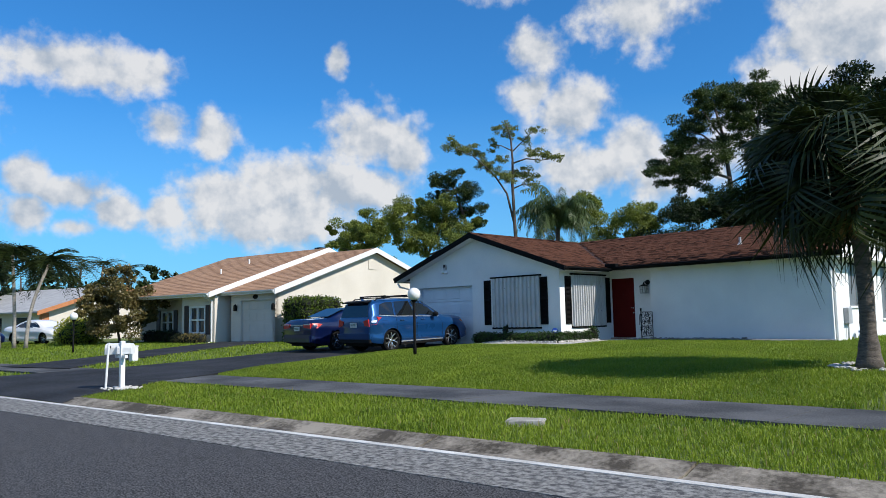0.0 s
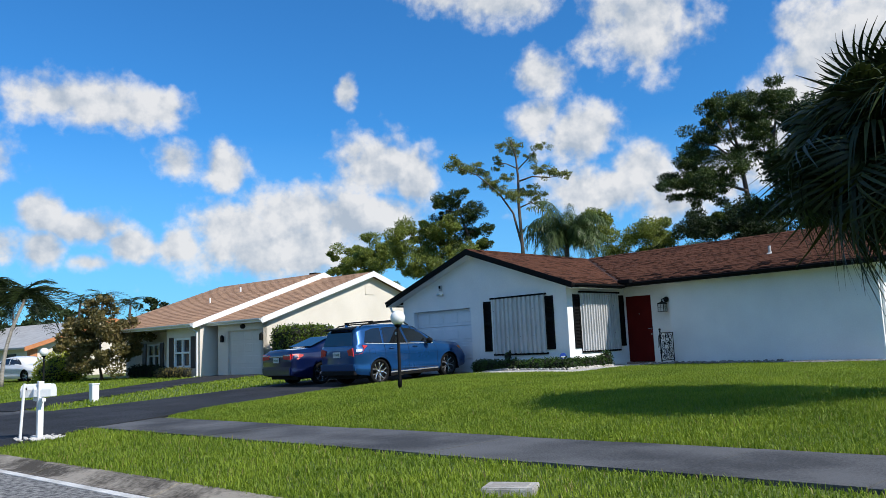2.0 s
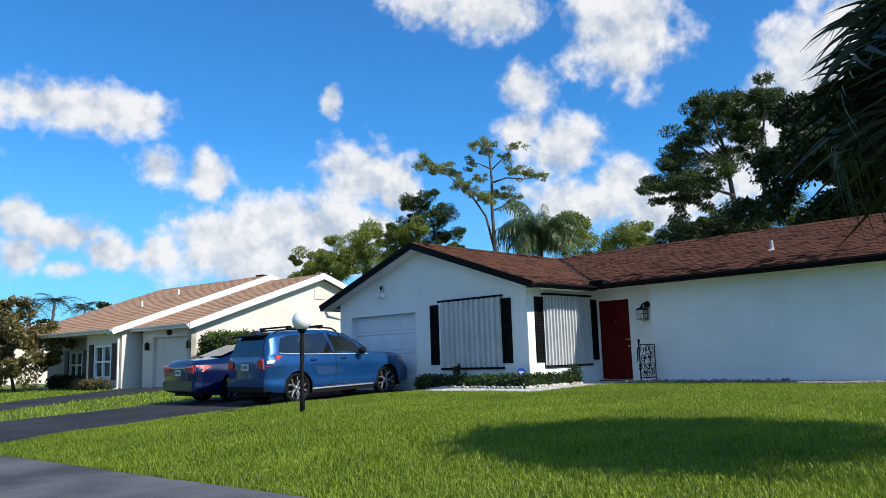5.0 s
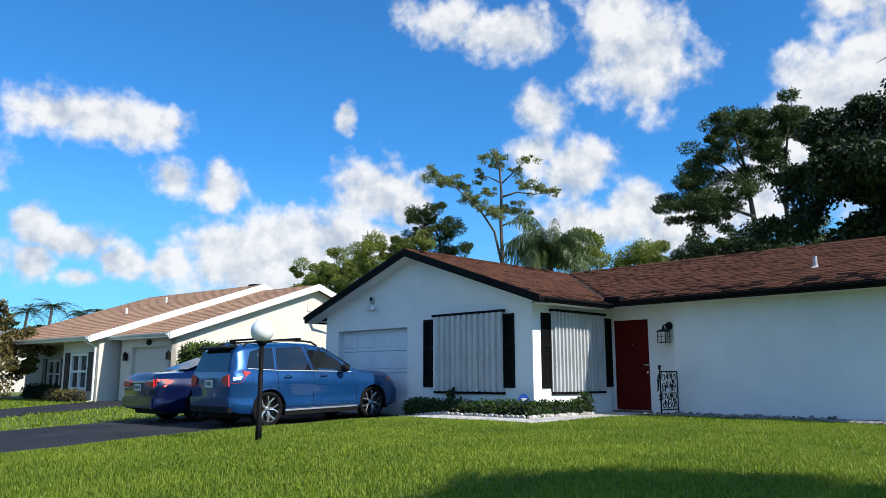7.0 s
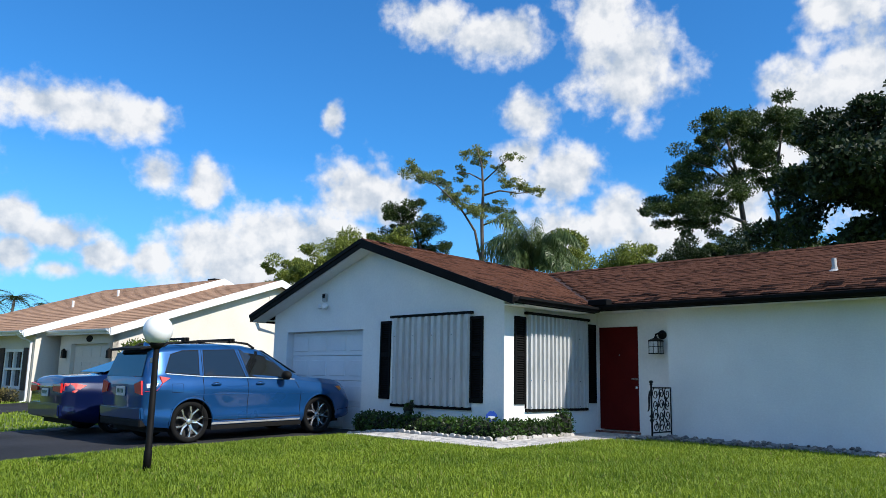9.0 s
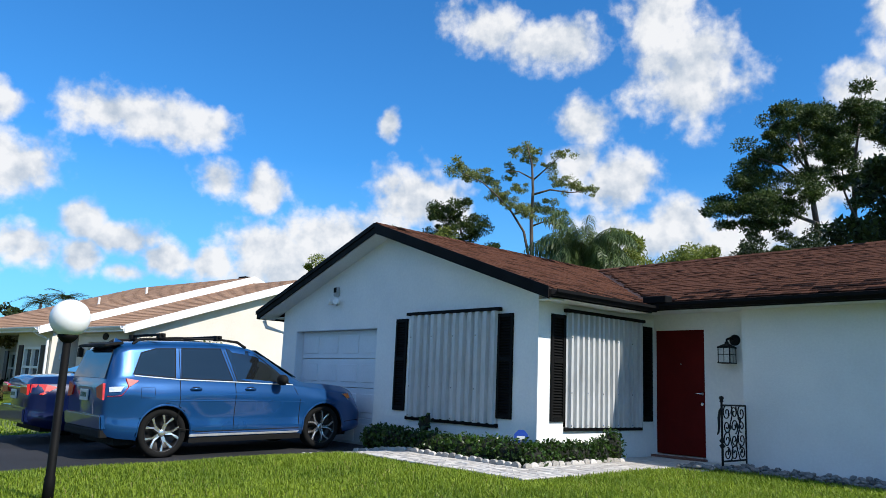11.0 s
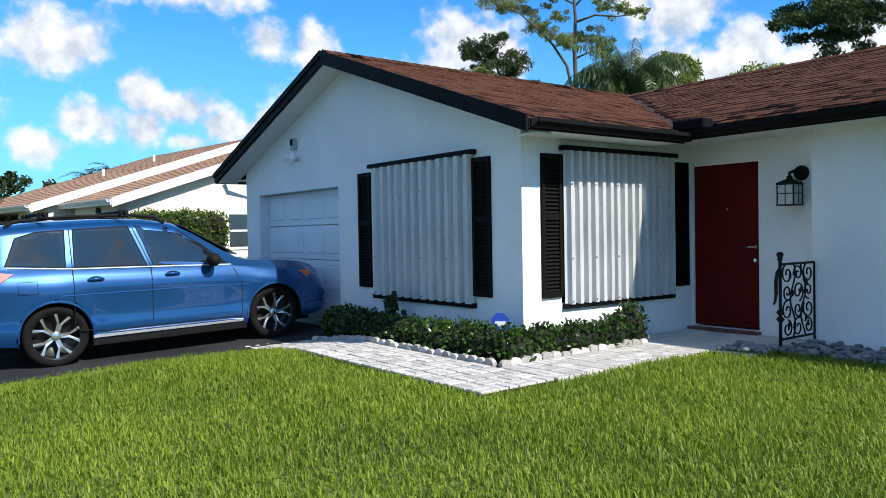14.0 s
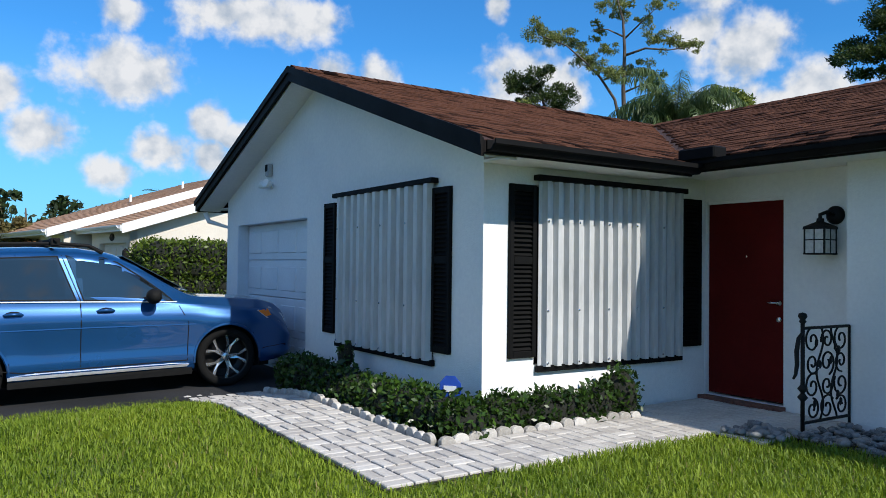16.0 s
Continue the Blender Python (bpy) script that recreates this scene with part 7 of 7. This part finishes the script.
def cpart(name, bm, mat, label=""):
    bm.transform(NC)
    return part(name, bm, mat, hc, label)


bm = bmesh.new()
prism(bm, [(0, 0, 0.3), (0, 12, 0.3), (0, 12, 2.7), (0, 6, 4.5), (0, 0, 2.7)], (-0.25, 0, 0), (0, 0, 0))
cpart("gable_wall", bm, CREAM)
cpart("front_wall", box(bmesh.new(), -14, -0.25, 0, 0.25, 0.3, 2.7), CREAM)
cpart("back_wall", box(bmesh.new(), -14, -0.25, 11.75, 12, 0.3, 2.7), CREAM)
for s in (0, 1):
    y0, y1 = (-0.7, 6) if s == 0 else (12.7, 6)
    bm = bmesh.new()
    prism(bm, [(-14.3, y0, 2.6), (0.5, y0, 2.6), (0.5, y1, 4.65), (-14.3, y1, 4.65)], (0, 0, -0.12), (0, 0, 0))
    cpart("roof_slope", bm, GREYROOF)
    bm = bmesh.new()
    prism(bm, [(0.5, y0, 2.62), (0.5, y1, 4.67), (0.5, y1, 4.37), (0.5, y0, 2.32)], (0, 0, 0), (0.06, 0, 0))
    cpart("rake_board", bm, ORANGE, "orange painted rake board")
for x in (-10, -6, -2.5):
    cpart("window", box(bmesh.new(), x - 0.8, x + 0.8, -0.03, 0.02, 1.0, 2.2), PANE)
cpart("quoin", box(bmesh.new(), -0.3, 0.03, -0.04, 0.5, 0.3, 2.5), ORANGE)
# a red-roofed house beyond
NR = Matrix.Translation((-84.0, 20.0, 0)) @ Matrix.Rotation(radians(20), 4, "Z")
hd = thing("red_roof_house", NR.translation + Vector((0, 0, 0.3)), "distant bungalow with terracotta roof", "house")
bm = bmesh.new()
box(bm, -8, 8, 0, 10, 0.2, 2.7)
bm.transform(NR)
part("wall", bm, CREAM, hd)
bm = bmesh.new()
prism(bm, [(8.6, -0.6, 2.6), (8.6, 10.6, 2.6), (8.6, 5, 4.6)], (-17.2, 0, 0), (0, 0, 0))
bm.transform(NR)
part("roof", bm, ORANGE, hd)




# ---- entry walk, edging, pebbles ----
def frustum(w, d, h, r=0.006):
    verts = [(sx * w / 2, sy * d / 2, 0) for sx, sy in ((-1, -1), (1, -1), (1, 1), (-1, 1))] + [(sx * w / 2, sy * d / 2, h - r) for sx, sy in ((-1, -1), (1, -1), (1, 1), (-1, 1))] + [(sx * (w / 2 - r), sy * (d / 2 - r), h) for sx, sy in ((-1, -1), (1, -1), (1, 1), (-1, 1))]
    faces = [(0, 3, 2, 1), (8, 9, 10, 11)]
    for a, b in ((0, 4), (4, 8)):
        faces += [(a + k, a + (k + 1) % 4, b + (k + 1) % 4, b + k) for k in range(4)]
    return verts, faces


path = thing("entry_walk", (-14.1, 19, 0.5), "pale grey concrete paver walk along the flower bed", "path", kind="structure")


def walk_z(x, y):
    return land(x, y) + 0.004


bm = bmesh.new()
for x0, x1, y0, y1 in ((-18.32, -13.70, 18.36, 19.22), (-14.50, -13.70, 19.22, 21.45), (-14.865, -13.20, 21.45, 22.86)):
    n = 12
    top = [[bm.verts.new((x0 + (x1 - x0) * k / n, y, walk_z(x0 + (x1 - x0) * k / n, y) - 0.012)) for y in (y0, y1)] for k in range(n + 1)]
    low = [[bm.verts.new((v.co.x, v.co.y, v.co.z - 0.1)) for v in r] for r in top]
    for k in range(n):
        bm.faces.new((top[k][0], top[k + 1][0], top[k + 1][1], top[k][1]))
        for e in (0, 1):
            bm.faces.new((top[k][e], top[k + 1][e], low[k + 1][e], low[k][e]))
part("bedding", bm, PAVERBED, path)
rng = random.Random(41)
pv = quick_mesh("paver", *frustum(0.191, 0.093, 0.06, 0.006), PAVER)


pv_rest_v, pv_rest_f = [], []


def lay(x0, x1, y0, y1, single=True):
    """Pavers in pairs, each pair turned against its neighbours."""
    nx, ny = round((x1 - x0) / 0.206), round((y1 - y0) / 0.206)
    px_, py_ = (x1 - x0) / nx, (y1 - y0) / ny
    for i in range(nx):
        for j in range(ny):
            for k in (-1, 1):
                turned = (i + j) % 2
                x, y = x0 + px_ * (i + 0.5), y0 + py_ * (j + 0.5)
                x, y = (x + k * px_ / 4, y) if turned else (x, y + k * py_ / 4)
                tilt = Euler((rng.uniform(-0.014, 0.014), rng.uniform(-0.014, 0.014), rng.uniform(-0.02, 0.02) + (math.pi / 2 if turned else 0)))
                m = Matrix.LocRotScale((x, y, walk_z(x, y) - 0.052 + rng.uniform(-0.003, 0.003)), tilt, None)
                if single:
                    share("paver", pv, m, path)
                else:
                    base = len(pv_rest_v)
                    pv_rest_v.extend(tuple(m @ v.co) for v in pv.vertices)
                    pv_rest_f.extend(tuple(base + q for q in p.vertices) for p in pv.polygons)


lay(-18.25, -13.72, 18.37, 19.21)
lay(-14.45, -13.70, 19.22, 21.45)
lay(-14.84, -13.22, 21.46, 22.84, False)
tagged(add_mesh("paver_rest", quick_mesh("paver_rest", pv_rest_v, pv_rest_f, PAVER), path), kind="stuff")

bed = thing("bed_edging", (-16, 19.24, 0.5), "scalloped white concrete edging round the flower bed", "edging", kind="structure")
# bed soil, in the near-black shade colour of the hedge cores
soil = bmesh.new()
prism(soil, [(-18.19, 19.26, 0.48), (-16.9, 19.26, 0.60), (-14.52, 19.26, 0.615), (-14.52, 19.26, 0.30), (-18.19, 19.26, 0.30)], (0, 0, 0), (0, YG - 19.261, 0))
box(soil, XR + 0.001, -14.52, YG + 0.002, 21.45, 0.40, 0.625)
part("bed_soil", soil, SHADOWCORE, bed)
bm = bmesh.new()
prism(bm, [(-0.066, 0, 0), (0.066, 0, 0), (0.066, 0, 0.080), (0.045, 0, 0.105), (0, 0, 0.116), (-0.045, 0, 0.105), (-0.066, 0, 0.080)], (0, -0.026, 0), (0, 0.026, 0))
bmesh.ops.bevel(bm, geom=[e for e in bm.edges if e.calc_length() < 0.07], offset=0.006, segments=1, affect="EDGES")
first = part("edging_stone", bm, EDGING, bed)
first.matrix_basis = Matrix.Translation((-18.12, 19.24, walk_z(-18.12, 19.24) - 0.05))
x = -17.985
while x < -14.5:
    share("edging_stone", first.data, Matrix.LocRotScale((x, 19.24 + rng.uniform(-0.012, 0.012), walk_z(x, 19.24) - 0.05 + rng.uniform(-0.01, 0.01)), Euler((rng.uniform(-0.1, 0.1), rng.uniform(-0.06, 0.06), rng.uniform(-0.08, 0.08))), None), bed)
    x += 0.135
y = 19.32
while y < 21.42:
    share("edging_stone", first.data, Matrix.LocRotScale((-14.49 + rng.uniform(-0.015, 0.015), y, walk_z(-14.5, y) - 0.05 + rng.uniform(-0.015, 0.012)), Euler((rng.uniform(-0.12, 0.12), rng.uniform(-0.08, 0.08), math.pi / 2 + rng.uniform(-0.15, 0.15))), None), bed)
    y += 0.137
for k in range(6):
    share("edging_stone", first.data, Matrix.LocRotScale((-18.36, 18.40 + 0.135 * k, walk_z(-18.3, 18.4) - 0.095), Euler((0.05, 0, math.pi / 2)), None), bed)

pebbles = thing("pebble_bed", (-11, 22.25, 0.6), "grey river pebbles along the white wall", "pebbles", kind="structure")
shapes = []
for k in range(5):
    bm = bmesh.new()
    bmesh.ops.create_icosphere(bm, subdivisions=1, radius=1.0)
    for v in bm.verts:
        v.co *= 1 + 0.16 * noise.noise(v.co * 1.7 + Vector((k * 9, 0, 0)))
        v.co.z *= 0.62
    me = bpy.data.meshes.new("pebble")
    bm.to_mesh(me)
    bm.free()
    me.materials.append(PEBBLE)
    me.shade_smooth()
    shapes.append(me)
bm = bmesh.new()
box(bm, -13.25, XE, 21.86, YW - 0.002, 0.45, 0.62)
box(bm, -13.68, -13.25, 21.50, 21.9, 0.45, 0.62)
part("pebble_soil", bm, PAVERBED, pebbles)
for k in range(300):
    x = -13.62 + 3.6 * rng.random() ** 1.1
    y = rng.uniform(21.80, 22.60) if x > -13.2 else rng.uniform(21.48, 21.92)
    s = rng.uniform(0.024, 0.047)
    share("pebble", shapes[k % 5], Matrix.LocRotScale((x, y, 0.625 + s * 0.40 + rng.uniform(0, 0.035)), Euler((rng.uniform(-0.4, 0.4), rng.uniform(-0.4, 0.4), rng.uniform(0, 6.28))), (s * 1.25, s, s)), pebbles)
bm = bmesh.new()
for k in range(1300):
    x, y, s = rng.uniform(-13.2 if k < 650 else -10.6, XE), rng.uniform(21.85, 22.6), rng.uniform(0.024, 0.048)
    bmesh.ops.create_icosphere(bm, subdivisions=1, radius=s, matrix=Matrix.LocRotScale((x, y, 0.615 + s * 0.3), Euler((0, 0, rng.uniform(0, 6))), (1.25, 1, 0.65)))
tagged(part("pebble_rest", bm, PEBBLE, pebbles), kind="stuff")

# ---- shingles in courses ----
EXPO = 0.142
tabs = [quick_mesh("shingle", *frustum(w, 0.185, 0.017, 0.004), SHINGLE) for w in (0.12, 0.19, 0.27)]
WID = (0.12, 0.19, 0.27)
ca = 1 / math.sqrt(1 + SL * SL)
sa = SL * ca
rest_v, rest_f = [], []
rng = random.Random(77)
for slope in ("east", "front"):
    row = 0
    while True:
        b = 0.02 + row * EXPO
        h = b * ca
        if h > (3.94 if slope == "east" else YR - YEV - 0.03):
            break
        if slope == "east":
            lo, hi = YF + 0.0, VY + h
            frame_m = lambda a: Matrix(((0, -ca, sa, XER - h), (1, 0, 0, a), (0, sa, ca, ZE + h * SL + 0.001), (0, 0, 0, 1)))
        else:
            lo, hi = VX - h, XWE
            frame_m = lambda a: Matrix(((1, 0, 0, a), (0, ca, -sa, YEV + h), (0, sa, ca, ZEW + h * SL + 0.001), (0, 0, 0, 1)))
        a = lo + rng.uniform(0.0, 0.15)
        while a < hi - 0.05:
            k = rng.choice((0, 1, 1, 2))
            w = min(WID[k], hi - a)
            m = frame_m(a + w / 2) @ Matrix.Translation((0, 0.09, rng.choice((0.0, 0.0, 0.005)))) @ Matrix.Rotation(-0.05, 4, "X") @ Matrix.Diagonal((w / WID[k] * 0.985, 1, 1, 1))
            near = row < 5 and (slope == "east" or a < -8.6)
            if near:
                share("shingle", tabs[k], m, roof)
            else:
                base = len(rest_v)
                rest_v += [tuple(m @ v.co) for v in tabs[k].vertices]
                rest_f += [tuple(base + i for i in p.vertices) for p in tabs[k].polygons]
            a += w
        row += 1
me = quick_mesh("shingle_rest", rest_v, rest_f, SHINGLE)
ob = add_mesh("shingle_rest", me, roof)
tagged(ob, kind="stuff")

# painted brick courses of the wing wall: joints pressed in
bm = bmesh.new()
z = 0.62
while z < 2.8:
    box(bm, XW + 0.004, XE - 0.004, YW - 0.004, YW + 0.01, z, z + 0.062)
    z += 0.0735
tagged(part("brick_course", bm, BRICKWHITE, house), kind="stuff")

# ---- grass ----
def land_np(x, y):
    s = y - 5.62 - SLANT * (x + 10)
    z = np.interp(s, [p[0] for p in RISE], [p[1] for p in RISE])
    low = np.interp(s, [p[0] for p in DRIVE_RISE], [p[1] for p in DRIVE_RISE])
    k = np.clip((x + 18.35) / 1.6, 0, 1)
    k = k * k * (3 - 2 * k)
    return np.where(s > 4.3, low + (z - low) * k, z)


def patchy(x, y, f):
    return np.sin(x * f + 1.3 * np.sin(y * f * 0.7)) * np.sin(y * f * 1.1 + 1.7 * np.sin(x * f * 0.6 + 2))


def blades(n, x0, x1, y0, y1, keep, length, width, rng, mat, name, label, lift=0.0):
    x, y = rng.uniform(x0, x1, n), rng.uniform(y0, y1, n)
    ok = keep(x, y)
    x, y = x[ok], y[ok]
    n = len(x)
    z = land_np(x, y) - 0.03 + lift
    a = rng.uniform(0, 2 * np.pi, n)
    lean = rng.uniform(0.15, 0.95, n)
    L = length * rng.uniform(0.55, 1.25, n) * (1 + 0.22 * patchy(x, y, 1.7))
    w = width * rng.uniform(0.7, 1.25, n)
    dx, dy = np.cos(a), np.sin(a)
    tw = a + rng.uniform(0.9, 2.2, n)
    sx, sy = np.cos(tw) * w / 2, np.sin(tw) * w / 2
    p = np.stack([x, y, z], 1)
    side = np.stack([sx, sy, np.zeros(n)], 1)
    m1 = p + np.stack([dx * L * lean * 0.35, dy * L * lean * 0.35, L * 0.62], 1)
    tip = p + np.stack([dx * L * lean, dy * L * lean, L * (1.0 - 0.45 * lean ** 2)], 1)
    co = np.stack([p - side, p + side, m1 + side * 0.85, m1 - side * 0.85, tip], 1).reshape(-1, 3)
    k = 5 * np.arange(n)
    tri = np.concatenate([np.stack([k, k + 1, k + 2], 1), np.stack([k, k + 2, k + 3], 1), np.stack([k + 3, k + 2, k + 4], 1)])
    return tagged(new(name, tri_mesh(name, co, tri, mat)), label, "grass", kind="stuff")


DR = [(5.1, -15.3), (7.2, -16.2), (9.3, -17.25), (12.5, -18.12), (20.0, -18.50)]


def lawn_keep(x, y):
    s = y - 5.62 - SLANT * (x + 10)
    ok = (s > 4.24) & (x > np.interp(y, [p[0] for p in DR], [p[1] for p in DR])) & (y < 21.84)
    ok &= ~((x < -13.69) & (y > 18.35) & (x > -18.4))
    ok &= ~((x < -13.66) & (y > 21.46))
    ok &= ~((x < -18.0) & (y > 18.3))
    ok &= (x - palm_base.x) ** 2 + (y - palm_base.y) ** 2 > 0.42 ** 2
    return ok


def verge_keep(x, y):
    s = y - 5.62 - SLANT * (x + 10)
    ok = (s > 0.46) & (s < 2.53) & (x > np.interp(y, [p[0] for p in DR], [p[1] for p in DR]) + 0.05)
    c, sn = math.cos(radians(28)), math.sin(radians(28))
    u, v = (x - dx) * c + (y - dy) * sn, -(x - dx) * sn + (y - dy) * c
    ok &= (np.abs(u) > 0.24) | (np.abs(v) > 0.15)
    return ok & ((x - mx) ** 2 + (y - my) ** 2 > 0.16)


grng = np.random.default_rng(7)
LAWN = "bright green lawn of broad-bladed grass"
blades(520000, -18.5, -3.5, 9.4, 21.9, lawn_keep, 0.066, 0.0085, grng, GRASS, "lawn_grass", LAWN)
blades(9000, -18.5, -3.5, 9.4, 21.9, lawn_keep, 0.07, 0.007, grng, DRYBLADE, "dry_grass", "dry straw-coloured blades in the lawn")
blades(60000, -3.5, 8.0, 9.4, 24.0, lambda x, y: (y - 5.62 - SLANT * (x + 10) > 4.24) & ((x > -7.0) | (y < 21.8)), 0.11, 0.016, grng, GRASS, "lawn_grass", LAWN)
blades(26000, -7.5, 3.0, 21.7, 30.0, lambda x, y: x > XE + 0.3, 0.11, 0.018, grng, GRASS, "lawn_grass", LAWN)
blades(200000, -16.5, 6.0, 4.8, 10.0, verge_keep, 0.074, 0.009, grng, GRASS, "verge_grass", "green verge grass between street and sidewalk")
blades(4500, -16.5, 6.0, 4.8, 10.0, verge_keep, 0.09, 0.008, grng, DRYBLADE, "dry_grass", "dry straw-coloured blades in the verge")
DL = [(4.5, -23.6), (7.2, -22.7), (9.6, -22.6), (12.6, -23.1), (20.0, -24.2)]


def far_keep(x, y):
    s = y - 5.62 - SLANT * (x + 10)
    ua = np.clip((-23.6 - x) / 9.2, 0, 1)
    ub = np.clip((-27.3 - x) / 9.0, 0, 1)
    ya, yb = 8.2 + 14.6 * ua ** 1.35, 7.4 + 13.6 * ub
    drive = (y < ya + 0.05) & (y > yb - 0.05) & (x > -36.5) & (s > 4.3)
    house_b = (y > 19.6 + 0.14 * (x + 31.7)) & (x < -31.5) & (y > 15)
    ok = (s > 0.4) & ~drive & ~house_b & (x < np.interp(y, [p[0] for p in DL], [p[1] for p in DL]))
    return ok & ~((s < 4.3) & (s > 2.5)) & (y < 30)


blades(90000, -62, -22.6, 1.0, 24.0, far_keep, 0.085, 0.026, grng, GRASS, "neighbour_grass", "green grass of the neighbouring lawns")
